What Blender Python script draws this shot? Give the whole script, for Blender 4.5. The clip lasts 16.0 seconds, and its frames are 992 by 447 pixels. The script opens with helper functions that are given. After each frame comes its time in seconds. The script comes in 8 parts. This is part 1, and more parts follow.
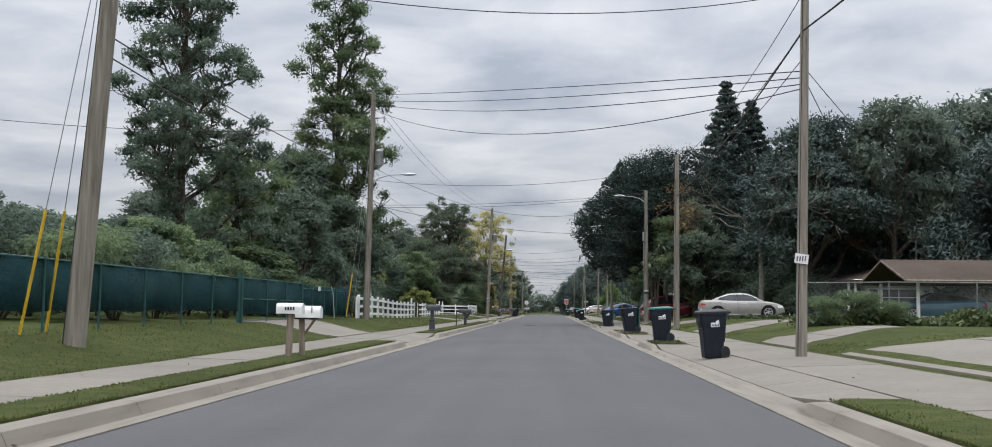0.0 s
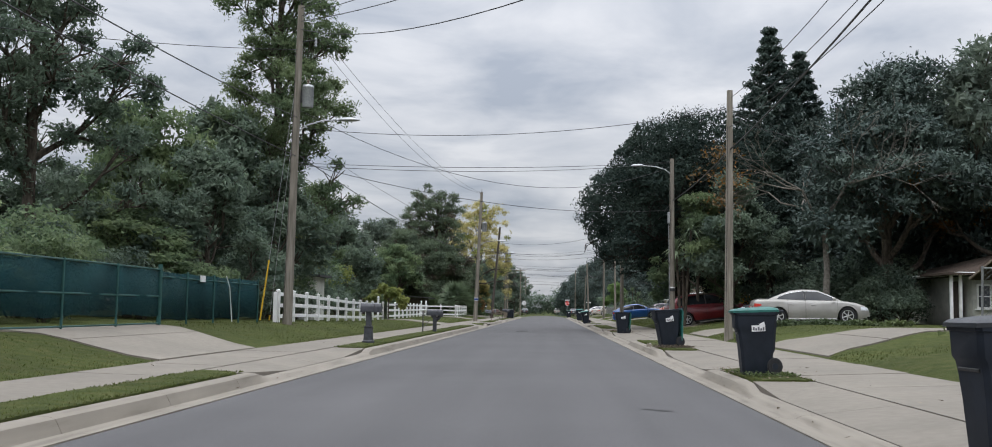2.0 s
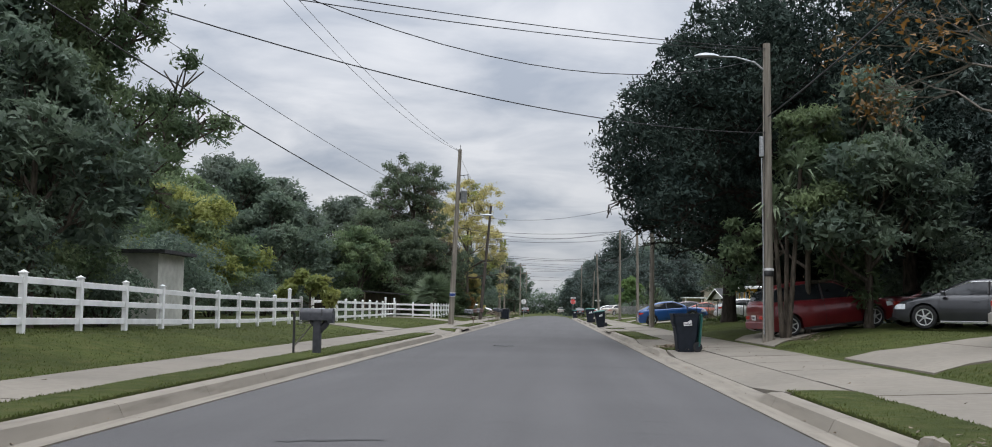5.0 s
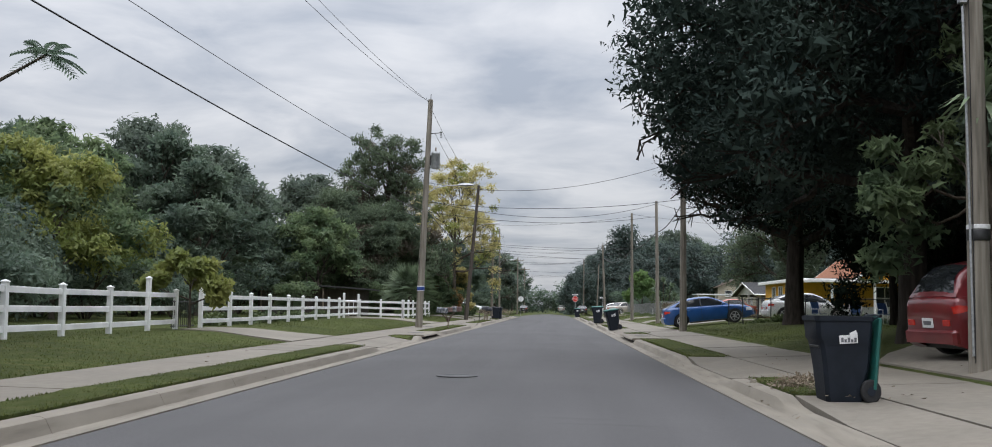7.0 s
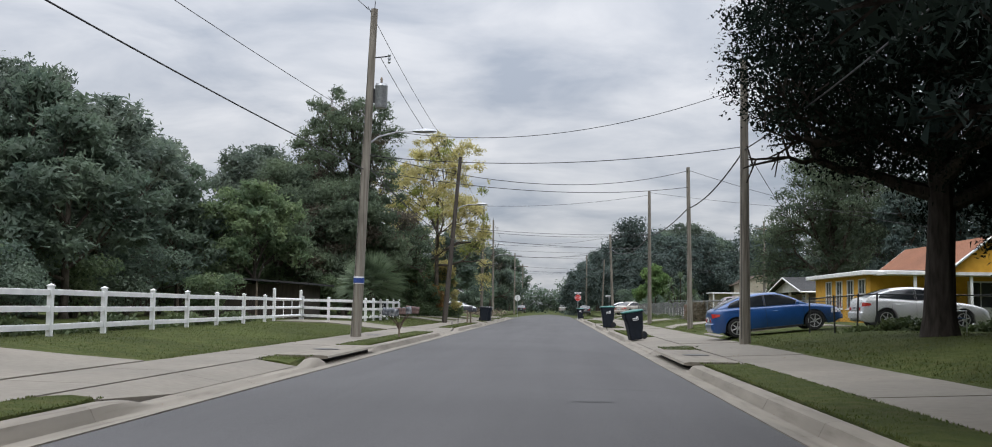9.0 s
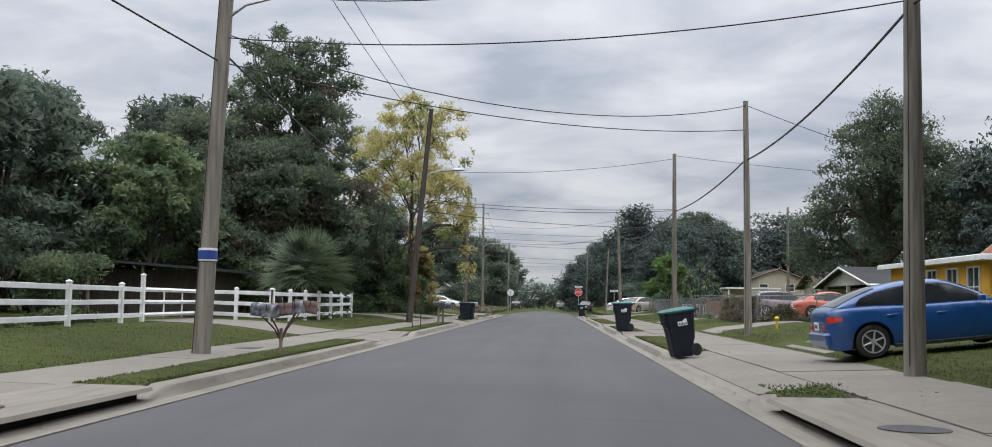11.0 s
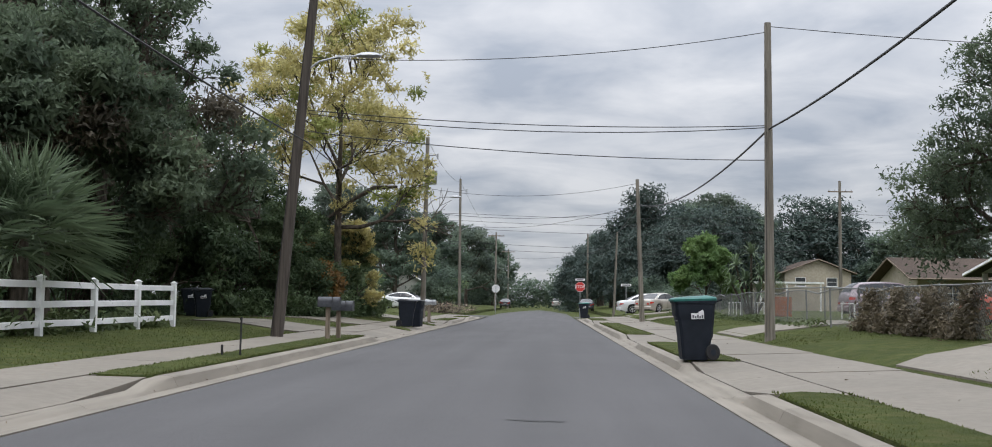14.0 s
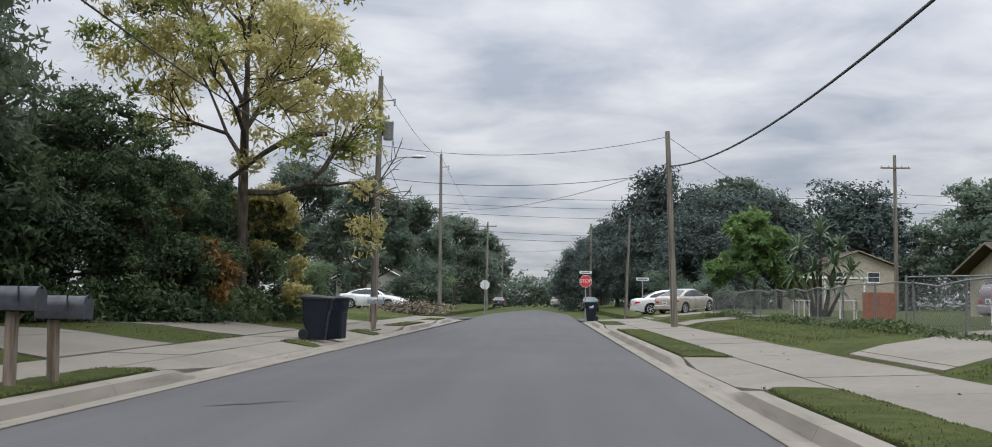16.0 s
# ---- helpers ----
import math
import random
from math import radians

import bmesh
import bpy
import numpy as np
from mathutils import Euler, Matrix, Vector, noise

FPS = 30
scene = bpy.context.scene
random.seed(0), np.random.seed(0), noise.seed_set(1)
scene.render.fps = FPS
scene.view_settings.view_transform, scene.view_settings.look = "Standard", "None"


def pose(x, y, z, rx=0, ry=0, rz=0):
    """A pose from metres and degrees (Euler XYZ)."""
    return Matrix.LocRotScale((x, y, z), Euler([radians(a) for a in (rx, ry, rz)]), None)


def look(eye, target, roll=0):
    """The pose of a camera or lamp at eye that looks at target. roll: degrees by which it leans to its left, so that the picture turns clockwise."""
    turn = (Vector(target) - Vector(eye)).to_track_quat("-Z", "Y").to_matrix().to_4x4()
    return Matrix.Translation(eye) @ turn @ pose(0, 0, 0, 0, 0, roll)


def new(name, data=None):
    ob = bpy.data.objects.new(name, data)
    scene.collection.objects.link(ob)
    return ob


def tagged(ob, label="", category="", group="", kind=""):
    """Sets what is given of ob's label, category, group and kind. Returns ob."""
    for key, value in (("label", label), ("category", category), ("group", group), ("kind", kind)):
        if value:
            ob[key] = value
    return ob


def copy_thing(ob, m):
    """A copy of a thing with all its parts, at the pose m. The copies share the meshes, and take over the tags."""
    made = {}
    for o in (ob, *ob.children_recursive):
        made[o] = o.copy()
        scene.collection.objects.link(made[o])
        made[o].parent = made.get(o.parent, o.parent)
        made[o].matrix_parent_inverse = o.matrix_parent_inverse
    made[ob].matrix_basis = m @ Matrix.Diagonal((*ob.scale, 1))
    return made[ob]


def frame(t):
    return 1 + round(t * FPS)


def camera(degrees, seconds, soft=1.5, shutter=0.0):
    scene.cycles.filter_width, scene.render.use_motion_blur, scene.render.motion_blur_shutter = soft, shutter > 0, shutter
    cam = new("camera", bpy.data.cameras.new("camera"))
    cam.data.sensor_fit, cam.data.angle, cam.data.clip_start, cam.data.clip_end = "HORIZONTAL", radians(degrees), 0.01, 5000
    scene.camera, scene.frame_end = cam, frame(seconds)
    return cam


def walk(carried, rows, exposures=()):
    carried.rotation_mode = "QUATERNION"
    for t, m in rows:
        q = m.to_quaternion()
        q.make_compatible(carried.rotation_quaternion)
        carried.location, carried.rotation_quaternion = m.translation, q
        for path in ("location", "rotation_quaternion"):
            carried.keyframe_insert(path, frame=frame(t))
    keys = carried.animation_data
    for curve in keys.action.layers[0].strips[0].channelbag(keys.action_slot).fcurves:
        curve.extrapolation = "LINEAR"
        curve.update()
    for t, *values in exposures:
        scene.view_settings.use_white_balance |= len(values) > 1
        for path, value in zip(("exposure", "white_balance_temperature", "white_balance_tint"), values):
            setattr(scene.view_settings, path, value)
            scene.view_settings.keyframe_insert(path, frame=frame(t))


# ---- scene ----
cam = camera(49.4, 16.0, 0.95)
METRES, EYE, TILT, LEAN, TURN = 134.0, 1.2, -2.24, 0.0, 2.895
ROWS = [
    (0.0, 0.0, 0.0, 0.00013, -0.07, 6.76, -0.62),
    (0.5, 0.0015, 0.0295, 0.00129, -0.07, 6.8, -0.69),
    (1.0, 0.0033, 0.061, 0.00254, -0.05, 6.8, -0.68),
    (1.5, 0.005, 0.0928, 0.0037, -0.09, 6.81, -0.77),
    (2.0, 0.007, 0.1249, 0.00518, -0.09, 6.8, -0.87),
    (2.5, 0.0086, 0.1566, 0.00646, -0.12, 6.79, -0.83),
    (3.0, 0.0104, 0.1893, 0.00763, -0.07, 6.78, -0.76),
    (3.5, 0.012, 0.2205, 0.00881, 0.01, 6.76, -0.82),
    (4.0, 0.0135, 0.2522, 0.01009, 0.08, 6.78, -0.9),
    (6.5, 0.0221, 0.407, 0.01631, 0.12, 6.7, -0.85),
    (7.0, 0.0237, 0.4381, 0.0175, 0.11, 6.67, -0.77),
    (7.5, 0.0254, 0.4697, 0.01878, 0.1, 6.61, -0.83),
    (8.0, 0.027, 0.5009, 0.02007, 0.08, 6.6, -0.89),
    (8.5, 0.0287, 0.5316, 0.02125, 0.08, 6.61, -0.82),
    (9.0, 0.0309, 0.5628, 0.02264, 0.15, 6.65, -0.81),
    (11.5, 0.0391, 0.7137, 0.0286, -0.03, 6.38, -1.1),
    (12.0, 0.0412, 0.7459, 0.02974, -0.08, 6.36, -1.07),
    (12.5, 0.0432, 0.7778, 0.03087, -0.09, 6.31, -0.96),
    (13.0, 0.0449, 0.8095, 0.03201, -0.15, 6.32, -0.88),
    (13.5, 0.0467, 0.8425, 0.03353, -0.13, 6.28, -0.92),
    (14.0, 0.0483, 0.872, 0.03455, -0.2, 6.35, -0.91),
    (14.5, 0.0501, 0.9048, 0.03587, -0.22, 6.37, -0.86),
    (15.0, 0.0518, 0.9365, 0.03699, -0.27, 6.32, -0.82),
    (15.5, 0.0537, 0.968, 0.03811, -0.26, 6.27, -0.84),
    (16.0, 0.0553, 0.9977, 0.03922, -0.27, 6.29, -0.86),
]
walk(cam, [(t, pose(0.75, 0, EYE, TILT, LEAN, TURN) @ pose(METRES * x, METRES * y, METRES * z, 90 + pitch, roll, yaw)) for t, x, y, z, yaw, pitch, roll in ROWS])


# ---- light ----
world = bpy.data.worlds.new("overcast_sky")
scene.world = world
world.use_nodes = True
wn, wl = world.node_tree.nodes, world.node_tree.links
wn.clear()
w_out = wn.new("ShaderNodeOutputWorld")
w_bg = wn.new("ShaderNodeBackground")
w_sky = wn.new("ShaderNodeTexSky")
w_sky.sky_type, w_sky.sun_disc = "NISHITA", False
w_sky.sun_elevation, w_sky.sun_rotation = radians(52), radians(200)
w_tc = wn.new("ShaderNodeTexCoord")
w_sep = wn.new("ShaderNodeSeparateXYZ")
wl.new(w_tc.outputs["Generated"], w_sep.inputs[0])
# the cloud deck lies flat overhead: direction divided by its height
w_h = wn.new("ShaderNodeMath"); w_h.operation = "MAXIMUM"; w_h.inputs[1].default_value = 0.0
wl.new(w_sep.outputs["Z"], w_h.inputs[0])
w_h2 = wn.new("ShaderNodeMath"); w_h2.operation = "ADD"; w_h2.inputs[1].default_value = 0.13
wl.new(w_h.outputs[0], w_h2.inputs[0])
w_dx = wn.new("ShaderNodeMath"); w_dx.operation = "DIVIDE"
w_dy = wn.new("ShaderNodeMath"); w_dy.operation = "DIVIDE"
wl.new(w_sep.outputs["X"], w_dx.inputs[0]); wl.new(w_h2.outputs[0], w_dx.inputs[1])
wl.new(w_sep.outputs["Y"], w_dy.inputs[0]); wl.new(w_h2.outputs[0], w_dy.inputs[1])
w_com = wn.new("ShaderNodeCombineXYZ")
wl.new(w_dx.outputs[0], w_com.inputs[0]); wl.new(w_dy.outputs[0], w_com.inputs[1])
w_n1 = wn.new("ShaderNodeTexNoise")
w_n1.inputs["Scale"].default_value, w_n1.inputs["Detail"].default_value, w_n1.inputs["Roughness"].default_value = 1.9, 6.0, 0.53
w_n1.inputs["Distortion"].default_value = 0.4
wl.new(w_com.outputs[0], w_n1.inputs["Vector"])
w_ramp = wn.new("ShaderNodeValToRGB")
w_ramp.color_ramp.elements[0].position, w_ramp.color_ramp.elements[0].color = 0.31, (0.6, 0.665, 0.785, 1)
w_ramp.color_ramp.elements[1].position, w_ramp.color_ramp.elements[1].color = 0.66, (1.12, 1.14, 1.2, 1)
wl.new(w_n1.outputs["Fac"], w_ramp.inputs[0])
# an overcast sky is brighter towards the zenith
w_g = wn.new("ShaderNodeFloatCurve")
w_g.mapping.curves[0].points[0].location = (0.0, 0.125)
w_g.mapping.curves[0].points[1].location = (1.0, 0.95)
for px, py in ((0.2, 0.1875), (0.4, 0.25), (0.7, 0.6)):
    w_g.mapping.curves[0].points.new(px, py)
w_g.mapping.update()
wl.new(w_h.outputs[0], w_g.inputs["Value"])
w_g4 = wn.new("ShaderNodeMath"); w_g4.operation = "MULTIPLY"; w_g4.inputs[1].default_value = 4.0
wl.new(w_g.outputs[0], w_g4.inputs[0])
w_mul = wn.new("ShaderNodeMix"); w_mul.data_type, w_mul.blend_type = "RGBA", "MULTIPLY"
w_mul.inputs["Factor"].default_value = 1.0
wl.new(w_ramp.outputs[0], w_mul.inputs[6]); wl.new(w_g4.outputs[0], w_mul.inputs[7])
w_skys = wn.new("ShaderNodeMix"); w_skys.data_type, w_skys.blend_type = "RGBA", "MULTIPLY"
w_skys.inputs["Factor"].default_value = 1.0
w_skys.inputs[7].default_value = (0.1, 0.1, 0.1, 1)
wl.new(w_sky.outputs[0], w_skys.inputs[6])
w_mix = wn.new("ShaderNodeMix"); w_mix.data_type = "RGBA"
w_mix.inputs["Factor"].default_value = 0.93
wl.new(w_skys.outputs[2], w_mix.inputs[6]); wl.new(w_mul.outputs[2], w_mix.inputs[7])
wl.new(w_mix.outputs[2], w_bg.inputs["Color"])
w_bg.inputs["Strength"].default_value = 1.0
wl.new(w_bg.outputs[0], w_out.inputs[0])

sun_data = bpy.data.lights.new("sun", "SUN")
sun_data.energy, sun_data.angle, sun_data.color = 0.5, radians(25), (1.0, 0.96, 0.9)
sun = new("sun", sun_data)
sun.matrix_world = look((0, 0, 60), (14, 36, 0))
scene.view_settings.exposure = 0.0


# ---- materials ----
def mat(name, stops, scale=6.0, detail=6.0, rough=0.8, bump=0.3, bump_scale=40.0, metal=0.0, dist=0.02, large=None,
        island=0.0, obj=0.0, coat=0.0, stretch=(1, 1, 1), translucent=0.0, spec=0.5):
    """A procedural surface: stops are (position, rgb) over a noise; large adds a second, broad noise (scale, darkest factor)."""
    m = bpy.data.materials.new(name)
    m.use_nodes = True
    n, l = m.node_tree.nodes, m.node_tree.links
    b = n["Principled BSDF"]
    tc = n.new("ShaderNodeTexCoord")
    mp = n.new("ShaderNodeMapping")
    mp.inputs["Scale"].default_value = stretch
    l.new(tc.outputs["Object"], mp.inputs[0])
    nz = n.new("ShaderNodeTexNoise")
    nz.inputs["Scale"].default_value, nz.inputs["Detail"].default_value = scale, detail
    l.new(mp.outputs[0], nz.inputs["Vector"])
    rp = n.new("ShaderNodeValToRGB")
    while len(rp.color_ramp.elements) < len(stops):
        rp.color_ramp.elements.new(0.5)
    for e, (p, c) in zip(rp.color_ramp.elements, stops):
        e.position, e.color = p, (*c, 1)
    l.new(nz.outputs["Fac"], rp.inputs[0])
    col = rp.outputs[0]
    if large:
        n2 = n.new("ShaderNodeTexNoise")
        n2.inputs["Scale"].default_value, n2.inputs["Detail"].default_value = large[0], 4.0
        l.new(tc.outputs["Object"], n2.inputs["Vector"])
        mr = n.new("ShaderNodeMapRange")
        mr.inputs["From Min"].default_value, mr.inputs["From Max"].default_value = 0.3, 0.7
        mr.inputs["To Min"].default_value, mr.inputs["To Max"].default_value = large[1], 1.08
        l.new(n2.outputs["Fac"], mr.inputs["Value"])
        mx = n.new("ShaderNodeMix"); mx.data_type, mx.blend_type = "RGBA", "MULTIPLY"
        mx.inputs["Factor"].default_value = 1.0
        l.new(col, mx.inputs[6]); l.new(mr.outputs[0], mx.inputs[7])
        col = mx.outputs[2]
    for amount, kind in ((island, "i"), (obj, "o")):
        if amount:
            src = n.new("ShaderNodeNewGeometry").outputs["Random Per Island"] if kind == "i" else n.new("ShaderNodeObjectInfo").outputs["Random"]
            mr = n.new("ShaderNodeMapRange")
            mr.inputs["To Min"].default_value, mr.inputs["To Max"].default_value = 1 - amount, 1 + amount
            l.new(src, mr.inputs["Value"])
            mx = n.new("ShaderNodeMix"); mx.data_type, mx.blend_type = "RGBA", "MULTIPLY"
            mx.inputs["Factor"].default_value = 1.0
            l.new(col, mx.inputs[6]); l.new(mr.outputs[0], mx.inputs[7])
            col = mx.outputs[2]
    l.new(col, b.inputs["Base Color"])
    b.inputs["Roughness"].default_value, b.inputs["Metallic"].default_value = rough, metal
    b.inputs["Coat Weight"].default_value = coat
    b.inputs["Specular IOR Level"].default_value = spec
    if bump:
        n3 = n.new("ShaderNodeTexNoise")
        n3.inputs["Scale"].default_value, n3.inputs["Detail"].default_value = bump_scale, 5.0
        l.new(mp.outputs[0], n3.inputs["Vector"])
        bp = n.new("ShaderNodeBump")
        bp.inputs["Strength"].default_value, bp.inputs["Distance"].default_value = bump, dist
        l.new(n3.outputs["Fac"], bp.inputs["Height"])
        l.new(bp.outputs[0], b.inputs["Normal"])
    if translucent:
        tr = n.new("ShaderNodeBsdfTranslucent")
        l.new(col, tr.inputs["Color"])
        ms = n.new("ShaderNodeMixShader")
        ms.inputs[0].default_value = translucent
        l.new(b.outputs[0], ms.inputs[1]); l.new(tr.outputs[0], ms.inputs[2])
        l.new(ms.outputs[0], n["Material Output"].inputs[0])
    return m


def two(a, b, lo=0.35, hi=0.65):
    return [(lo, a), (hi, b)]


ASPHALT = mat("asphalt", [(0.3, (0.056, 0.0535, 0.0545)), (0.55, (0.07, 0.067, 0.0675)), (0.75, (0.086, 0.0825, 0.082))], 55, 8, 0.85, 0.35, 160, large=(0.22, 0.86), stretch=(1, 0.6, 1), dist=0.01)
CONCRETE = mat("concrete", [(0.3, (0.158, 0.138, 0.11)), (0.55, (0.178, 0.157, 0.127)), (0.75, (0.194, 0.173, 0.141))], 7, 8, 0.85, 0.2, 90, large=(0.45, 0.86), obj=0.05, dist=0.004)
KERB = mat("kerb_concrete", [(0.28, (0.14, 0.121, 0.095)), (0.45, (0.192, 0.169, 0.136)), (0.75, (0.22, 0.196, 0.159))], 7, 8, 0.88, 0.15, 90, large=(0.5, 0.86), stretch=(1, 0.1, 1), obj=0.03, dist=0.004)
LAWN = mat("lawn", [(0.3, (0.047, 0.061, 0.015)), (0.5, (0.065, 0.081, 0.02)), (0.72, (0.095, 0.098, 0.034))], 3.2, 9, 0.95, 0.9, 120, large=(0.28, 0.66), dist=0.03, spec=0.15)
DIRT = mat("dirt", two((0.10, 0.085, 0.06), (0.17, 0.15, 0.11)), 5, 8, 0.95, 0.6, 40, spec=0.2)
BLADE = mat("grass_blade", two((0.062, 0.086, 0.02), (0.112, 0.122, 0.042)), 1.2, 4, 0.9, 0, island=0.3, translucent=0.4, spec=0.2)
POLE = mat("weathered_pole", [(0.3, (0.14, 0.124, 0.102)), (0.55, (0.245, 0.22, 0.183)), (0.8, (0.34, 0.31, 0.262))], 14, 8, 0.9, 0.7, 40, stretch=(1, 1, 0.06), large=(0.4, 0.75), obj=0.12, dist=0.012, spec=0.2)
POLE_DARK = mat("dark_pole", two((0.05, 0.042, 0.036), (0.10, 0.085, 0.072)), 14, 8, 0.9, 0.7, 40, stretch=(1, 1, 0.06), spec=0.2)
WOOD = mat("weathered_wood", two((0.14, 0.11, 0.085), (0.27, 0.22, 0.17)), 16, 6, 0.88, 0.5, 60, stretch=(1, 1, 0.1), spec=0.2)
VINYL = mat("white_vinyl", two((0.70, 0.70, 0.69), (0.80, 0.80, 0.79)), 2.5, 5, 0.45, 0.05, 20, large=(0.8, 0.86))
BIN = mat("bin_plastic", two((0.007, 0.011, 0.018), (0.012, 0.017, 0.027)), 6, 5, 0.6, 0.12, 160, large=(2.2, 0.8), spec=0.3)
BIN_LID = mat("bin_lid_plastic", two((0.012, 0.014, 0.018), (0.020, 0.023, 0.028)), 6, 5, 0.45, 0.1, 160)
BIN_GREEN = mat("green_lid_plastic", two((0.008, 0.085, 0.072), (0.016, 0.125, 0.105)), 6, 5, 0.42, 0.1, 160)
RUBBER = mat("rubber", two((0.012, 0.012, 0.013), (0.022, 0.022, 0.023)), 20, 4, 0.85, 0.3, 90)
STEEL = mat("galvanised_steel", two((0.30, 0.31, 0.32), (0.44, 0.45, 0.46)), 18, 5, 0.45, 0.1, 60, metal=0.75)
DARKSTEEL = mat("dark_metal", two((0.02, 0.02, 0.021), (0.045, 0.045, 0.046)), 14, 5, 0.5, 0.15, 80, metal=0.3)
WIRE = mat("cable_sheath", two((0.010, 0.010, 0.011), (0.02, 0.02, 0.022)), 3, 3, 0.6, 0)
YELLOW = mat("yellow_guard", two((0.55, 0.34, 0.02), (0.68, 0.44, 0.035)), 5, 5, 0.5, 0.1, 50)
WHITE = mat("white_paint", two((0.66, 0.66, 0.64), (0.78, 0.78, 0.76)), 3, 6, 0.5, 0.08, 60, large=(1.2, 0.88))
MESH_GREEN = mat("green_screen_mesh", two((0.006, 0.036, 0.042), (0.014, 0.058, 0.064)), 0.7, 6, 0.9, 0.4, 9, large=(0.5, 0.6), spec=0.1)
BLACKPAINT = mat("black_paint", two((0.012, 0.012, 0.013), (0.03, 0.03, 0.031)), 8, 5, 0.5, 0.1, 60)
STICKER = mat("white_sticker", two((0.62, 0.62, 0.62), (0.75, 0.75, 0.75)), 30, 3, 0.5, 0)
GREYBAR = mat("grey_print", two((0.10, 0.10, 0.11), (0.16, 0.16, 0.17)), 30, 3, 0.6, 0)
BARK = mat("bark", two((0.045, 0.038, 0.03), (0.12, 0.10, 0.08)), 9, 8, 0.95, 0.9, 26, stretch=(1, 1, 0.3), dist=0.04, spec=0.15)
DARKBARK = mat("dark_bark", two((0.022, 0.018, 0.015), (0.05, 0.042, 0.035)), 9, 8, 0.95, 0.8, 30, stretch=(1, 1, 0.2), spec=0.15)

an, al = ASPHALT.node_tree.nodes, ASPHALT.node_tree.links
a_tc = an.new("ShaderNodeTexCoord")
a_mp = an.new("ShaderNodeMapping")
a_mp.inputs["Scale"].default_value = (0.9, 0.035, 1)
al.new(a_tc.outputs["Object"], a_mp.inputs[0])
a_nz = an.new("ShaderNodeTexNoise")
a_nz.inputs["Scale"].default_value, a_nz.inputs["Detail"].default_value = 1.6, 5.0
al.new(a_mp.outputs[0], a_nz.inputs["Vector"])
a_mr = an.new("ShaderNodeMapRange")
a_mr.inputs["From Min"].default_value, a_mr.inputs["From Max"].default_value = 0.3, 0.7
a_mr.inputs["To Min"].default_value, a_mr.inputs["To Max"].default_value = 0.86, 1.1
al.new(a_nz.outputs["Fac"], a_mr.inputs["Value"])
# faint cross streaks and dark spots
a_mp2 = an.new("ShaderNodeMapping")
a_mp2.inputs["Scale"].default_value = (0.35, 2.2, 1)
al.new(a_tc.outputs["Object"], a_mp2.inputs[0])
a_n2 = an.new("ShaderNodeTexNoise")
a_n2.inputs["Scale"].default_value, a_n2.inputs["Detail"].default_value = 0.9, 3.0
al.new(a_mp2.outputs[0], a_n2.inputs["Vector"])
a_m2 = an.new("ShaderNodeMapRange")
a_m2.inputs["From Min"].default_value, a_m2.inputs["From Max"].default_value = 0.66, 0.74
a_m2.inputs["To Min"].default_value, a_m2.inputs["To Max"].default_value = 1.0, 0.82
al.new(a_n2.outputs["Fac"], a_m2.inputs["Value"])
a_mm = an.new("ShaderNodeMath"); a_mm.operation = "MULTIPLY"
al.new(a_mr.outputs[0], a_mm.inputs[0]); al.new(a_m2.outputs[0], a_mm.inputs[1])
a_mx = an.new("ShaderNodeMix"); a_mx.data_type, a_mx.blend_type = "RGBA", "MULTIPLY"
a_mx.inputs["Factor"].default_value = 1.0
a_b = an["Principled BSDF"]
al.new(a_b.inputs["Base Color"].links[0].from_socket, a_mx.inputs[6])
al.new(a_mm.outputs[0], a_mx.inputs[7])
al.new(a_mx.outputs[2], a_b.inputs["Base Color"])


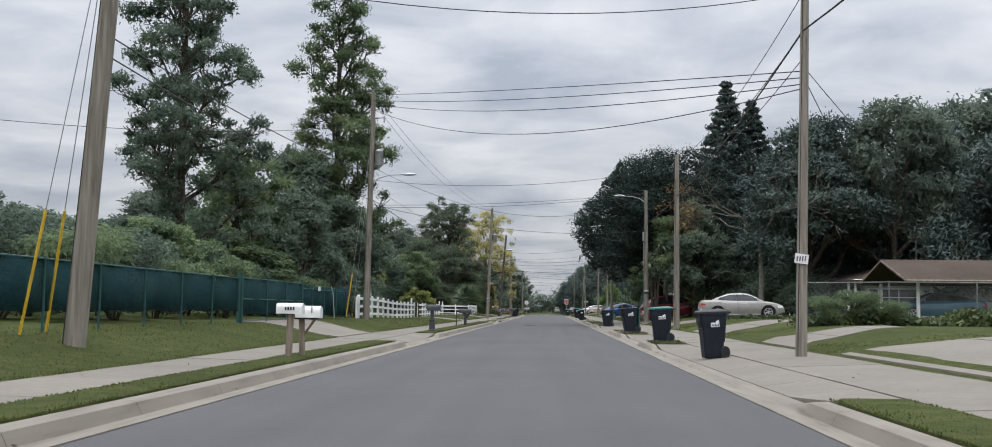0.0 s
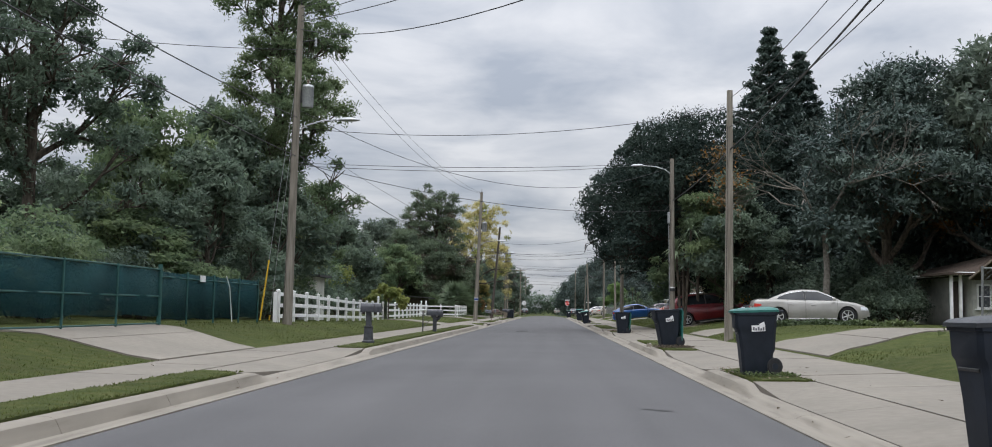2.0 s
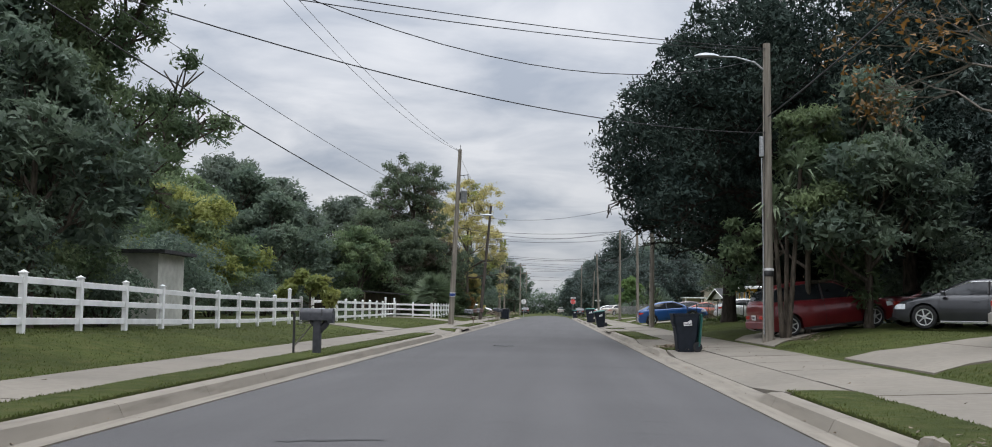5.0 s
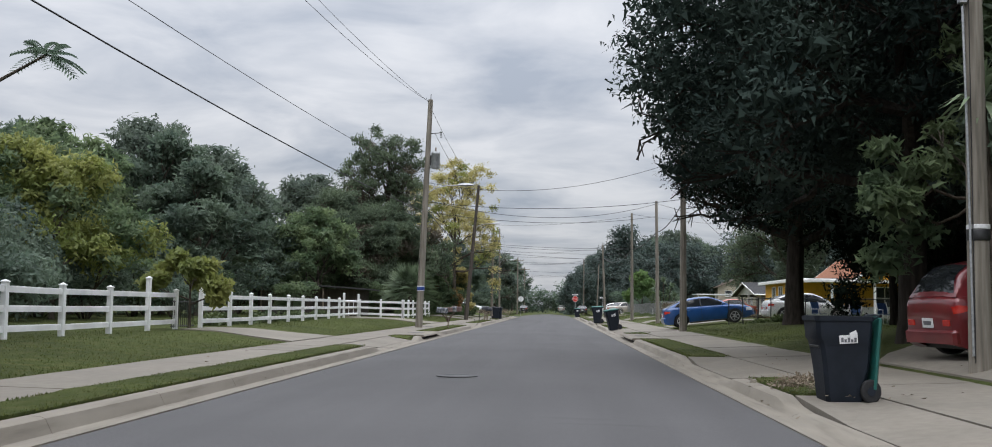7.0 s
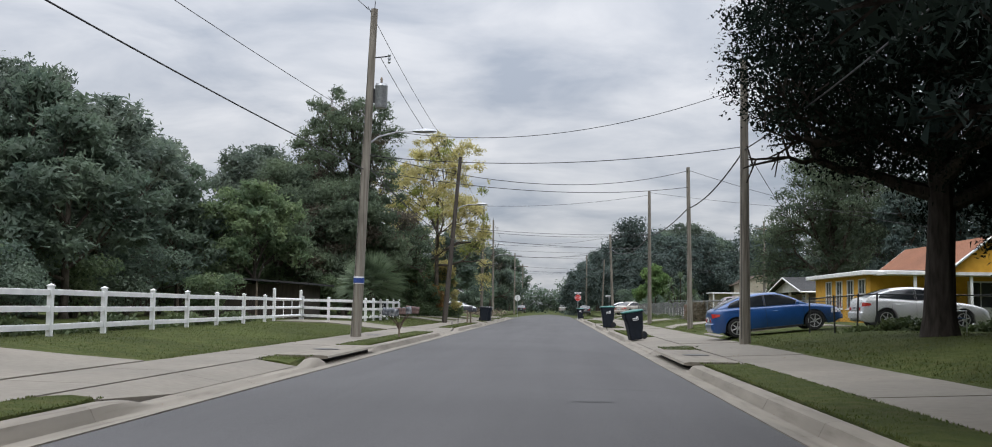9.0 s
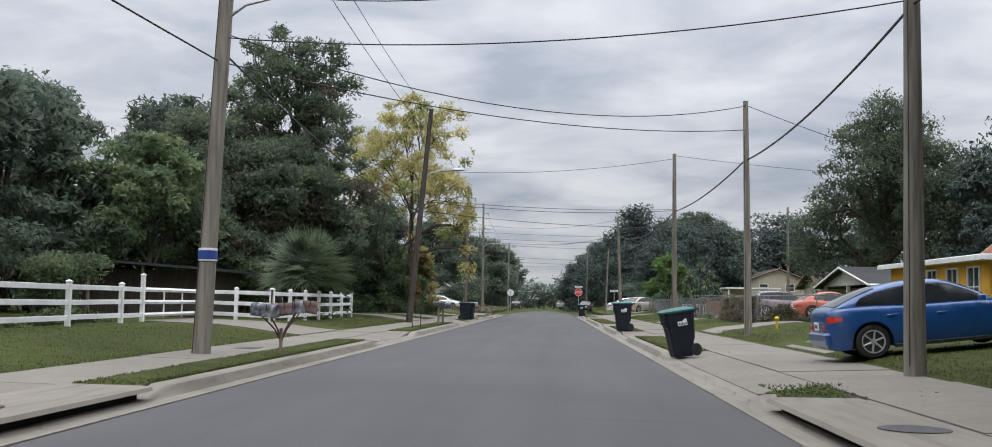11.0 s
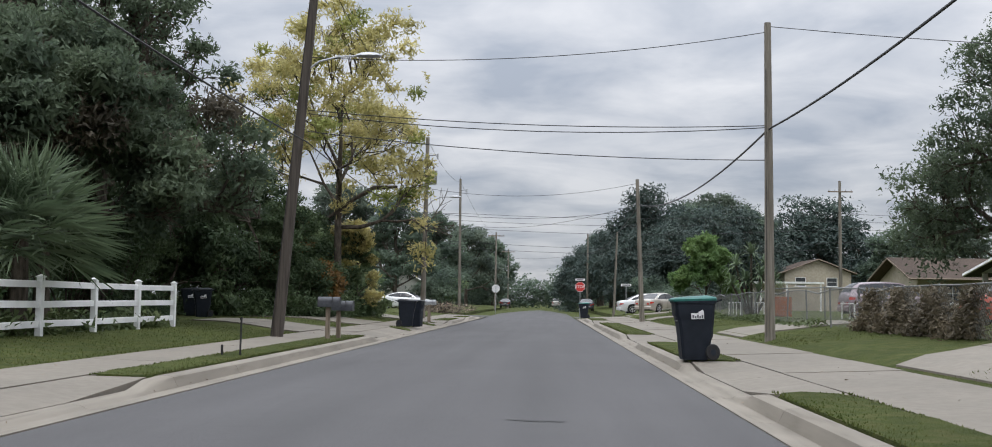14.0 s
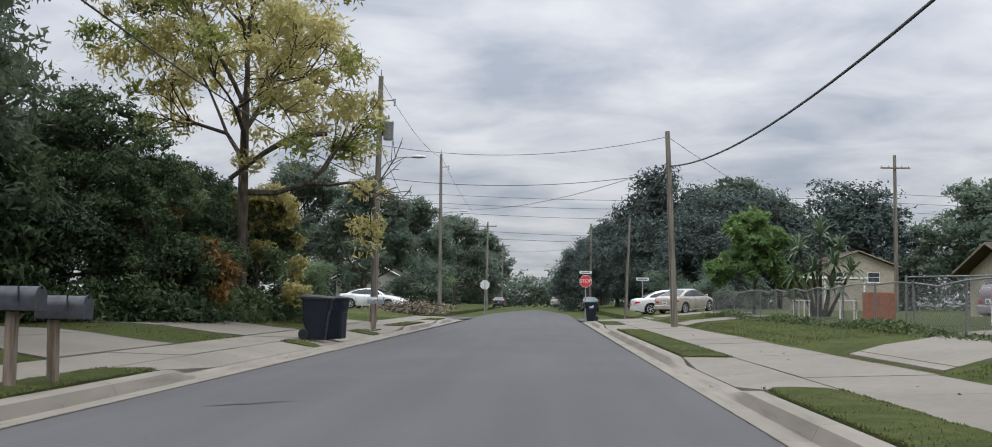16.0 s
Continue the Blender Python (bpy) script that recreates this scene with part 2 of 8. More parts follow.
# ---- mesh building ----
class Build:
    """Vertices and faces of one mesh."""

    def __init__(self):
        self.v, self.f = [], []

    def add(self, verts, faces):
        k = len(self.v)
        self.v += [tuple(p) for p in verts]
        self.f += [tuple(i + k for i in q) for q in faces]
        return self

    def box(self, x, y, z, sx, sy, sz, m=None, taper=1.0, bevel=0.0):
        """A box centred on x, y with its bottom at z; taper scales the top; bevel cuts the upright and top edges."""
        hx, hy = sx / 2, sy / 2
        if bevel:
            b = bevel
            ring = [(-hx + b, -hy), (hx - b, -hy), (hx, -hy + b), (hx, hy - b), (hx - b, hy), (-hx + b, hy), (-hx, hy - b), (-hx, -hy + b)]
            pts = [(px, py, 0) for px, py in ring] + [(px * taper, py * taper, sz - b) for px, py in ring]
            pts += [(px * taper * (1 - b / max(hx, 1e-6)), py * taper * (1 - b / max(hy, 1e-6)), sz) for px, py in ring]
            fs = [tuple(range(7, -1, -1)), tuple(range(16, 24))]
            for r in (0, 8):
                fs += [(r + i, r + (i + 1) % 8, r + 8 + (i + 1) % 8, r + 8 + i) for i in range(8)]
        else:
            pts = [(-hx, -hy, 0), (hx, -hy, 0), (hx, hy, 0), (-hx, hy, 0)]
            pts += [(px * taper, py * taper, sz) for px, py, _ in pts]
            fs = [(3, 2, 1, 0), (4, 5, 6, 7), (0, 1, 5, 4), (1, 2, 6, 5), (2, 3, 7, 6), (3, 0, 4, 7)]
        o = Vector((x, y, z))
        pts = [(m @ Vector(p) if m else Vector(p)) + o for p in pts]
        return self.add(pts, fs)

    def tube(self, points, radii, n=8, caps=True):
        pts = [Vector(p) for p in points]
        if not isinstance(radii, (list, tuple)):
            radii = [radii] * len(pts)
        rings = []
        ref = Vector((0.31, 0.95, 0.02))
        for i, p in enumerate(pts):
            t = (pts[min(i + 1, len(pts) - 1)] - pts[max(i - 1, 0)]).normalized()
            if abs(t.dot(ref)) > 0.95:
                ref = Vector((0.95, 0.1, 0.3)).normalized()
            a = t.cross(ref).normalized()
            b = t.cross(a)
            rings.append([p + (a * math.cos(2 * math.pi * j / n) + b * math.sin(2 * math.pi * j / n)) * radii[i] for j in range(n)])
        vs = [q for r in rings for q in r]
        fs = []
        for i in range(len(pts) - 1):
            for j in range(n):
                fs.append((i * n + j, i * n + (j + 1) % n, (i + 1) * n + (j + 1) % n, (i + 1) * n + j))
        if caps:
            fs += [tuple(range(n - 1, -1, -1)), tuple((len(pts) - 1) * n + j for j in range(n))]
        return self.add(vs, fs)

    def lathe(self, profile, origin=(0, 0, 0), axis="z", n=16):
        """Profile of (radius, height) turned about an axis."""
        vs, fs = [], []
        for r, hgt in profile:
            for j in range(n):
                a = 2 * math.pi * j / n
                c, s = r * math.cos(a), r * math.sin(a)
                p = {"z": (c, s, hgt), "x": (hgt, c, s), "y": (c, hgt, s)}[axis]
                vs.append(Vector(p) + Vector(origin))
        for i in range(len(profile) - 1):
            for j in range(n):
                fs.append((i * n + j, i * n + (j + 1) % n, (i + 1) * n + (j + 1) % n, (i + 1) * n + j))
        fs += [tuple(range(n - 1, -1, -1)), tuple((len(profile) - 1) * n + j for j in range(n))]
        return self.add(vs, fs)

    def prism(self, outline, lo, hi, axis="y"):
        """An outline of 2D points pushed along an axis from lo to hi."""
        n = len(outline)
        put = {"y": lambda a, b, d: (a, d, b), "x": lambda a, b, d: (d, a, b), "z": lambda a, b, d: (a, b, d)}[axis]
        vs = [put(a, b, lo) for a, b in outline] + [put(a, b, hi) for a, b in outline]
        fs = [tuple(range(n - 1, -1, -1)), tuple(range(n, 2 * n))]
        fs += [(i, (i + 1) % n, n + (i + 1) % n, n + i) for i in range(n)]
        return self.add(vs, fs)

    def mesh(self, name, material, smooth=False):
        me = bpy.data.meshes.new(name)
        me.from_pydata(self.v, [], self.f)
        me.materials.append(material)
        bm = bmesh.new()
        bm.from_mesh(me)
        bmesh.ops.recalc_face_normals(bm, faces=bm.faces)
        bm.to_mesh(me)
        bm.free()
        if smooth:
            me.polygons.foreach_set("use_smooth", [True] * len(me.polygons))
            me.set_sharp_from_angle(angle=radians(40))
        return me


def part(name, build, material, parent=None, label="", smooth=False):
    ob = new(name, build if isinstance(build, bpy.types.Mesh) else build.mesh(name, material, smooth))
    if parent:
        ob.parent = parent
    if label:
        ob["label"] = label
    return ob


def thing(name, at, label, category, group="", turn=0.0, tip=(0, 0)):
    ob = new(name)
    ob.matrix_world = pose(at[0], at[1], at[2], tip[0], tip[1], turn)
    return tagged(ob, label, category, group)


# ---- ground heights ----
def smooth01(v):
    v = min(1.0, max(0.0, v))
    return v * v * (3 - 2 * v)


def land(x, y):
    """Height of the front yards: they rise from the walks towards the houses."""
    if x < 0:
        rise = 0.40 + 0.22 * (1 - smooth01((y - 58) / 26))
        return 0.17 + (rise - 0.15) * smooth01((-x - 6.2) / 3.6) + 0.1 * smooth01((-x - 10) / 8)
    rise = 0.50 + 0.12 * (1 - smooth01((y - 84) / 34)) * smooth01((y - 30) / 20)
    return 0.2 + 0.2 * smooth01((x - 6.8) / 0.9) + (rise - 0.2) * smooth01((x - 7.2) / 4.2)


VERGE = {-1: [(-12, 34.2), (45.6, 87.9), (97.2, 98.8), (105.1, 122), (131.6, 149.3), (159.5, 160.5), (168.3, 170), (176, 183), (188.5, 193)],
         1: [(-12, 13.3), (34.4, 37.8), (47.8, 57.6), (73.2, 76.6), (84.4, 98.5), (105.5, 107.6), (119.2, 130.9), (138.4, 147.8), (155.6, 176), (184.5, 192)]}
END = 199.0


def drop(side, y):
    """1 where the kerb is lowered for a driveway, 0 along the verges."""
    best = 1.0
    for a, b in VERGE[side]:
        if b - a < 3:
            continue
        d = max(a - y, y - b, 0)
        best = min(best, smooth01(d / 0.9))
    for a, b in ((98.0, 105.8), ) if side < 0 else ((97.6, 106.2), ):
        best = min(best, smooth01(max(a - y, y - b, 0) / 0.9))
    return best


# ---- ground ----
def grid(xs, ys, height):
    b = Build()
    for y in ys:
        for x in xs:
            b.v.append((x, y, height(x, y)))
    n = len(xs)
    for j in range(len(ys) - 1):
        for i in range(n - 1):
            k = j * n + i
            b.f.append((k, k + 1, k + n + 1, k + n))
    return b


def ground_z(x, y):
    if -6.35 < x < 7.05:
        return -0.12
    far = smooth01((abs(x) - 60) / 300)
    return land(x, y) * (1 - far) + far * 0.3 + 0.03 * noise.noise((x * 0.25, y * 0.25, 0)) * smooth01((abs(x) - 7.5) / 2)


gx = [-1500, -500, -200, -90, -50, -36, -28, -22, -18, -15, -13, -11.6, -10.6, -9.8, -9.1, -8.4, -7.8, -7.2, -6.7, -6.36, -6.34,
      7.04, 7.06, 7.4, 7.8, 8.3, 8.9, 9.6, 10.3, 11, 12, 13.5, 15.5, 18, 22, 28, 36, 50, 90, 200, 500, 1500]
gy = [-600, -200, -60, -30] + [-15 + 1.5 * i for i in range(145)] + [206, 213, 222, 235, 260, 300, 360, 450, 700, 1500, 3000]
ground = part("ground", grid(gx, gy, ground_z), LAWN, None, "", True)
tagged(ground, "mown green and brown lawn rising gently from the walks", "lawn", "", "structure")

road = Build()
ys = [-60] + [-12 + 3 * i for i in range(72)] + [230, 300, 420, 700]
prof = [(-3.52, -0.012), (-2, 0.025), (0, 0.05), (2, 0.025), (3.52, -0.012)]
for y in ys:
    for x, z in prof:
        k = 1 + (0.12 * smooth01((y - 150) / 60) if x < 0 else 0)
        road.v.append((x * k, y, z - 0.0012 * max(0, y - 150)))
for j in range(len(ys) - 1):
    for i in range(4):
        k = j * 5 + i
        road.f.append((k, k + 1, k + 6, k + 5))
road = part("road", road, ASPHALT, None, "", True)
tagged(road, "worn dark grey asphalt street with faint tyre marks", "road", "", "structure")

# cross street at the stop sign
cross = Build()
cross.add([(-300, 201, 0.02), (-3.6, 201, 0.02), (-3.6, 209, 0.02), (-300, 209, 0.02), (3.5, 201, 0.02), (300, 201, 0.02), (300, 209, 0.02), (3.5, 209, 0.02)], [(0, 1, 2, 3), (4, 5, 6, 7)])
cross = part("cross_street", cross, ASPHALT)
tagged(cross, "grey asphalt side street crossing at the stop sign", "road", "", "structure")


def inlet_at(side, y):
    return (98.5 < y < 105.3) if side < 0 else (98.2 < y < 105.8)


def kerb_profile(side, y):
    d = drop(side, y)
    top = 0.012 if inlet_at(side, y) else 0.15 * (1 - d) + 0.03 * d
    return [(3.50, -0.02), (3.50, 0.004), (3.77, -0.014), (3.805, -0.008), (3.84, top * 0.40), (3.875, top * 0.86), (3.93, top * 0.985), (4.08, top + 0.004), (4.08, -0.1)]


def kerb_piece(side, y0, y1):
    b = Build()
    st = [y0 + 0.006, *[y0 + (y1 - y0) * i / 5 for i in range(1, 5)], y1 - 0.006]
    for y in st:
        for x, z in kerb_profile(side, y):
            b.v.append((side * x, y, z))
    n = 9
    for j in range(len(st) - 1):
        for i in range(n - 1):
            k = j * n + i
            b.f.append((k, k + 1, k + n + 1, k + n))
    b.f += [tuple(range(n)), tuple((len(st) - 1) * n + i for i in range(n))]
    return b


for side, word in ((-1, "left"), (1, "right")):
    root = Build()
    root.add([(side * 3.49, -14, -0.06), (side * 4.95, -14, -0.06), (side * 4.95, END, -0.06), (side * 3.49, END, -0.06)], [(0, 1, 2, 3)])
    kerb = part("kerb_" + word, root, DIRT)
    tagged(kerb, "pale stained concrete kerb and gutter beside the asphalt", "kerb", "", "structure")
    y = -12.0
    while y < END - 0.1:
        y1 = min(y + 3.0, END)
        part("kerb_stone", kerb_piece(side, y, y1), KERB, kerb, "", True)
        y = y1

    # walk slabs and driveway aprons
    x0, x1 = (4.95, 6.42) if side < 0 else (5.12, 7.12)
    z0, z1 = (0.165, 0.19) if side < 0 else (0.165, 0.245)
    base = Build()
    base.add([(side * 4.0, -14, -0.05), (side * x1, -14, -0.05), (side * x1, END, -0.05), (side * 4.0, END, -0.05)], [(0, 1, 2, 3)])
    walkway = part("sidewalk_" + word, base, DIRT)
    tagged(walkway, "pale concrete sidewalk of square slabs with dark joints", "sidewalk", "", "structure")
    rs = random.Random(3 + side)
    y = -12.0
    while y < END - 0.1:
        y1 = min(y + 3.0, END)
        b = Build()
        j = rs.uniform(-0.004, 0.006)
        b.add([(side * (x0 + 0.02), y + 0.006, z0 + j), (side * (x1 - 0.012), y + 0.006, z1 + j), (side * (x1 - 0.012), y1 - 0.006, z1 + j + rs.uniform(-0.003, 0.003)), (side * (x0 + 0.02), y1 - 0.006, z0 + j)]
              + [(side * (x0 + 0.018), y + 0.004, z0 - 0.2), (side * x1, y + 0.004, z0 - 0.2), (side * x1, y1 - 0.004, z0 - 0.2), (side * (x0 + 0.018), y1 - 0.004, z0 - 0.2)],
              [(0, 1, 2, 3), (0, 1, 5, 4), (1, 2, 6, 5), (2, 3, 7, 6), (3, 0, 4, 7)])
        part("slab", b, CONCRETE, walkway)
        y = y1
    # aprons fill the gaps of the verge
    gaps, last = [], -12.0
    for a, c in VERGE[side]:
        if a - last > 0.3:
            gaps.append((last, a))
        last = c
    gaps.append((last, END))
    for a, c in gaps:
        n = max(1, round((c - a) / 4.6))
        for i in range(n):
            ya, yb = a + (c - a) * i / n, a + (c - a) * (i + 1) / n
            b = Build()
            st = [ya + 0.006, (ya + yb) / 2, yb - 0.006]
            for y in st:
                kz = kerb_profile(side, y)[7][1]
                b.v += [(side * 4.112, y, kz), (side * (x0 - 0.02), y, z0 - 0.004), (side * (x0 - 0.02), y, -0.05), (side * 4.112, y, -0.05)]
            for j in range(2):
                for q in range(4):
                    b.f.append((j * 4 + q, j * 4 + (q + 1) % 4, j * 4 + 4 + (q + 1) % 4, j * 4 + 4 + q))
            b.f += [(0, 1, 2, 3), (8, 9, 10, 11)]
            part("slab", b, CONCRETE, walkway)
    # verges of grass
    for a, c in VERGE[side]:
        b = Build()
        n = max(2, int((c - a) / 0.7))
        rv = random.Random(int(a * 7) + side)
        for i in range(n + 1):
            y = a + (c - a) * i / n
            e = 0.12 if i in (0, n) else 0.0
            wob = rv.uniform(-0.05, 0.05)
            kz = kerb_profile(side, y)[7][1]
            row = []
            for k, x in enumerate((4.085, 4.11 + e + rv.uniform(0, 0.03), 4.5, x0 - 0.05 - e + wob, x0 + 0.01 + wob)):
                z = kz + (z0 - kz) * (x - 4.085) / (x0 - 4.085) + (0.022, 0.03, 0.02)[k - 1] + rv.uniform(-0.01, 0.01) if 0 < k < 4 else -0.04
                row.append((side * x, y, z))
            if i == 0:
                b.v += [(x, y - 0.02, -0.04) for x, y, z in row]
            b.v += row
            if i == n:
                b.v += [(x, y + 0.02, -0.04) for x, y, z in row]
        for j in range(n + 2):
            for i in range(4):
                k = j * 5 + i
                b.f.append((k, k + 1, k + 6, k + 5))
        ob = part("verge", b, LAWN, None, "", True)
        tagged(ob, "narrow grass verge between kerb and sidewalk", "verge", "grass verges", "structure")


def driveway(name, quad, label):
    """A driveway of concrete panels on the sloping yard; quad: x, y of its four corners, street side first."""
    a, b, c, d = [Vector(q) for q in quad]
    rows = max(1, round(((d - a).length + (c - b).length) / 2 / 3))
    root = None
    for i in range(rows):
        m = Build()
        sub = 3
        for s in range(sub + 1):
            t = (i + s / sub) / rows
            t = min(max(t, i / rows + 0.004), (i + 1) / rows - 0.004)
            p, q = a.lerp(d, t), b.lerp(c, t)
            for w in (0, 0.5, 1):
                r = p.lerp(q, w)
                m.v.append((r.x, r.y, land(r.x, r.y) + 0.035))
            for r in (q, p):
                m.v.append((r.x, r.y, land(r.x, r.y) - 0.08))
        for s in range(sub):
            for q in range(5):
                m.f.append((s * 5 + q, s * 5 + (q + 1) % 5, s * 5 + 5 + (q + 1) % 5, s * 5 + 5 + q))
        m.f += [(0, 1, 2, 3, 4), tuple(sub * 5 + q for q in range(5))]
        ob = part(name if root is None else "slab", m, CONCRETE, root, "", True)
        if root is None:
            root = ob
            tagged(root, label, "driveway", "driveways", "structure")


for q in ([(-6.44, 36.8), (-6.44, 43.4), (-10.6, 47), (-10.6, 38.2)], [(-6.44, 89.3), (-6.44, 95.2), (-10.5, 94.6), (-10.5, 91.6)],
          [(-6.44, 124.2), (-6.44, 129.8), (-12.6, 132.4), (-12.6, 127)], [(-6.44, 150.8), (-6.44, 156.6), (-11, 158), (-11, 154)],
          [(-6.44, 162), (-6.44, 168), (-14, 170), (-14, 164)], [(-6.44, 176), (-6.44, 181), (-13, 183), (-13, 178)],
          [(7.14, 5), (7.14, 24.3), (16, 26), (16, 4)], [(7.14, 28.3), (7.14, 33.2), (12.5, 38.6), (12.5, 36.6)],
          [(7.14, 41.7), (7.14, 49.2), (14, 53), (14, 50.4)], [(7.14, 60.5), (7.14, 66), (11.5, 67), (11.5, 62.5)],
          [(7.14, 73.4), (7.14, 80), (13, 90), (13, 84)], [(7.14, 115.9), (7.14, 120.1), (13, 123.5), (13, 119.5)],
          [(7.14, 131.6), (7.14, 135.6), (11.5, 139.6), (11.5, 136.4)], [(7.14, 150), (7.14, 154.9), (12.5, 159.5), (12.5, 153.5)],
          [(7.14, 179), (7.14, 182.6), (12, 184.5), (12, 181)], [(7.14, 194), (7.14, 199), (13, 199), (13, 194)]):
    driveway("driveway", q, "pale concrete driveway leading from the sidewalk to the house")


# ---- trees ----
def leaf_mat(name, lo, hi, tr=0.35, spec=0.4, rough=0.5):
    m = mat(name, two(lo, hi), 0.5, 3, rough + 0.15, 0, island=0.24, obj=0.12, translucent=tr, spec=spec)
    return m


LEAF_DARK = leaf_mat("dark_foliage", (0.078, 0.115, 0.086), (0.16, 0.21, 0.145), 0.5)
LEAF_MID = leaf_mat("green_foliage", (0.09, 0.14, 0.076), (0.2, 0.255, 0.125), 0.58)
LEAF_OAK = leaf_mat("oak_foliage", (0.088, 0.118, 0.096), (0.172, 0.21, 0.155), 0.5)
LEAF_YEL = leaf_mat("yellowing_foliage", (0.34, 0.31, 0.12), (0.56, 0.5, 0.24), 0.6)
LEAF_LIME = leaf_mat("lime_foliage", (0.15, 0.19, 0.05), (0.32, 0.33, 0.1), 0.45)
LEAF_ORANGE = leaf_mat("turning_foliage", (0.10, 0.065, 0.022), (0.24, 0.12, 0.03), 0.3)
# near-black: the crowns' backlit darkness is painted into the leaf colour
LEAF_BACKLIT = leaf_mat("backlit_green_foliage", (0.008, 0.013, 0.010), (0.016, 0.024, 0.017), 0.05, 0.02, 0.8)
LEAF_PINE = leaf_mat("conifer_foliage", (0.036, 0.058, 0.052), (0.075, 0.105, 0.085), 0.2)
LEAF_RUST = leaf_mat("browning_foliage", (0.085, 0.075, 0.055), (0.15, 0.125, 0.085), 0.4)
LEAF_FRESH = leaf_mat("fresh_green_foliage", (0.075, 0.14, 0.045), (0.16, 0.24, 0.08), 0.5)
LEAF_SPREAD = leaf_mat("spreading_tree_foliage", (0.072, 0.10, 0.066), (0.15, 0.19, 0.115), 0.5, 0.25)
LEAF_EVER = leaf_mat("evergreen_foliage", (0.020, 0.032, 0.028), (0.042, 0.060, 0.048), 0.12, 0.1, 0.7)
# the thicket's shade is put into this darker leaf colour
LEAF_THICKET_SHADED = leaf_mat("shaded_thicket_foliage", (0.042, 0.066, 0.034), (0.092, 0.13, 0.06), 0.35, 0.2)
FROND = leaf_mat("palm_frond", (0.075, 0.11, 0.06), (0.16, 0.205, 0.12), 0.25)


def leaf_mesh(name, centres, sizes, material, rg, flat=0.35, long=1.7, axis=None, facing=None):
    """Many small pointed leaves as one mesh; facing: the way each blade looks."""
    n = len(centres)
    c = np.asarray(centres, float)
    nrm = rg.normal(size=(n, 3))
    if facing is None:
        nrm[:, 2] = np.abs(nrm[:, 2]) + flat
    else:
        nrm = facing + 0.7 * nrm
    nrm /= np.linalg.norm(nrm, axis=1, keepdims=True)
    if axis is None:
        a = rg.normal(size=(n, 3)); a -= nrm * (a * nrm).sum(1, keepdims=True)
        a /= np.linalg.norm(a, axis=1, keepdims=True) + 1e-9
    else:
        a = axis / (np.linalg.norm(axis, axis=1, keepdims=True) + 1e-9)
        nrm -= a * (a * nrm).sum(1, keepdims=True)
        nrm /= np.linalg.norm(nrm, axis=1, keepdims=True) + 1e-9
    b = np.cross(nrm, a)
    s = np.asarray(sizes, float).reshape(-1, 1)
    v = np.empty((n, 3, 3))
    v[:, 0] = c - a * s * long * 0.45 + b * s * 0.5
    v[:, 1] = c - a * s * long * 0.45 - b * s * 0.5
    v[:, 2] = c + a * s * long * 0.55
    me = bpy.data.meshes.new(name)
    me.vertices.add(3 * n)
    me.vertices.foreach_set("co", v.reshape(-1))
    me.loops.add(3 * n)
    me.loops.foreach_set("vertex_index", np.arange(3 * n))
    me.polygons.add(n)
    me.polygons.foreach_set("loop_start", np.arange(n) * 3)
    me.polygons.foreach_set("loop_total", np.full(n, 3))
    me.update(calc_edges=True)
    me.materials.append(material)
    return me


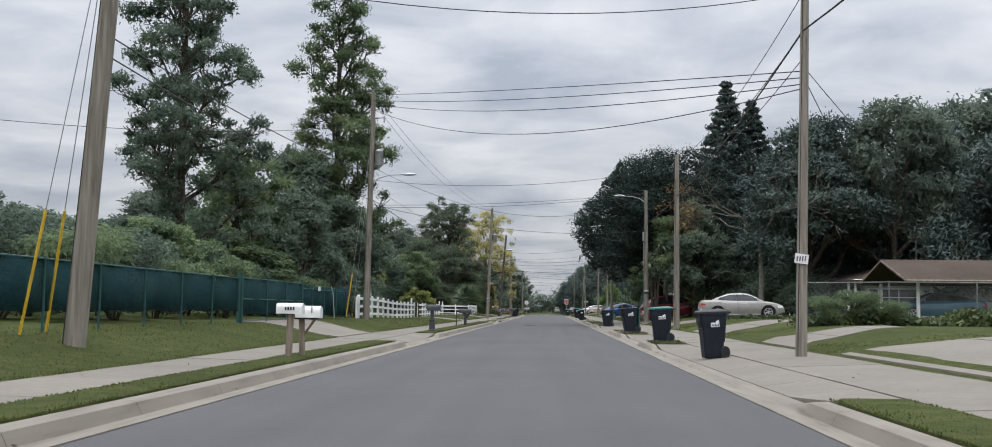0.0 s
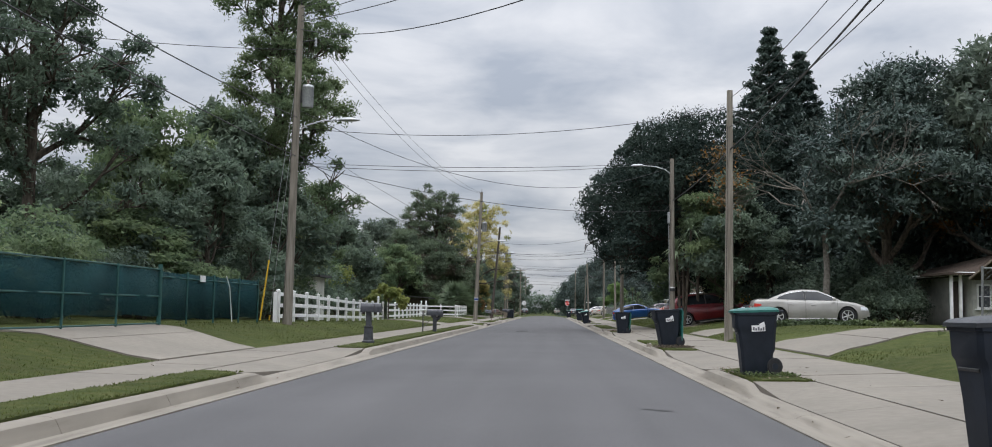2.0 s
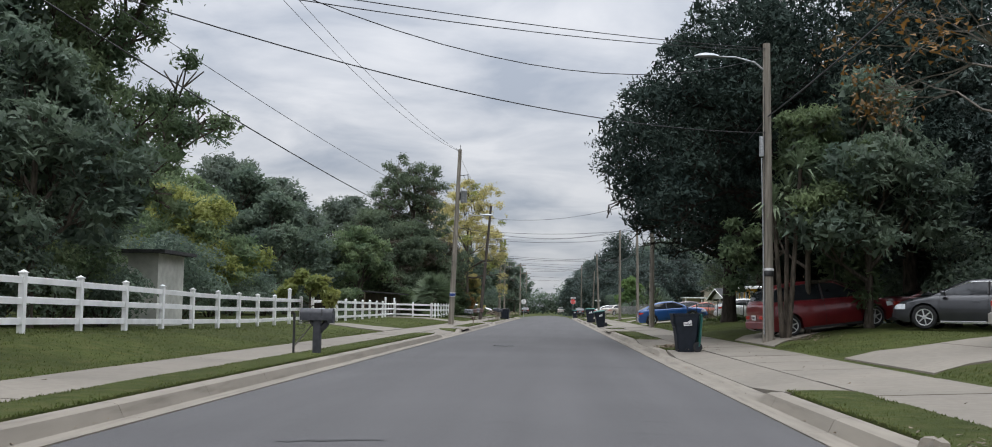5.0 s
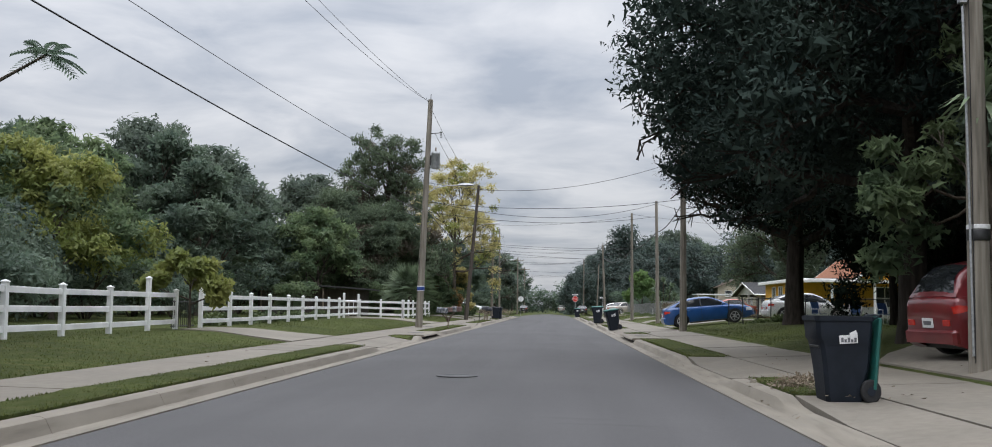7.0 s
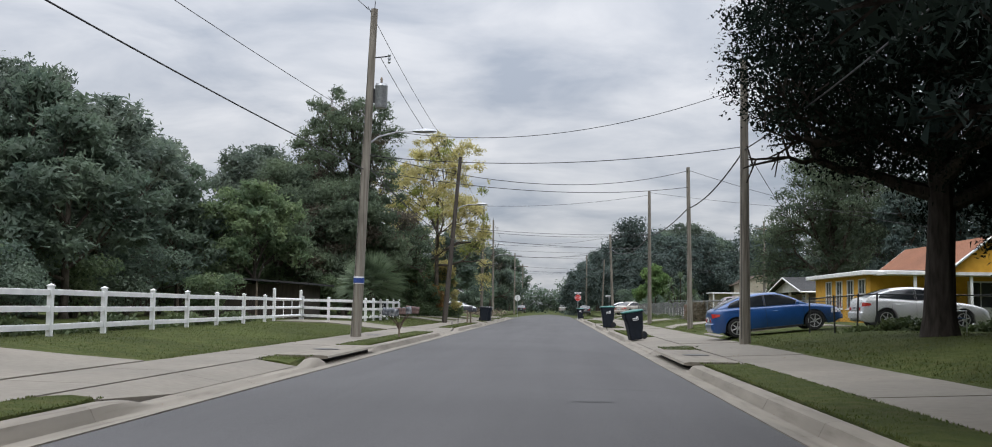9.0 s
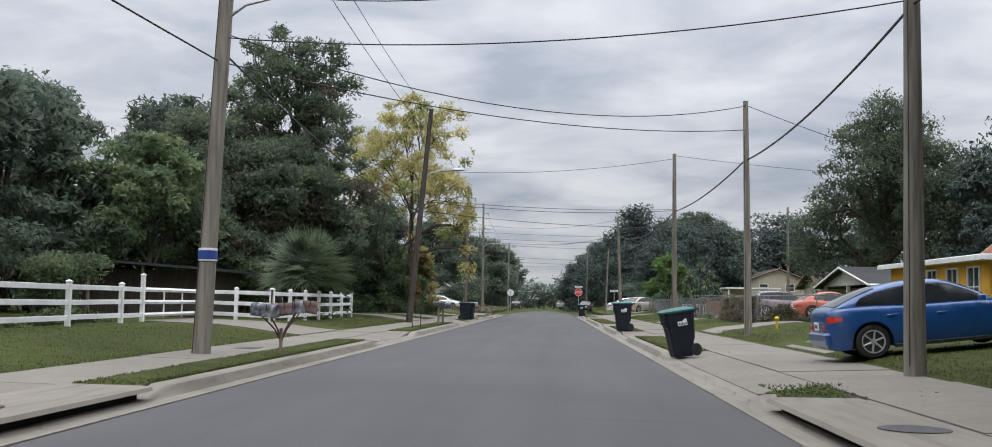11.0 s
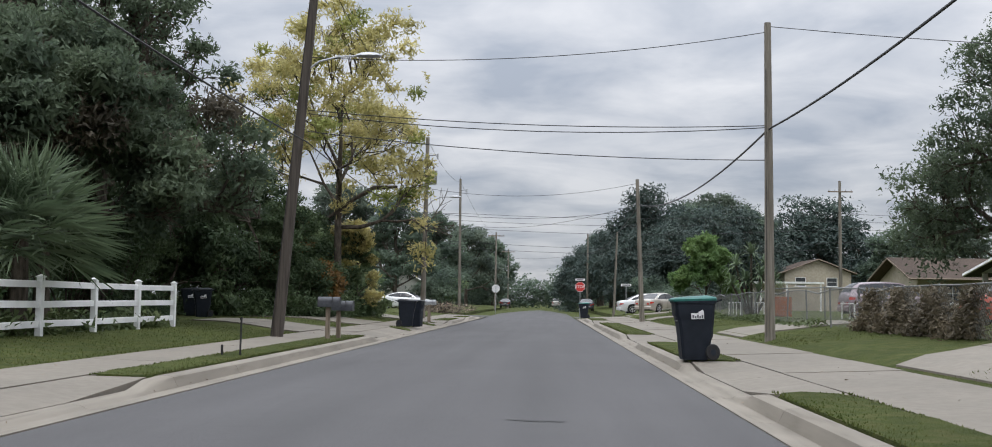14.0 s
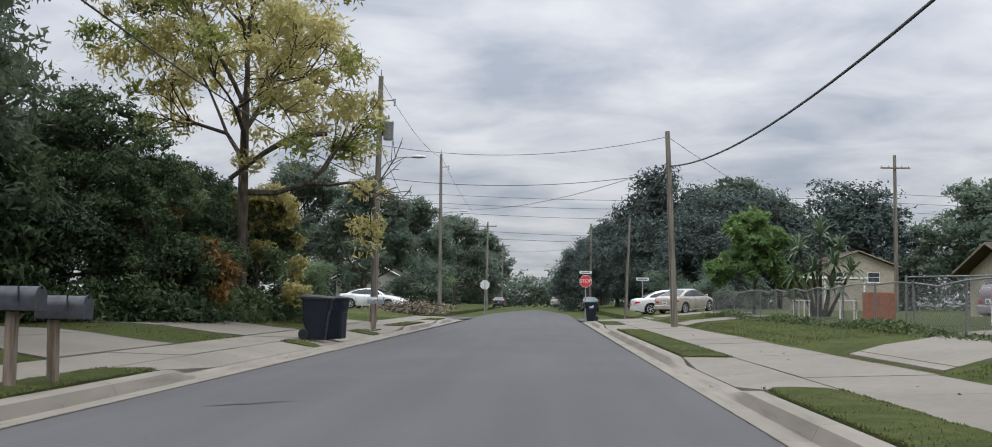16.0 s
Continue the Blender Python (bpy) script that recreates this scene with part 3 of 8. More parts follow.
def tree(name, seed, height, clear, radius, leaves, leaf, material, label, stems=6, trunk_r=0.25, lean=(0, 0), leader=0.6, levels=4, category="tree", accent=None, spray=1.0, low=15, high=75, long=2.3, droop=0.3, bark=None, keep=None, inner=0, fill=0, clumps=0, core=1.7):
    """A broadleaf tree at the origin: a trunk that forks again and again, and clumps of leaves round the twigs.
    leader: how far up the trunk the limbs go on starting; low, high: the limbs' rise in degrees at the bottom and the top."""
    rr, rg = random.Random(seed), np.random.default_rng(seed)
    leaves, leaf = leaves * 2, leaf * 0.74
    segs, tips = [], []

    def jit(k):
        return Vector((rr.gauss(0, k), rr.gauss(0, k), rr.gauss(0, k)))

    def grow(p, d, length, r, lev):
        d1 = (d + jit(0.14)).normalized()
        m = p + d1 * length * 0.5
        d2 = (d1 + Vector((0, 0, 0.14)) + jit(0.16)).normalized()
        e = m + d2 * length * 0.5
        segs.append(([p, m, e], [r, r * 0.82, r * 0.64], lev))
        if lev >= 2:
            tips.append((m, (d1 + jit(0.5)).normalized()))
        elif inner:
            for k in range(inner):
                tips.append((p.lerp(e, 0.25 + 0.75 * (k + 0.5) / inner) + jit(0.08 * length), (d1 + jit(0.9)).normalized()))
        if lev >= levels:
            tips.append((e, d2))
            return
        for k in range(3):
            q = d2.orthogonal().normalized()
            q.rotate(Matrix.Rotation(rr.uniform(0, 2 * math.pi), 3, d2))
            an = radians(rr.uniform(14, 50))
            grow(e, (d2 * math.cos(an) + q * math.sin(an)).normalized(), length * rr.uniform(0.58, 0.86), r * 0.6, lev + 1)

    z_top = clear + (height * 0.82 - clear) * leader
    for k in range(stems):
        t = k / max(1, stems - 1)
        el = radians(low + (high - low) * t ** 0.8 + rr.uniform(-8, 8))
        az = k * 2.4 + rr.uniform(-0.35, 0.35)
        z = clear * 0.92 + (z_top - clear * 0.92) * t
        grow(Vector((0, 0, z)), Vector((math.cos(az) * math.cos(el), math.sin(az) * math.cos(el), math.sin(el))), radius * (0.42 - 0.12 * t * leader), trunk_r * (0.62 - 0.3 * t * leader), 0)
    pos = np.array([t[0][:] for t in tips]); tdir = np.array([t[1][:] for t in tips])
    far_out = np.hypot(pos[:, 0], pos[:, 1])
    kr = 0.86 * radius / np.percentile(far_out, 96)
    z0 = clear * 0.7
    kz = (0.95 * height - z0) / max(0.1, pos[:, 2].max() - z0)

    def fit(p):
        z = z0 + (p[2] - z0) * kz if p[2] > z0 else p[2]
        k = kr * min(1.0, 0.92 * radius / max(1e-6, math.hypot(p[0], p[1]) * kr))
        return Vector((p[0] * k + lean[0] * z, p[1] * k + lean[1] * z, z))
    root = thing(name, (0, 0, 0), label, category)
    wood = Build()
    zt = [0, clear * 0.15, clear * 0.5, clear * 0.92, (clear + z_top) / 2, z_top]
    wood.tube([fit((0.04 * math.sin(z + seed) * trunk_r * 4, 0.04 * math.cos(1.3 * z) * trunk_r * 4, z - 0.2 * (z == 0))) for z in zt], [trunk_r * q for q in (1.5, 1.12, 0.98, 0.92, 0.72, 0.45)], 9)
    for pts, rad, lev in segs:
        if lev > 2:
            pts, rad = [pts[0], pts[2]], [rad[0], rad[2]]
        wood.tube([fit(q) for q in pts], [max(0.012, q) for q in rad], 6 if lev < 1 else 4 if lev < 2 else 3, False)
    part("trunk", wood, bark or BARK, root, "", True)
    z = pos[:, 2]
    kk = kr * np.minimum(1.0, 0.92 * radius / np.maximum(1e-6, far_out * kr))
    pos = np.stack([pos[:, 0] * kk, pos[:, 1] * kk, np.where(z > z0, z0 + (z - z0) * kz, z)], 1)
    pos += np.array([[lean[0], lean[1], 0]]) * pos[:, 2:3]
    if fill:
        d = rg.normal(size=(fill, 3))
        d *= (rg.uniform(0.05, 1, (fill, 1)) ** (1 / 3)) / np.linalg.norm(d, axis=1, keepdims=True)
        extra = d * np.array([radius * 0.92, radius * 0.92, (height - clear) * 0.46]) + np.array([0, 0, (height + clear) / 2])
        pos = np.concatenate([pos, extra])
        e = rg.normal(size=(fill, 3))
        tdir = np.concatenate([tdir, e / np.linalg.norm(e, axis=1, keepdims=True)])
    # the crown is built of billowing clumps spaced out among the twigs
    want = min(len(pos), clumps or int(30 + 16 * radius))
    pick = [int(rg.integers(len(pos)))]
    gap = np.linalg.norm(pos - pos[pick[0]], axis=1)
    for _ in range(want - 1):
        k = int(np.argmax(gap * rg.uniform(0.7, 1.0, len(pos))))
        pick.append(k)
        gap = np.minimum(gap, np.linalg.norm(pos - pos[k], axis=1))
    mid, out = pos[pick], tdir[pick]
    big = spray * radius * rg.uniform(0.12, 0.25, want)
    share = (big ** 2 / (big ** 2).sum() * leaves).astype(int) + 4
    own = np.repeat(np.arange(want), share)
    n = len(own)
    d = rg.normal(size=(n, 3)) + 0.25 * out[own]
    d[:, 2] = np.where(rg.uniform(size=n) < 0.6, np.abs(d[:, 2]), d[:, 2])
    d /= np.linalg.norm(d, axis=1, keepdims=True)
    lump = 1 + 0.2 * np.sin(7 * d[:, 0] + own) * np.sin(6 * d[:, 1] + 2 * own) + 0.15 * np.sin(9 * d[:, 2] + 3 * own)
    deep = rg.uniform(0.1, 1.0, n) ** 0.42
    rad = (big[own] * lump * deep * np.where(rg.uniform(size=n) < 0.06, 1.2, 1.0))[:, None]
    c = mid[own] + d * rad * np.array([1, 1, 0.85])
    ax = rg.normal(size=(n, 3)) + 0.6 * d
    ax[:, 2] -= droop
    face = d + np.array([0, 0, 0.55])
    if keep:
        ok = keep(c[:, 0], c[:, 1], c[:, 2])
        c, ax, face, own, deep = c[ok], ax[ok], face[ok], own[ok], deep[ok]
    sz = rg.uniform(0.65, 1.3, len(c)) * leaf * np.where(deep < 0.62, core, 1.0)
    if accent:
        alt = (rg.uniform(size=want) < accent[1])[own]
        part("crown", leaf_mesh("crown", c[~alt], sz[~alt], material, rg, 0.8, long, ax[~alt], face[~alt]), None, root)
        part("crown", leaf_mesh("crown", c[alt], sz[alt], accent[0], rg, 0.8, long, ax[alt], face[alt]), None, root, accent[2])
    else:
        part("crown", leaf_mesh("crown", c, sz, material, rg, 0.8, long, ax, face), None, root)
    return root


def conifer(name, seed, height, radius, leaves, material, label, tiers=27, trunk_r=0.22):
    """A layered conifer with whorls of drooping branches."""
    rr, rg = random.Random(seed), np.random.default_rng(seed)
    root = thing(name, (0, 0, 0), label, "tree")
    wood = Build()
    wood.tube([(0, 0, -0.15), (0, 0, height * 0.5), (0, 0, height)], [trunk_r * 1.3, trunk_r * 0.7, 0.03], 8)
    pts = []
    for k in range(tiers):
        z = height * (0.16 + 0.82 * k / (tiers - 1))
        r = radius * (1 - (z / height)) ** 1.05 + 0.12
        nb = 6 if k < tiers * 0.7 else 5
        for j in range(nb):
            a = 2 * math.pi * (j + rr.uniform(-0.3, 0.3)) / nb + k * 0.6
            e = Vector((math.cos(a) * r, math.sin(a) * r, z + r * 0.12))
            wood.tube([(0, 0, z), (e.x * 0.5, e.y * 0.5, z - 0.03 * r), e], [0.045, 0.03, 0.012], 4, False)
            m = int(leaves / tiers / nb)
            t = rg.uniform(0.12, 1.0, m) ** 0.7
            q = np.stack([e.x * t, e.y * t, z - 0.05 * r + r * 0.17 * t ** 2], 1) + rg.normal(size=(m, 3)) * np.array([0.17, 0.17, 0.12]) * (0.6 + r * 0.14)
            pts.append(q)
    pts = np.concatenate(pts)
    part("trunk", wood, BARK, root, "", True)
    part("crown", leaf_mesh("crown", pts, rg.uniform(0.07, 0.17, len(pts)), material, rg, 0.1, 2.4), None, root)
    return root


def shrub(name, seed, height, radius, leaves, leaf, material, label, category="shrub"):
    rr, rg = random.Random(seed), np.random.default_rng(seed)
    leaves, leaf = leaves * 2, leaf * 0.74
    root = thing(name, (0, 0, 0), label, category)
    wood = Build()
    pts, face = [], []
    for k in range(10):
        a, r = rr.uniform(0, 6.28), radius * rr.uniform(0.15, 0.72)
        c = Vector((math.cos(a) * r, math.sin(a) * r, height * rr.uniform(0.25, 0.8)))
        wood.tube([(0.1 * math.cos(a), 0.1 * math.sin(a), -0.08), (c.x * 0.5, c.y * 0.5, c.z * 0.55), c], [0.035, 0.025, 0.01], 5)
        m = leaves // 10
        d = rg.normal(size=(m, 3)); d /= np.linalg.norm(d, axis=1, keepdims=True)
        d[:, 2] = np.where(rg.uniform(size=m) < 0.7, np.abs(d[:, 2]), d[:, 2])
        pts.append(d * rg.uniform(0.2, 1.05, (m, 1)) ** 0.4 * np.array([radius * 0.42, radius * 0.42, height * 0.26]) + np.array(c))
        face.append(d + np.array([0, 0, 0.5]))
    pts, face = np.concatenate(pts), np.concatenate(face)
    pts[:, 2] = np.maximum(pts[:, 2], 0.03)
    part("stems", wood, BARK, root, "", True)
    part("crown", leaf_mesh("crown", pts, rg.uniform(0.6, 1.3, len(pts)) * leaf, material, rg, facing=face), None, root)
    return root


def put(proto, x, y, turn, s=1.0, sz=None, group=""):
    """A copy of a tree on the ground."""
    ob = copy_thing(proto, pose(x, y, land(x, y) - 0.02, 0, 0, turn) @ Matrix.Diagonal((s, s, sz or s, 1)))
    ob.scale = (s, s, sz or s)
    if group:
        ob["group"] = group
    return ob


def settle(proto, x, y, turn=0.0):
    proto.matrix_world = pose(x, y, land(x, y) - 0.02, 0, 0, turn)
    return proto


# tall slender trees beside the screened yard
settle(tree("tall_tree", 11, 23.2, 4.0, 4.9, 20000, 0.125, LEAF_DARK, "tall slender dark green broadleaf tree with open sky gaps", 20, 0.26, inner=2, spray=0.85, clumps=130, leader=0.92, levels=3, low=25), -19.2, 57)
settle(tree("tall_tree", 12, 24.0, 2.4, 4.8, 27000, 0.12, LEAF_MID, "tall dark green broadleaf tree beside the screened yard", 23, 0.3, inner=2, spray=0.9, clumps=165, leader=0.94, levels=3, low=20), -14.5, 76)
# wood stock
wood_a = settle(tree("wood_tree", 21, 11.8, 1.6, 4.8, 5600, 0.205, LEAF_DARK, "dark green broadleaf tree in the roadside wood", 10, 0.2, leader=0.7, levels=3), -16.5, 73)
wood_b = settle(tree("wood_tree", 22, 12.8, 2.6, 5.2, 6000, 0.205, LEAF_OAK, "spreading grey green tree in the roadside wood", 9, 0.22, leader=0.5, levels=3), -25.5, 128)
wood_c = settle(tree("wood_tree", 23, 9.8, 1.0, 4.2, 5200, 0.195, LEAF_MID, "bushy mid green tree in the roadside wood", 9, 0.17, leader=0.6, levels=3), -27, 105)
under = settle(shrub("undergrowth", 31, 3.2, 2.6, 3000, 0.135, LEAF_DARK, "dense dark undergrowth at the wood's edge"), -15, 50)
under_b = settle(shrub("undergrowth", 32, 2.6, 2.2, 2800, 0.125, LEAF_MID, "dense green undergrowth at the wood's edge"), -16, 62)

under_c = settle(shrub("undergrowth", 33, 3.0, 2.4, 4200, 0.1, LEAF_THICKET_SHADED, "dense shady undergrowth of the thicket beyond the fence"), -14.8, 156)
wood_d = settle(tree("wood_tree", 24, 11.0, 1.0, 4.4, 9000, 0.14, LEAF_THICKET_SHADED, "dense shady tree in the thicket beyond the fence", 11, 0.18, leader=0.7, levels=3, low=0), -16.0, 161)

G = "trees of the roadside wood"
rt = random.Random(5)
for proto, x, y, s, sz in (
        (wood_a, -15.5, 36, 0.6, 0.3), (wood_c, -20, 30, 0.75, 0.36), (wood_b, -27, 40, 0.8, 0.34), (wood_a, -22, 46, 0.9, 0.42), (wood_c, -16, 44, 0.7, 0.42),
        (wood_b, -30, 55, 1.0, 0.48), (wood_a, -24, 63, 1.0, 0.52), (wood_c, -15.5, 58, 0.8, 0.45), (wood_a, -13.6, 61.5, 0.7, 0.66), (wood_a, -12.9, 70, 0.72, 0.66), (wood_c, -19.5, 69, 1.0, 1.15), (wood_a, -26, 78, 1.1, 0.72),
        (wood_b, -34, 74, 1.1, 0.52), (wood_b, -33, 92, 1.2, 0.8), (wood_a, -27, 98, 1.0, 0.7), (wood_c, -28, 108, 1.2, 0.9), (wood_a, -19.5, 120, 0.95, 0.75), (wood_b, -22, 128, 1.1, 0.85),
        (wood_c, -26, 118, 1.1, 1.0), (wood_a, -33, 124, 1.2, 1.0), (wood_a, -22, 136, 1.0, 0.9), (wood_c, -16.5, 138, 0.9, 0.85), (wood_b, -27, 146, 1.1, 1.0), (wood_d, -13.4, 166.4, 0.8, 0.66), (wood_d, -10.6, 165.6, 0.5, 0.5), (wood_d, -11.6, 170, 0.6, 0.52), (wood_d, -20, 165, 1.0, 0.7), (wood_d, -12.4, 174, 0.7, 0.52),
        (wood_b, -22, 182, 1.0, 0.75), (wood_a, -27, 195, 1.0, 0.8), (wood_a, -14, 225, 1.1, 0.95), (wood_b, -21, 232, 1.2, 1.0), (wood_a, -13, 250, 1.2, 1.0), (wood_b, -11, 280, 1.2, 1.0), (wood_a, -30, 240, 1.2, 1.0), (wood_a, -9, 320, 1.2, 1.1), (wood_b, -45, 210, 1.3, 1.0), (wood_b, -40, 150, 1.3, 1.0), (wood_b, -40, 110, 1.2, 0.95),
        (wood_b, -36, 30, 1.1, 0.34), (wood_a, -45, 48, 1.2, 0.42), (wood_b, -48, 85, 1.2, 0.9),
        (wood_a, -22, 88, 1.0, 0.8), (wood_c, -24, 110, 1.1, 0.95), (wood_a, -23, 124, 1.0, 0.95), (wood_b, -20, 150, 1.0, 0.95), (wood_c, -17, 153, 0.9, 0.9)):
    put(proto, x, y, rt.uniform(0, 360), s, sz * rt.uniform(0.95, 1.05), G)
for x, y, s in ((-14, 36, 0.9), (-14.5, 41, 1), (-14, 55.5, 0.8), (-17, 52, 1.3), (-19, 40, 1.2), (-24, 33, 1.3), (-13, 68, 0.9), (-13, 75, 0.8), (-19, 80, 1.2), (-24, 88, 1.3), (-22, 106, 1.2), (-27, 100, 1.4), (-18, 112, 0.9), (-20, 122, 1.2), (-16, 128, 0.9), (-15, 147, 1.2), (-13.2, 153, 1.1), (-10.4, 165.6, 0.9), (-10.2, 169, 1.0), (-12, 172, 1.3), (-30, 130, 1.6), (-30, 155, 1.8), (-28, 116, 1.6), (-12, 192, 1.2), (-16, 188, 1.2), (-11, 236, 1.6), (-12, 262, 1.6), (-34, 60, 1.8), (-36, 100, 1.8),
                (-13.2, 31, 1.0), (-13.6, 47, 0.9), (-16.5, 33, 1.2), (-12.8, 58.5, 0.85), (-13.2, 64, 0.95), (-16.5, 67, 1.1), (-12.9, 71.5, 0.9), (-14.8, 78, 1.0), (-14.5, 83.5, 1.0), (-16, 90, 1.1), (-18.5, 96, 1.2), (-19, 104, 1.2), (-20.5, 113, 1.2), (-22, 119, 1.3), (-21, 130, 1.3), (-23, 140, 1.4), (-18, 143, 1.2), (-13.5, 143, 1.0), (-13.5, 150, 1.1), (-14, 178, 1.2), (-15.6, 163.5, 1.2), (-12.8, 164.6, 1.2), (-12.3, 171, 1.5), (-11.0, 176, 1.2)):
    put(under_c if 144 < y < 180 else rt.choice((under, under_b)), x, y, rt.uniform(0, 360), s, s * rt.uniform(0.85, 1.15), "undergrowth of the wood")

# big spreading trees behind the fence, and the yellowing one
settle(tree("spreading_tree", 41, 17.0, 3.6, 6.0, 21000, 0.12, LEAF_SPREAD, "large open crowned grey green tree behind the white fence", 13, 0.34, leader=0.75, levels=4, low=24, high=70, inner=2, spray=0.78, accent=(LEAF_RUST, 0.1, "brownish leaves"), keep=lambda x, y, z: z > 2.0 + 0.35 * np.maximum(0, x)), -13.6, 152)
settle(tree("spreading_tree", 42, 10.2, 2.0, 5.2, 21000, 0.125, LEAF_SPREAD, "dark broadleaf tree with reddish leaves behind the white fence", 9, 0.3, leader=0.6, accent=(LEAF_RUST, 0.14, "reddish leaves")), -17, 145)
settle(tree("spreading_tree", 47, 9.0, 2.6, 4.2, 18000, 0.13, LEAF_SPREAD, "dense dark tree at the end of the white fence", 10, 0.22, leader=0.6, low=28, accent=(LEAF_RUST, 0.12, "brownish leaves"), keep=lambda x, y, z: (x < 3.0) | (z > 3.4)), -13.2, 147.5)
settle(tree("yellow_tree", 43, 16.8, 5.0, 6.6, 12500, 0.115, LEAF_YEL, "open tree with yellowing feathery leaves and a dark broken limb", 7, 0.2, leader=0.5, levels=4, high=82, accent=(LEAF_LIME, 0.2, "still green leaves"), long=2.8, clumps=125, spray=0.66, fill=60, keep=lambda x, y, z: x < 4.8), -9.5, 172)
settle(tree("turning_tree", 44, 5.2, 1.0, 2.4, 5000, 0.14, LEAF_ORANGE, "small tree with orange turning leaves in the thicket", 7, 0.1, levels=3, accent=(LEAF_MID, 0.5, "green leaves")), -10.8, 167)
settle(tree("turning_tree", 48, 5.0, 0.8, 2.4, 4000, 0.14, LEAF_YEL, "small yellowing tree at the thicket's end", 7, 0.1, levels=3, accent=(LEAF_MID, 0.5, "green leaves")), -9.6, 174.5)
lime = settle(tree("lime_tree", 45, 7.2, 0.9, 4.3, 10500, 0.15, LEAF_LIME, "yellow green broadleaf tree behind the white fence", 8, 0.12, levels=3, accent=(LEAF_MID, 0.4, "darker green leaves")), -19.3, 101.5)
for x, y, k in ((-27, 48, 0.75), (-16.5, 60, 0.5), (-24, 36, 0.55), (-15.4, 70.5, 0.6)):
    put(lime, x, y, 40 * x, k, k, "yellow green trees of the wood")
settle(tree("papaya_bush", 46, 2.4, 0.9, 1.5, 1600, 0.16, LEAF_LIME, "small bright green bush leaning over the gate", 5, 0.05, levels=2, category="shrub"), -10.5, 92.4)

# right side
settle(conifer("norfolk_pine", 51, 18.4, 6.4, 38000, LEAF_PINE, "tall layered dark conifer with a pointed top"), 14.4, 84)
settle(conifer("norfolk_pine", 52, 17.2, 6.0, 34000, LEAF_PINE, "tall layered dark conifer with a pointed top"), 16.6, 85.5)
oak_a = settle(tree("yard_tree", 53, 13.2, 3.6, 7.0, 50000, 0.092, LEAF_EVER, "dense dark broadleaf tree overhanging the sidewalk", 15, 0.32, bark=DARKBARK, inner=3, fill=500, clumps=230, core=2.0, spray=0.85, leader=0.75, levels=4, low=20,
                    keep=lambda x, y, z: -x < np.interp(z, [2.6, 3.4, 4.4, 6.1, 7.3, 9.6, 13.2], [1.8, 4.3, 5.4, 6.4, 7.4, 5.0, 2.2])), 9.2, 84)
oak_b = settle(tree("yard_tree", 54, 14.0, 3.6, 5.5, 98000, 0.08, LEAF_BACKLIT, "large dark broadleaf tree with a thick trunk on the lawn", 18, 0.36, leader=0.85, levels=4, low=8, spray=0.95, bark=DARKBARK, inner=4, fill=900, clumps=380, core=1.35, long=1.7, keep=lambda x, y, z: z > np.where(x < -1.5, 2.7 - 0.72 * (x + 1.5), np.maximum(2.0, 2.7 - 0.25 * (x + 1.5)))), 10.7, 103)
oak_low = settle(tree("yard_tree", 64, 11.5, 2.2, 5.2, 22000, 0.12, LEAF_BACKLIT, "dense low branched dark tree on the lawn", 13, 0.28, leader=0.8, levels=4, low=0, spray=1.1, bark=DARKBARK, inner=3, fill=300, core=2.0), 17.2, 104)
oak_far = settle(tree("yard_tree", 63, 12.0, 1.6, 6.4, 9500, 0.22, LEAF_PINE, "dark broadleaf tree in a back yard", 11, 0.32, inner=3, spray=1.25, leader=0.7, levels=3, low=5), 22, 82)
settle(tree("yard_tree", 55, 13.2, 2.5, 6.2, 26000, 0.15, LEAF_PINE, "grey green tree with bare twigs behind the parked sedan", 10, 0.33, accent=(LEAF_ORANGE, 0.04, "a few dull orange leaves")), 17.8, 72)
settle(tree("shade_oak", 58, 16.0, 3.2, 7.0, 24000, 0.13, LEAF_SPREAD, "tall spreading dark green oak behind the gabled house", 12, 0.4, leader=0.7, inner=3, low=5), 24.7, 169)
settle(tree("shade_oak", 59, 10.5, 1.0, 3.6, 9000, 0.17, LEAF_PINE, "dense dark tree behind the yellow house", 9, 0.3, levels=3, low=5), 28, 160)
settle(tree("street_tree", 60, 7.6, 1.8, 2.7, 7500, 0.12, LEAF_MID, "leafy green street tree crowding the lamp pole", 8, 0.1, levels=3), 9.1, 77.6)


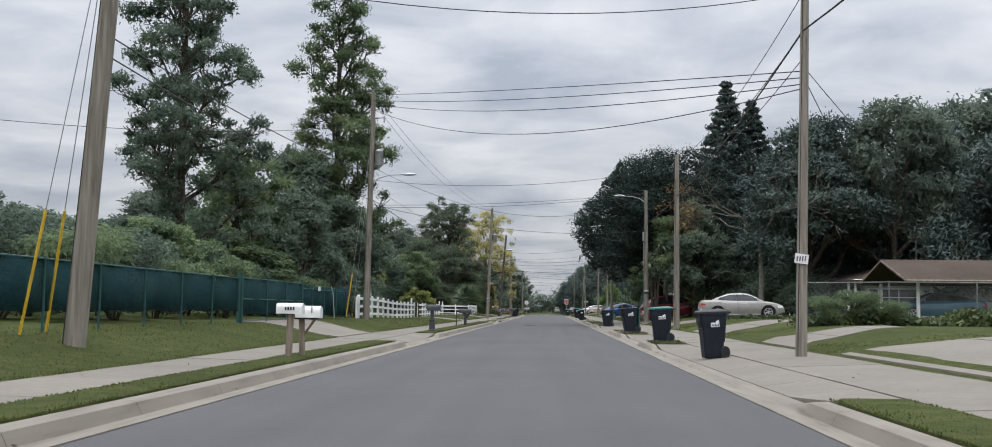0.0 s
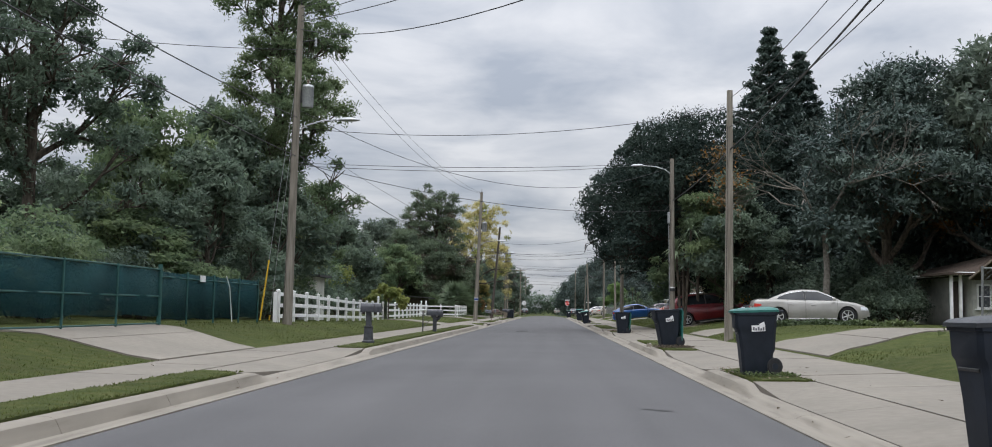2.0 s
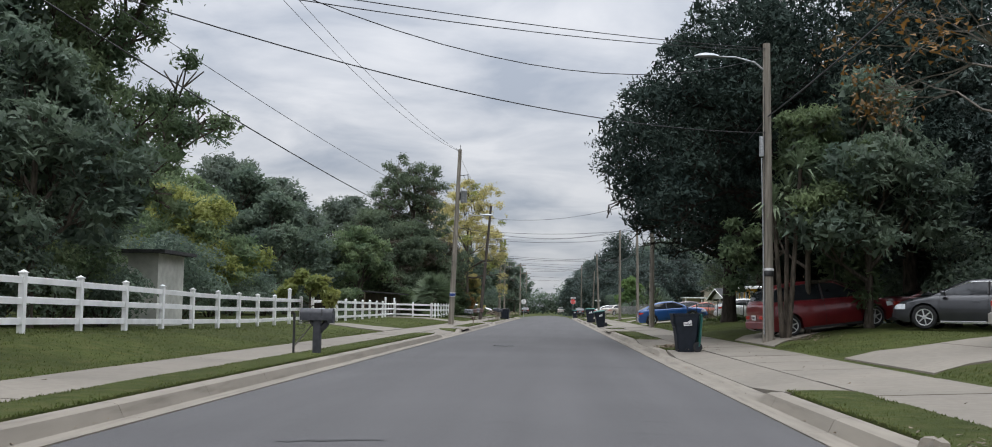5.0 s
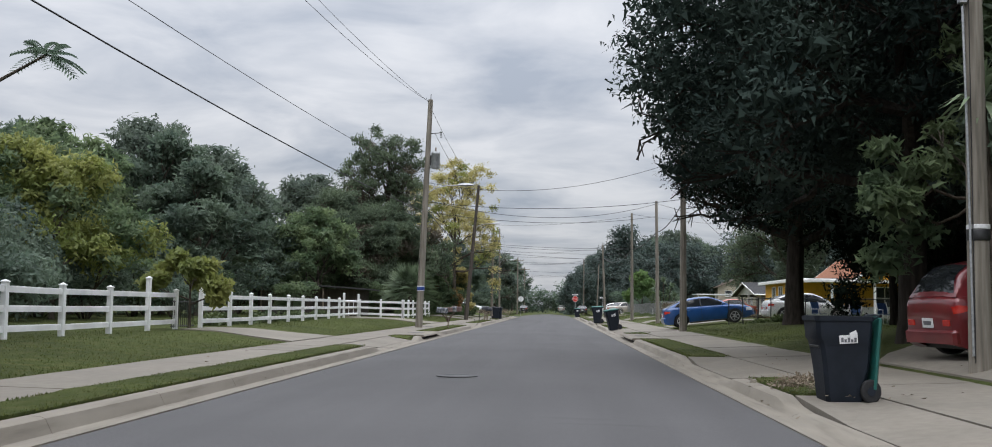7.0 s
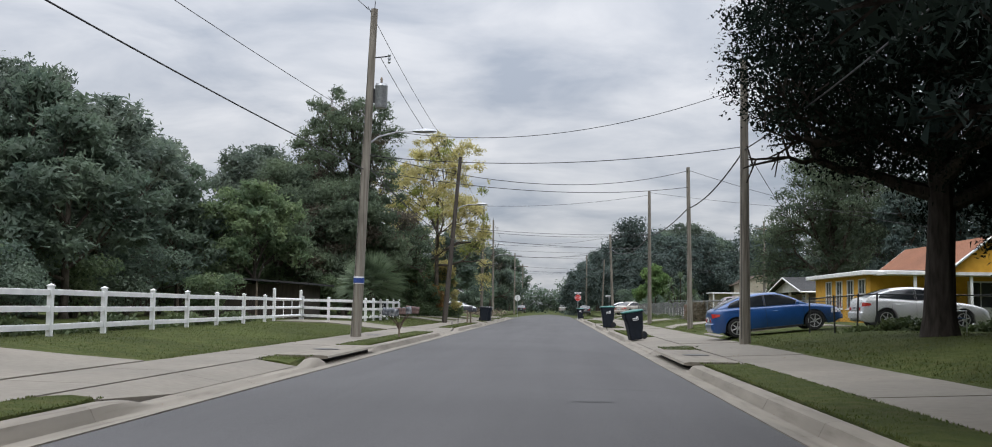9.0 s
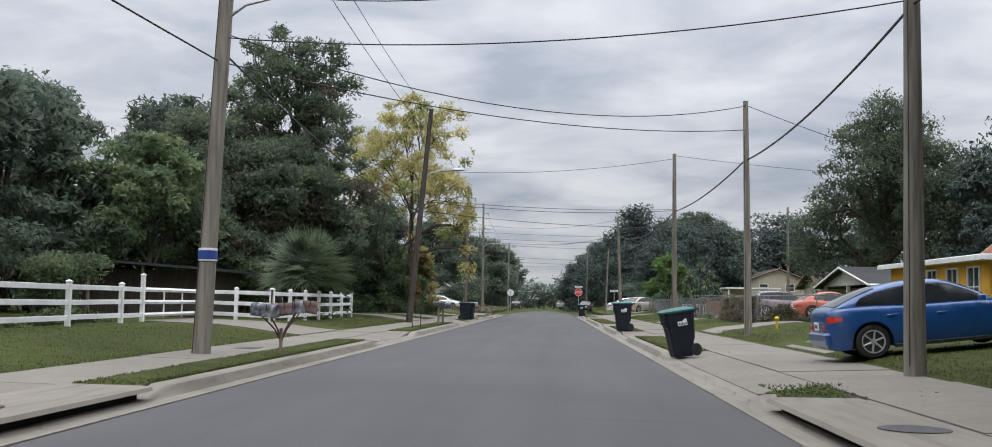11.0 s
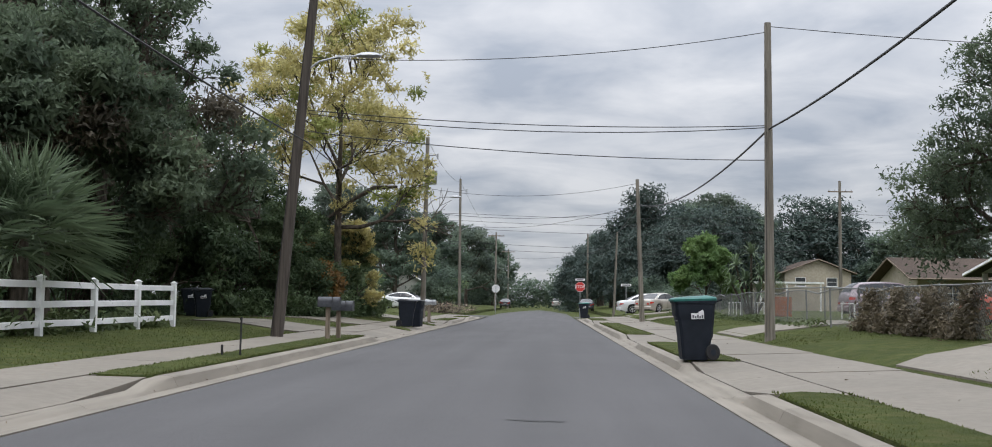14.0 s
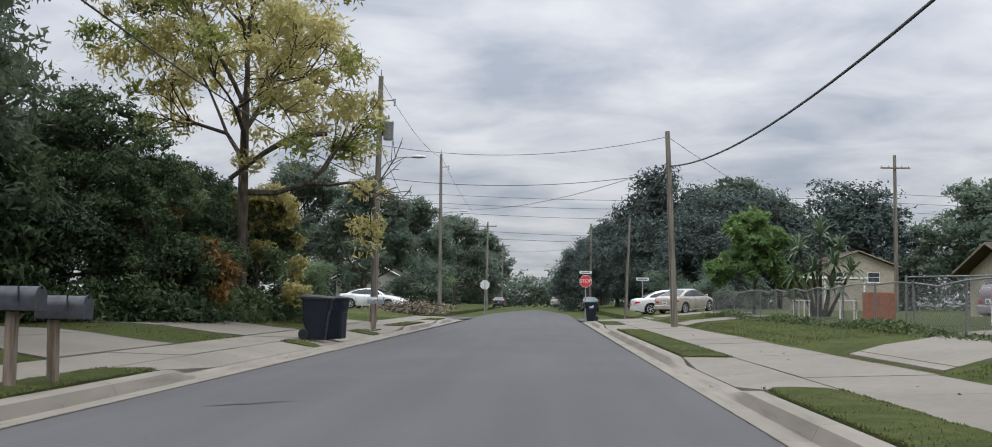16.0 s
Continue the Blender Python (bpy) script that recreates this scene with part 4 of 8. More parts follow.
def feather_leaf_tree(x, y, label, seed):
    """A thin bare stem that ends in tufts of long drooping feathered leaves."""
    rr = random.Random(seed)
    root = thing("feather_leaf_tree", (x, y, land(x, y) - 0.02), label, "tree")
    part("trunk", Build().tube([(0, 0, -0.2), (0.3, 0, 3.5), (0.9, 0, 6.6), (2.6, 0, 8.2), (4.6, 0, 9.3)], [0.16, 0.13, 0.1, 0.07, 0.04], 8), BARK, root, "", True)
    part("limb", Build().tube([(0.9, 0, 6.6), (0.8, 0.3, 8.2), (1.2, 0.2, 9.6)], [0.08, 0.06, 0.035], 6), BARK, root, "", True)
    for hx, hz, count, size in ((4.6, 9.3, 15, 1.25), (1.2, 9.6, 12, 1.2)):
        for k in range(count):
            az, el = 2.4 * k + rr.uniform(-0.2, 0.2), radians(rr.uniform(-5, 65))
            d = Vector((math.cos(az) * math.cos(el), math.sin(az) * math.cos(el), math.sin(el)))
            u = d.cross(Vector((0, 0, 1))).normalized()
            o, L = Vector((hx, 0, hz)), size * rr.uniform(0.8, 1.15)
            f = Build()
            line = [o + d * L * t - Vector((0, 0, 0.5 * L * t * t)) for t in (0, 0.25, 0.5, 0.75, 1.0)]
            f.tube(line, [0.016, 0.013, 0.01, 0.007, 0.004], 4, False)
            for j in range(9):
                t = 0.22 + 0.78 * j / 8
                q = o + d * L * t - Vector((0, 0, 0.5 * L * t * t))
                for s in (-1, 1):
                    ll = L * (0.3 - 0.14 * abs(t - 0.55))
                    e = q + (u * s + d * 0.45) * ll - Vector((0, 0, ll * 0.45))
                    m = q.lerp(e, 0.5) + Vector((0, 0, 0.02))
                    f.add([q, m + d * ll * 0.17, e, m - d * ll * 0.17], [(0, 1, 2), (0, 2, 3)])
            part("frond", f, LEAF_DARK, root)


feather_leaf_tree(-21.4, 95, "thin stemmed tree with drooping feathered leaf tufts", 7)
G2 = "yard trees along the street"
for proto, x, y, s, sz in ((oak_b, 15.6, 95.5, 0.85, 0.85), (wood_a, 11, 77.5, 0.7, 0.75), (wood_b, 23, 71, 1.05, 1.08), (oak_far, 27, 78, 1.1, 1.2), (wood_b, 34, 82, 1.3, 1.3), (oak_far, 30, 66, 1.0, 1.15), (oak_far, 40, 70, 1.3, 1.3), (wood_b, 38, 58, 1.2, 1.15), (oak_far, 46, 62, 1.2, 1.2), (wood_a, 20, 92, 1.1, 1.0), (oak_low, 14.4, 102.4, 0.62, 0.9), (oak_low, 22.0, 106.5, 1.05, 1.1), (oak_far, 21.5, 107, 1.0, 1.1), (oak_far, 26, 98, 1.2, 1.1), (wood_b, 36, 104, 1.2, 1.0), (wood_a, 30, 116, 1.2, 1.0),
                          (oak_far, 35, 168, 1.1, 1.15), (wood_a, 42, 172, 1.3, 1.2), (wood_b, 45, 150, 1.2, 1.1), (wood_a, 38, 140, 1.1, 1.0), (wood_b, 38, 205, 1.2, 1.0), (wood_a, 30, 268, 1.5, 1.2), (oak_far, 38, 262, 1.5, 1.2), (wood_b, 23, 262, 1.4, 1.2), (wood_a, 47, 250, 1.5, 1.2), (wood_c, 55, 215, 1.3, 1.1), (wood_a, 62, 200, 1.4, 1.1),
                          (oak_far, 14.5, 258, 1.2, 1.3), (oak_far, 7.2, 276, 0.8, 0.75), (oak_far, 19, 246, 1.0, 1.05), (oak_far, 11.5, 250, 0.7, 0.75), (oak_far, 16, 236, 0.8, 0.75), (oak_far, 10, 266, 0.85, 0.85), (oak_far, 24, 248, 1.0, 1.05), (wood_a, 19, 256, 1.3, 1.2), (wood_b, 11, 310, 1.2, 1.0), (oak_far, 10, 300, 1.1, 1.0)):
    put(proto, x, y, rt.uniform(0, 360), s, sz * rt.uniform(0.95, 1.05), G2)
for x, y, s in ((13, 232, 1.1), (15, 226, 1.1), (20, 240, 1.5),  (16, 88, 1.2), (20, 86, 1.5), (26, 90, 1.6), (24, 78, 1.2), (17.6, 69.0, 0.75), (17.0, 71.0, 0.9), (15.2, 77, 1.1), (18.5, 77, 1.2), (30, 78, 1.5), (24, 108, 1.5), (32, 60, 1.5), (20, 76, 1.2)):
    put(under, x, y, rt.uniform(0, 360), s, s, "shrubs of the yards")
settle(tree("bare_topped_tree", 56, 12.5, 3, 3.2, 2600, 0.15, LEAF_OAK, "thin leaved tree with open branches against the sky", 7, 0.2, leader=0.5), 33, 205)
settle(tree("yard_tree", 57, 17, 4, 5.5, 13000, 0.18, LEAF_OAK, "tall grey green tree behind the low house", 9, 0.35), 32, 86)


def fan_palm(x, y, trunk, r, fronds, seed, label):
    """A palm with stiff fan leaves: a stalk and a fan of narrow blades."""
    rr = random.Random(seed)
    root = thing("fan_palm", (x, y, land(x, y) - 0.02), label, "palm")
    part("trunk", Build().tube([(0, 0, -0.15), (0.03, 0, trunk * 0.5), (0, 0.02, trunk)], [0.2, 0.17, 0.15], 8), BARK, root, "", True)
    for k in range(fronds):
        az, el = k * 2.4 + rr.uniform(-0.2, 0.2), radians(-28 + 112 * (k / fronds) ** 0.9 + rr.uniform(-8, 8))
        d = Vector((math.cos(az) * math.cos(el), math.sin(az) * math.cos(el), math.sin(el)))
        o = Vector((0, 0, trunk))
        hub = o + d * r * rr.uniform(0.36, 0.5)
        f = Build().tube([o, o.lerp(hub, 0.6) + Vector((0, 0, 0.04)), hub], [0.02, 0.015, 0.01], 3, False)
        u = d.cross(Vector((0.02, 0.01, 1))).normalized()
        w = u.cross(d)
        n = 19
        for i in range(n):
            a = radians(-80 + 160 * i / (n - 1))
            ld = (d * math.cos(a) + u * math.sin(a) + w * 0.18 * rr.uniform(-1, 1)).normalized()
            ll = r * 0.58 * (0.72 + 0.28 * math.cos(a)) * rr.uniform(0.88, 1.1)
            m = hub + ld * ll * 0.45
            e = hub + ld * ll - Vector((0, 0, ll * rr.uniform(0.03, 0.2)))
            wv = w * r * 0.011 + ld.cross(w) * r * 0.008
            f.add([hub, m + wv, m - wv, e], [(0, 1, 2), (1, 3, 2)])
        part("frond", f, FROND, root)


fan_palm(-9.75, 139.2, 2.0, 2.3, 72, 5, "bushy grey green fan palm behind the white fence")


def strap_plant(x, y, heads, leaf_len, seed, label, name="dracaena", single=False):
    """Rosettes of long drooping strap leaves on bare stems."""
    rr = random.Random(seed)
    root = thing(name, (x, y, land(x, y) - 0.02), label, "palm")
    for hx, hy, hz in heads:
        stem = part("stem", Build().tube([(hx * 0.2, hy * 0.2, -0.1), (hx * 0.6, hy * 0.6, hz * 0.5), (hx, hy, hz)], [0.09, 0.07, 0.06], 6), BARK, root, "", True)
        f = Build()
        for k in range(46):
            if single:
                f = Build()
            az, el = k * 2.4, radians(rr.uniform(-30, 80))
            d = Vector((math.cos(az) * math.cos(el), math.sin(az) * math.cos(el), math.sin(el)))
            u = d.cross(Vector((0, 0, 1))).normalized() * leaf_len * 0.045
            L = leaf_len * rr.uniform(0.75, 1.1)
            p = [Vector((hx, hy, hz)), Vector((hx, hy, hz)) + d * L * 0.5 + Vector((0, 0, 0.02)), Vector((hx, hy, hz)) + d * L * 0.9 - Vector((0, 0, 0.22 * L))]
            f.add([p[0] - u * 0.5, p[0] + u * 0.5, p[1] + u, p[1] - u, p[2]], [(0, 1, 2, 3), (3, 2, 4)])
            if single:
                part("leaf", f, FROND, stem)
        if not single:
            tagged(part("rosette", f, FROND, root), kind="stuff")


strap_plant(13.4, 182.0, [(0, 0, 3.6), (0.9, 0.3, 3.0), (-0.9, 0, 2.9), (0.4, -0.8, 2.3), (-0.5, -0.7, 2.0), (1.2, -0.5, 2.0), (-1.2, -0.4, 1.8), (0.2, -1.2, 1.3)], 1.2, 3, "tall clump of dracaena with drooping strap leaves")
strap_plant(8.1, 76.4, [(0.1, 0, 4.6), (-0.4, -0.3, 4.2), (0.4, -0.5, 5.3)], 1.1, 4, "yucca with spiky rosettes beside the lamp pole", "yucca", True)
settle(tree("feathery_shrub", 62, 4.9, 0.6, 2.2, 5500, 0.14, LEAF_FRESH, "tall light green feathery shrub beside the fence", 8, 0.08, levels=3, category="shrub", low=35, high=85, long=3.0), 11.3, 186)


# far woods that close the view between the trunks
def far_woods(x0, y0, x1, y1, h, n, seed):
    rg = np.random.default_rng(seed)
    n = int(n * 1.7)
    k = n // 12
    t = rg.uniform(0, 1, k)
    hh = h * (0.62 + 0.38 * np.sin(t * 37 + seed) * np.sin(t * 11 + 1)) * rg.uniform(0.7, 1.05, k)
    c = np.stack([x0 + (x1 - x0) * t + rg.normal(0, 1.2, k), y0 + (y1 - y0) * t + rg.normal(0, 1.2, k), 0.3 + hh * rg.uniform(0, 1, k) ** 0.8], 1)
    q = np.repeat(c, 12, 0) + rg.normal(size=(k * 12, 3)) * np.array([0.6, 0.6, 0.4])
    ob = new("far_woods", leaf_mesh("far_woods", q, rg.uniform(0.22, 0.45, len(q)), LEAF_DARK, rg))
    tagged(ob, "dense dark woods closing the view behind the yards", "woods", "", "stuff")


for i, (a, b, c, d, hgt, num) in enumerate(((-52, 10, -48, 66, 6, 9000), (-48, 66, -46, 120, 9, 8000), (-46, 120, -36, 210, 10, 14000), (-30, 262, -10, 330, 11, 12000), (10, 330, 60, 262, 12, 14000), (60, 262, 72, 170, 12, 12000), (50, 170, 46, 110, 10, 9000), (46, 110, 60, 40, 11, 12000), (-12, 345, 12, 345, 9, 5000))):
    far_woods(a, b, c, d, hgt, num, 70 + i)


# ---- utility poles and wires ----
def utility_pole(x, y, base, top, lean, label, r=0.15, material=None, lamp=None, can=0.0, arm=0.0, insul=0.0, band=0.0, tag=0.0):
    """A tapered wooden pole; lamp: (attachment height, reach in x, lamp height); can: transformer height; arm: crossarm height."""
    root = thing("utility_pole", (x, y, base), label, "utility pole", "utility poles along the street")
    h = top - base
    b = Build()
    rings = [(0, -0.25), (0, 0)] + [(lean * t, h * t) for t in (0.15, 0.3, 0.5, 0.7, 0.85, 1.0)]
    b.tube([(dx, 0.01 * math.sin(dz), dz) for dx, dz in rings], [r * 1.12, r * 1.1] + [r * (1.08 - 0.38 * t) for t in (0.15, 0.3, 0.5, 0.7, 0.85, 1.0)], 12)
    part("pole", b, material or POLE, root, "", True)
    at = lambda z: lean * (z - base) / h

    if lamp:
        z0, reach, z1 = lamp
        s = math.copysign(1, reach)
        b = Build()
        x0 = at(z0)
        b.tube([(x0, 0, z0 - base), (x0 + 0.18 * reach, 0, z0 - base + 0.62 * (z1 - z0)), (x0 + 0.45 * reach, 0, z1 - base - 0.03), (x0 + 0.8 * reach, 0, z1 - base)], [0.035, 0.03, 0.028, 0.026], 7)
        a = part("lamp_arm", b, STEEL, root, "grey steel street lamp arm", True)
        b = Build()
        xs = [0.70, 0.78, 0.9, 1.0, 1.06]
        for i, (q, w, hh) in enumerate(zip(xs, (0.05, 0.13, 0.17, 0.14, 0.04), (0.04, 0.09, 0.11, 0.08, 0.03))):
            for j in range(10):
                an = 2 * math.pi * j / 10
                b.v.append((x0 + q * reach, w * math.cos(an), z1 - base + hh * math.sin(an) * (0.6 if math.sin(an) < 0 else 1)))
        for i in range(4):
            for j in range(10):
                b.f.append((i * 10 + j, i * 10 + (j + 1) % 10, i * 10 + 10 + (j + 1) % 10, i * 10 + 10 + j))
        b.f += [tuple(range(9, -1, -1)), tuple(40 + j for j in range(10))]
        part("lamp_head", b, STEEL, a, "grey cobra street lamp head", True)
    if can:
        z = can - base
        b = Build()
        b.lathe([(0.0, z - 0.45), (0.2, z - 0.43), (0.22, z - 0.36), (0.22, z + 0.32), (0.23, z + 0.34), (0.2, z + 0.42), (0.06, z + 0.46)], (at(can) + r + 0.24, 0, 0), "z", 14)
        c = part("transformer", b, STEEL, root, "grey transformer can", True)
        b = Build()
        b.lathe([(0.03, z + 0.44), (0.05, z + 0.5), (0.03, z + 0.54), (0.05, z + 0.58), (0.02, z + 0.66)], (at(can) + r + 0.24, 0, 0), "z", 8)
        part("bushing", b, WOOD, c, "", True)
        part("bracket", Build().box(at(can) + r + 0.02, 0, z - 0.25, 0.12, 0.06, 0.5), DARKSTEEL, root)
    if arm:
        z = arm - base
        part("crossarm", Build().box(at(arm), -r * 0.8 - 0.05, z, 2.3, 0.09, 0.12, bevel=0.01), WOOD, root)
        for dx in (-1.05, -0.5, 0.5, 1.05):
            b = Build().lathe([(0.015, z + 0.12), (0.05, z + 0.16), (0.03, z + 0.19), (0.055, z + 0.22), (0.02, z + 0.28)], (at(arm) + dx, -r * 0.8 - 0.05, 0), "z", 8)
            part("insulator", b, STEEL, root, "", True)
    if insul:
        z = insul - base
        b = Build().tube([(at(insul), 0, z), (at(insul) + 0.6, 0, z + 0.06)], [0.025, 0.02], 6)
        part("standoff", b, DARKSTEEL, root, "", True)
        b = Build().lathe([(0.03, z - 0.2), (0.06, z - 0.15), (0.035, z - 0.1), (0.06, z - 0.02), (0.035, z + 0.04), (0.06, z + 0.1), (0.02, z + 0.16)], (at(insul) + 0.62, 0, 0), "z", 8)
        part("insulator", b, STEEL, root, "", True)
        b = Build().tube([(at(top) , 0, h - 0.05), (at(top) + 0.02, 0, h + 0.3)], [0.02, 0.015], 6)
        part("top_pin", b, DARKSTEEL, root, "", True)
    if band:
        z = band - base
        b = Build().lathe([(r * 1.06, z - 0.12), (r * 1.1, z - 0.115), (r * 1.1, z + 0.13), (r * 1.06, z + 0.135)], (at(band), 0, 0), "z", 14)
        part("banner_band", b, STICKER, root, "white band with a blue stripe", True)
        b = Build().lathe([(r * 1.08, z - 0.09), (r * 1.13, z - 0.085), (r * 1.13, z + 0.085), (r * 1.08, z + 0.09)], (at(band), 0, 0), "z", 14)
        part("stripe", b, mat("blue_stripe", two((0.02, 0.05, 0.22), (0.03, 0.07, 0.28)), 9, 3, 0.5, 0), root, "", True)
    if tag:
        z = tag - base
        part("tag", Build().box(at(tag) - r * 0.5, -r * 1.05, z - 0.11, 0.3, 0.03, 0.22, Matrix.Rotation(radians(8), 3, "Y")), STICKER, root, "white plate")
        for k in range(4):
            part("mark", Build().box(at(tag) - r * 0.5 - 0.09 + 0.06 * k, -r * 1.05 - 0.018, z - 0.06, 0.03, 0.004, 0.12, Matrix.Rotation(radians(8), 3, "Y")), GREYBAR, root)
    # climbing staples, ground wire
    b = Build().tube([(at(base + h * t) * 1.0 - r * (1.1 - 0.38 * t) * 0.72, -r * (1.1 - 0.38 * t) * 0.72, h * t) for t in (0, 0.3, 0.6, 0.85)], 0.008, 5)
    part("ground_wire", b, WIRE, root)
    return root


W = "weathered grey wooden utility pole beside the sidewalk"
utility_pole(6.42, 24.8, 0.2, 10.4, 0.22, W + " with a white plate", 0.12, tag=2.42)
utility_pole(7.2, 55.6, 0.42, 9.25, 0.05, W, 0.15)
lamp_pole = utility_pole(7.45, 75.7, 0.5, 9.6, -0.02, "grey wooden pole with a street lamp and a switch box", 0.16, lamp=(8.7, -2.1, 9.2))
part("switch_box", Build().box(-0.2, -0.08, 5.55, 0.13, 0.13, 0.62, bevel=0.02), STEEL, lamp_pole, "grey switch box")
part("conduit", Build().tube([(-0.2, -0.08, 5.5), (-0.17, -0.1, 3.2), (-0.15, -0.12, 0.1)], 0.02, 6), STEEL, lamp_pole, "", True)
part("band", Build().lathe([(0.166, 1.86), (0.172, 1.87), (0.172, 2.02), (0.166, 2.03)], (0, 0, 0), "z", 14), BLACKPAINT, lamp_pole, "", True)
part("band", Build().lathe([(0.165, 2.035), (0.171, 2.04), (0.171, 2.1), (0.165, 2.105)], (0, 0, 0), "z", 14), STICKER, lamp_pole, "", True)
utility_pole(6.98, 109.5, 0.4, 9.2, 0.0, "brown wooden pole beside the blue hatchback", 0.16)
utility_pole(7.5, 127.2, 0.4, 8.05, -0.1, W, 0.12)
utility_pole(7.3, 146.6, 0.42, 9.0, -0.05, W, 0.13)
utility_pole(6.65, 178.6, 0.3, 8.3, -0.32, "pale brown wooden utility pole beside the sidewalk", 0.14)
utility_pole(7.03, 211.0, 0.3, 7.4, 0.25, "thin leaning wooden pole at the corner", 0.11)
utility_pole(28.8, 220, 0.7, 13.1, -0.05, "tall utility pole with crossarms behind the houses", 0.17, arm=12.0)
utility_pole(-8.2, 20.0, 0.3, 11.0, 0.68, "thick leaning wooden utility pole on the lawn", 0.2)
utility_pole(-8.95, 56.8, 0.62, 12.7, 0.18, "weathered wooden utility pole with transformer can and street lamp", 0.165, lamp=(7.75, 2.3, 8.3), can=9.2, insul=11.3)
utility_pole(-5.76, 112.7, 0.14, 11.7, 0.4, "weathered wooden utility pole with transformer can and street lamp", 0.17, lamp=(6.85, 2.3, 7.35), can=8.6, insul=9.95, band=2.12)
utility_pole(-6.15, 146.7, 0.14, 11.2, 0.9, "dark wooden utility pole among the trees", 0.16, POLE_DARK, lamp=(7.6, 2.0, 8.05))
utility_pole(-5.95, 179.8, 0.12, 10.8, 0.1, "weathered wooden utility pole with transformer can and street lamp", 0.15, lamp=(6.6, 1.95, 7.3), can=8.45, insul=9.7)
utility_pole(-7.1, 220, 0.2, 12.9, -0.1, W + " with street lamp", 0.15, lamp=(7.8, 2.1, 8.3), insul=11.8)
utility_pole(-6.0, 268, 0.2, 10.9, 0.0, "distant wooden utility pole", 0.15, arm=10.3)
utility_pole(-5.8, 310, 0.2, 10.6, 0.0, "distant wooden utility pole", 0.15, arm=10.0)
utility_pole(6.6, 262, 0.2, 10.4, 0.0, "distant wooden utility pole", 0.15)


def cable(a, b, sag, r=0.014, label="black overhead cable between poles", n=18):
    m = Build()
    a, b = Vector(a), Vector(b)
    m.tube([a.lerp(b, i / n) - Vector((0, 0, sag * 4 * (i / n) * (1 - i / n))) for i in range(n + 1)], r, 5)
    ob = part("overhead_cable", m, WIRE, None, "", True)
    return tagged(ob, label, "cable", "overhead cables")


P = {"R0": (6.55, 24.8), "R1": (7.25, 55.6), "R2": (7.45, 75.7), "R3": (6.98, 109.5), "R4": (7.45, 127.2), "R5": (7.27, 146.6), "R6": (6.45, 178.6),
     "L0": (-7.8, 20.0), "L1": (-8.8, 56.8), "L2": (-5.6, 112.7), "L3": (-5.45, 146.7), "L4": (-5.88, 179.8), "L5": (-7.15, 220), "F1": (-6, 268), "F2": (-5.8, 310), "X": (6.9, 262)}


def span(p, zp, q, zq, sag, r=0.014, dx=0.0):
    cable((P[p][0] + dx, P[p][1], zp), (P[q][0] + dx, P[q][1], zq), sag, r)


# along the right side
cable((6.9, -12, 7.2), (P["R0"][0], 24.8, 7.7), 0.6, 0.022, "thick black overhead cable along the street")
span("R0", 7.7, "R1", 7.1, 0.3, 0.024)
span("R0", 7.85, "R1", 8.3, 0.5, 0.011, 0.1)
span("R0", 7.0, "R1", 7.9, 0.5, 0.011, -0.05)
span("R0", 8.65, "R1", 9.0, 0.6, 0.011, 0.05)
span("R1", 7.1, "R2", 7.3, 0.15, 0.024)
span("R2", 7.3, "R3", 6.3, 0.5, 0.022)
span("R3", 6.3, "R4", 6.1, 0.3, 0.026)
span("R4", 6.15, "R5", 6.05, 0.25, 0.028)
span("R5", 6.05, "R6", 6.85, 0.75, 0.03)
span("R6", 6.85, "X", 8.0, 0.8, 0.026)
# along the left side
cable((-8.2, -10, 9.0), (P["L0"][0], 20.0, 9.6), 0.4, 0.014)
span("L0", 6.0, "L1", 6.9, 0.2, 0.016)
span("L0", 6.4, "L1", 8.4, 0.35, 0.016)
span("L1", 12.6, "L2", 11.7, 1.0, 0.009)
span("L1", 12.0, "L2", 11.6, 1.3, 0.009, 0.15)
span("L1", 7.0, "L2", 6.0, 0.5, 0.018)
span("L1", 7.7, "L2", 7.7, 0.5, 0.009)
span("L2", 11.8, "L3", 11.1, 0.4, 0.011)
span("L2", 9.95, "L3", 9.5, 0.4, 0.011, 0.5)
span("L2", 6.25, "L3", 5.6, 0.4, 0.022)
span("L3", 11.1, "L4", 10.7, 0.5, 0.011)
span("L3", 5.6, "L4", 6.2, 0.4, 0.018)
span("L4", 10.7, "L5", 12.6, 0.6, 0.011)
span("L4", 6.2, "L5", 6.9, 0.8, 0.018)
span("L4", 8.0, "L5", 6.0, 1.3, 0.014)
span("L5", 12.6, "F1", 10.5, 0.9, 0.011)
span("F1", 10.4, "F2", 10.2, 0.9, 0.011)
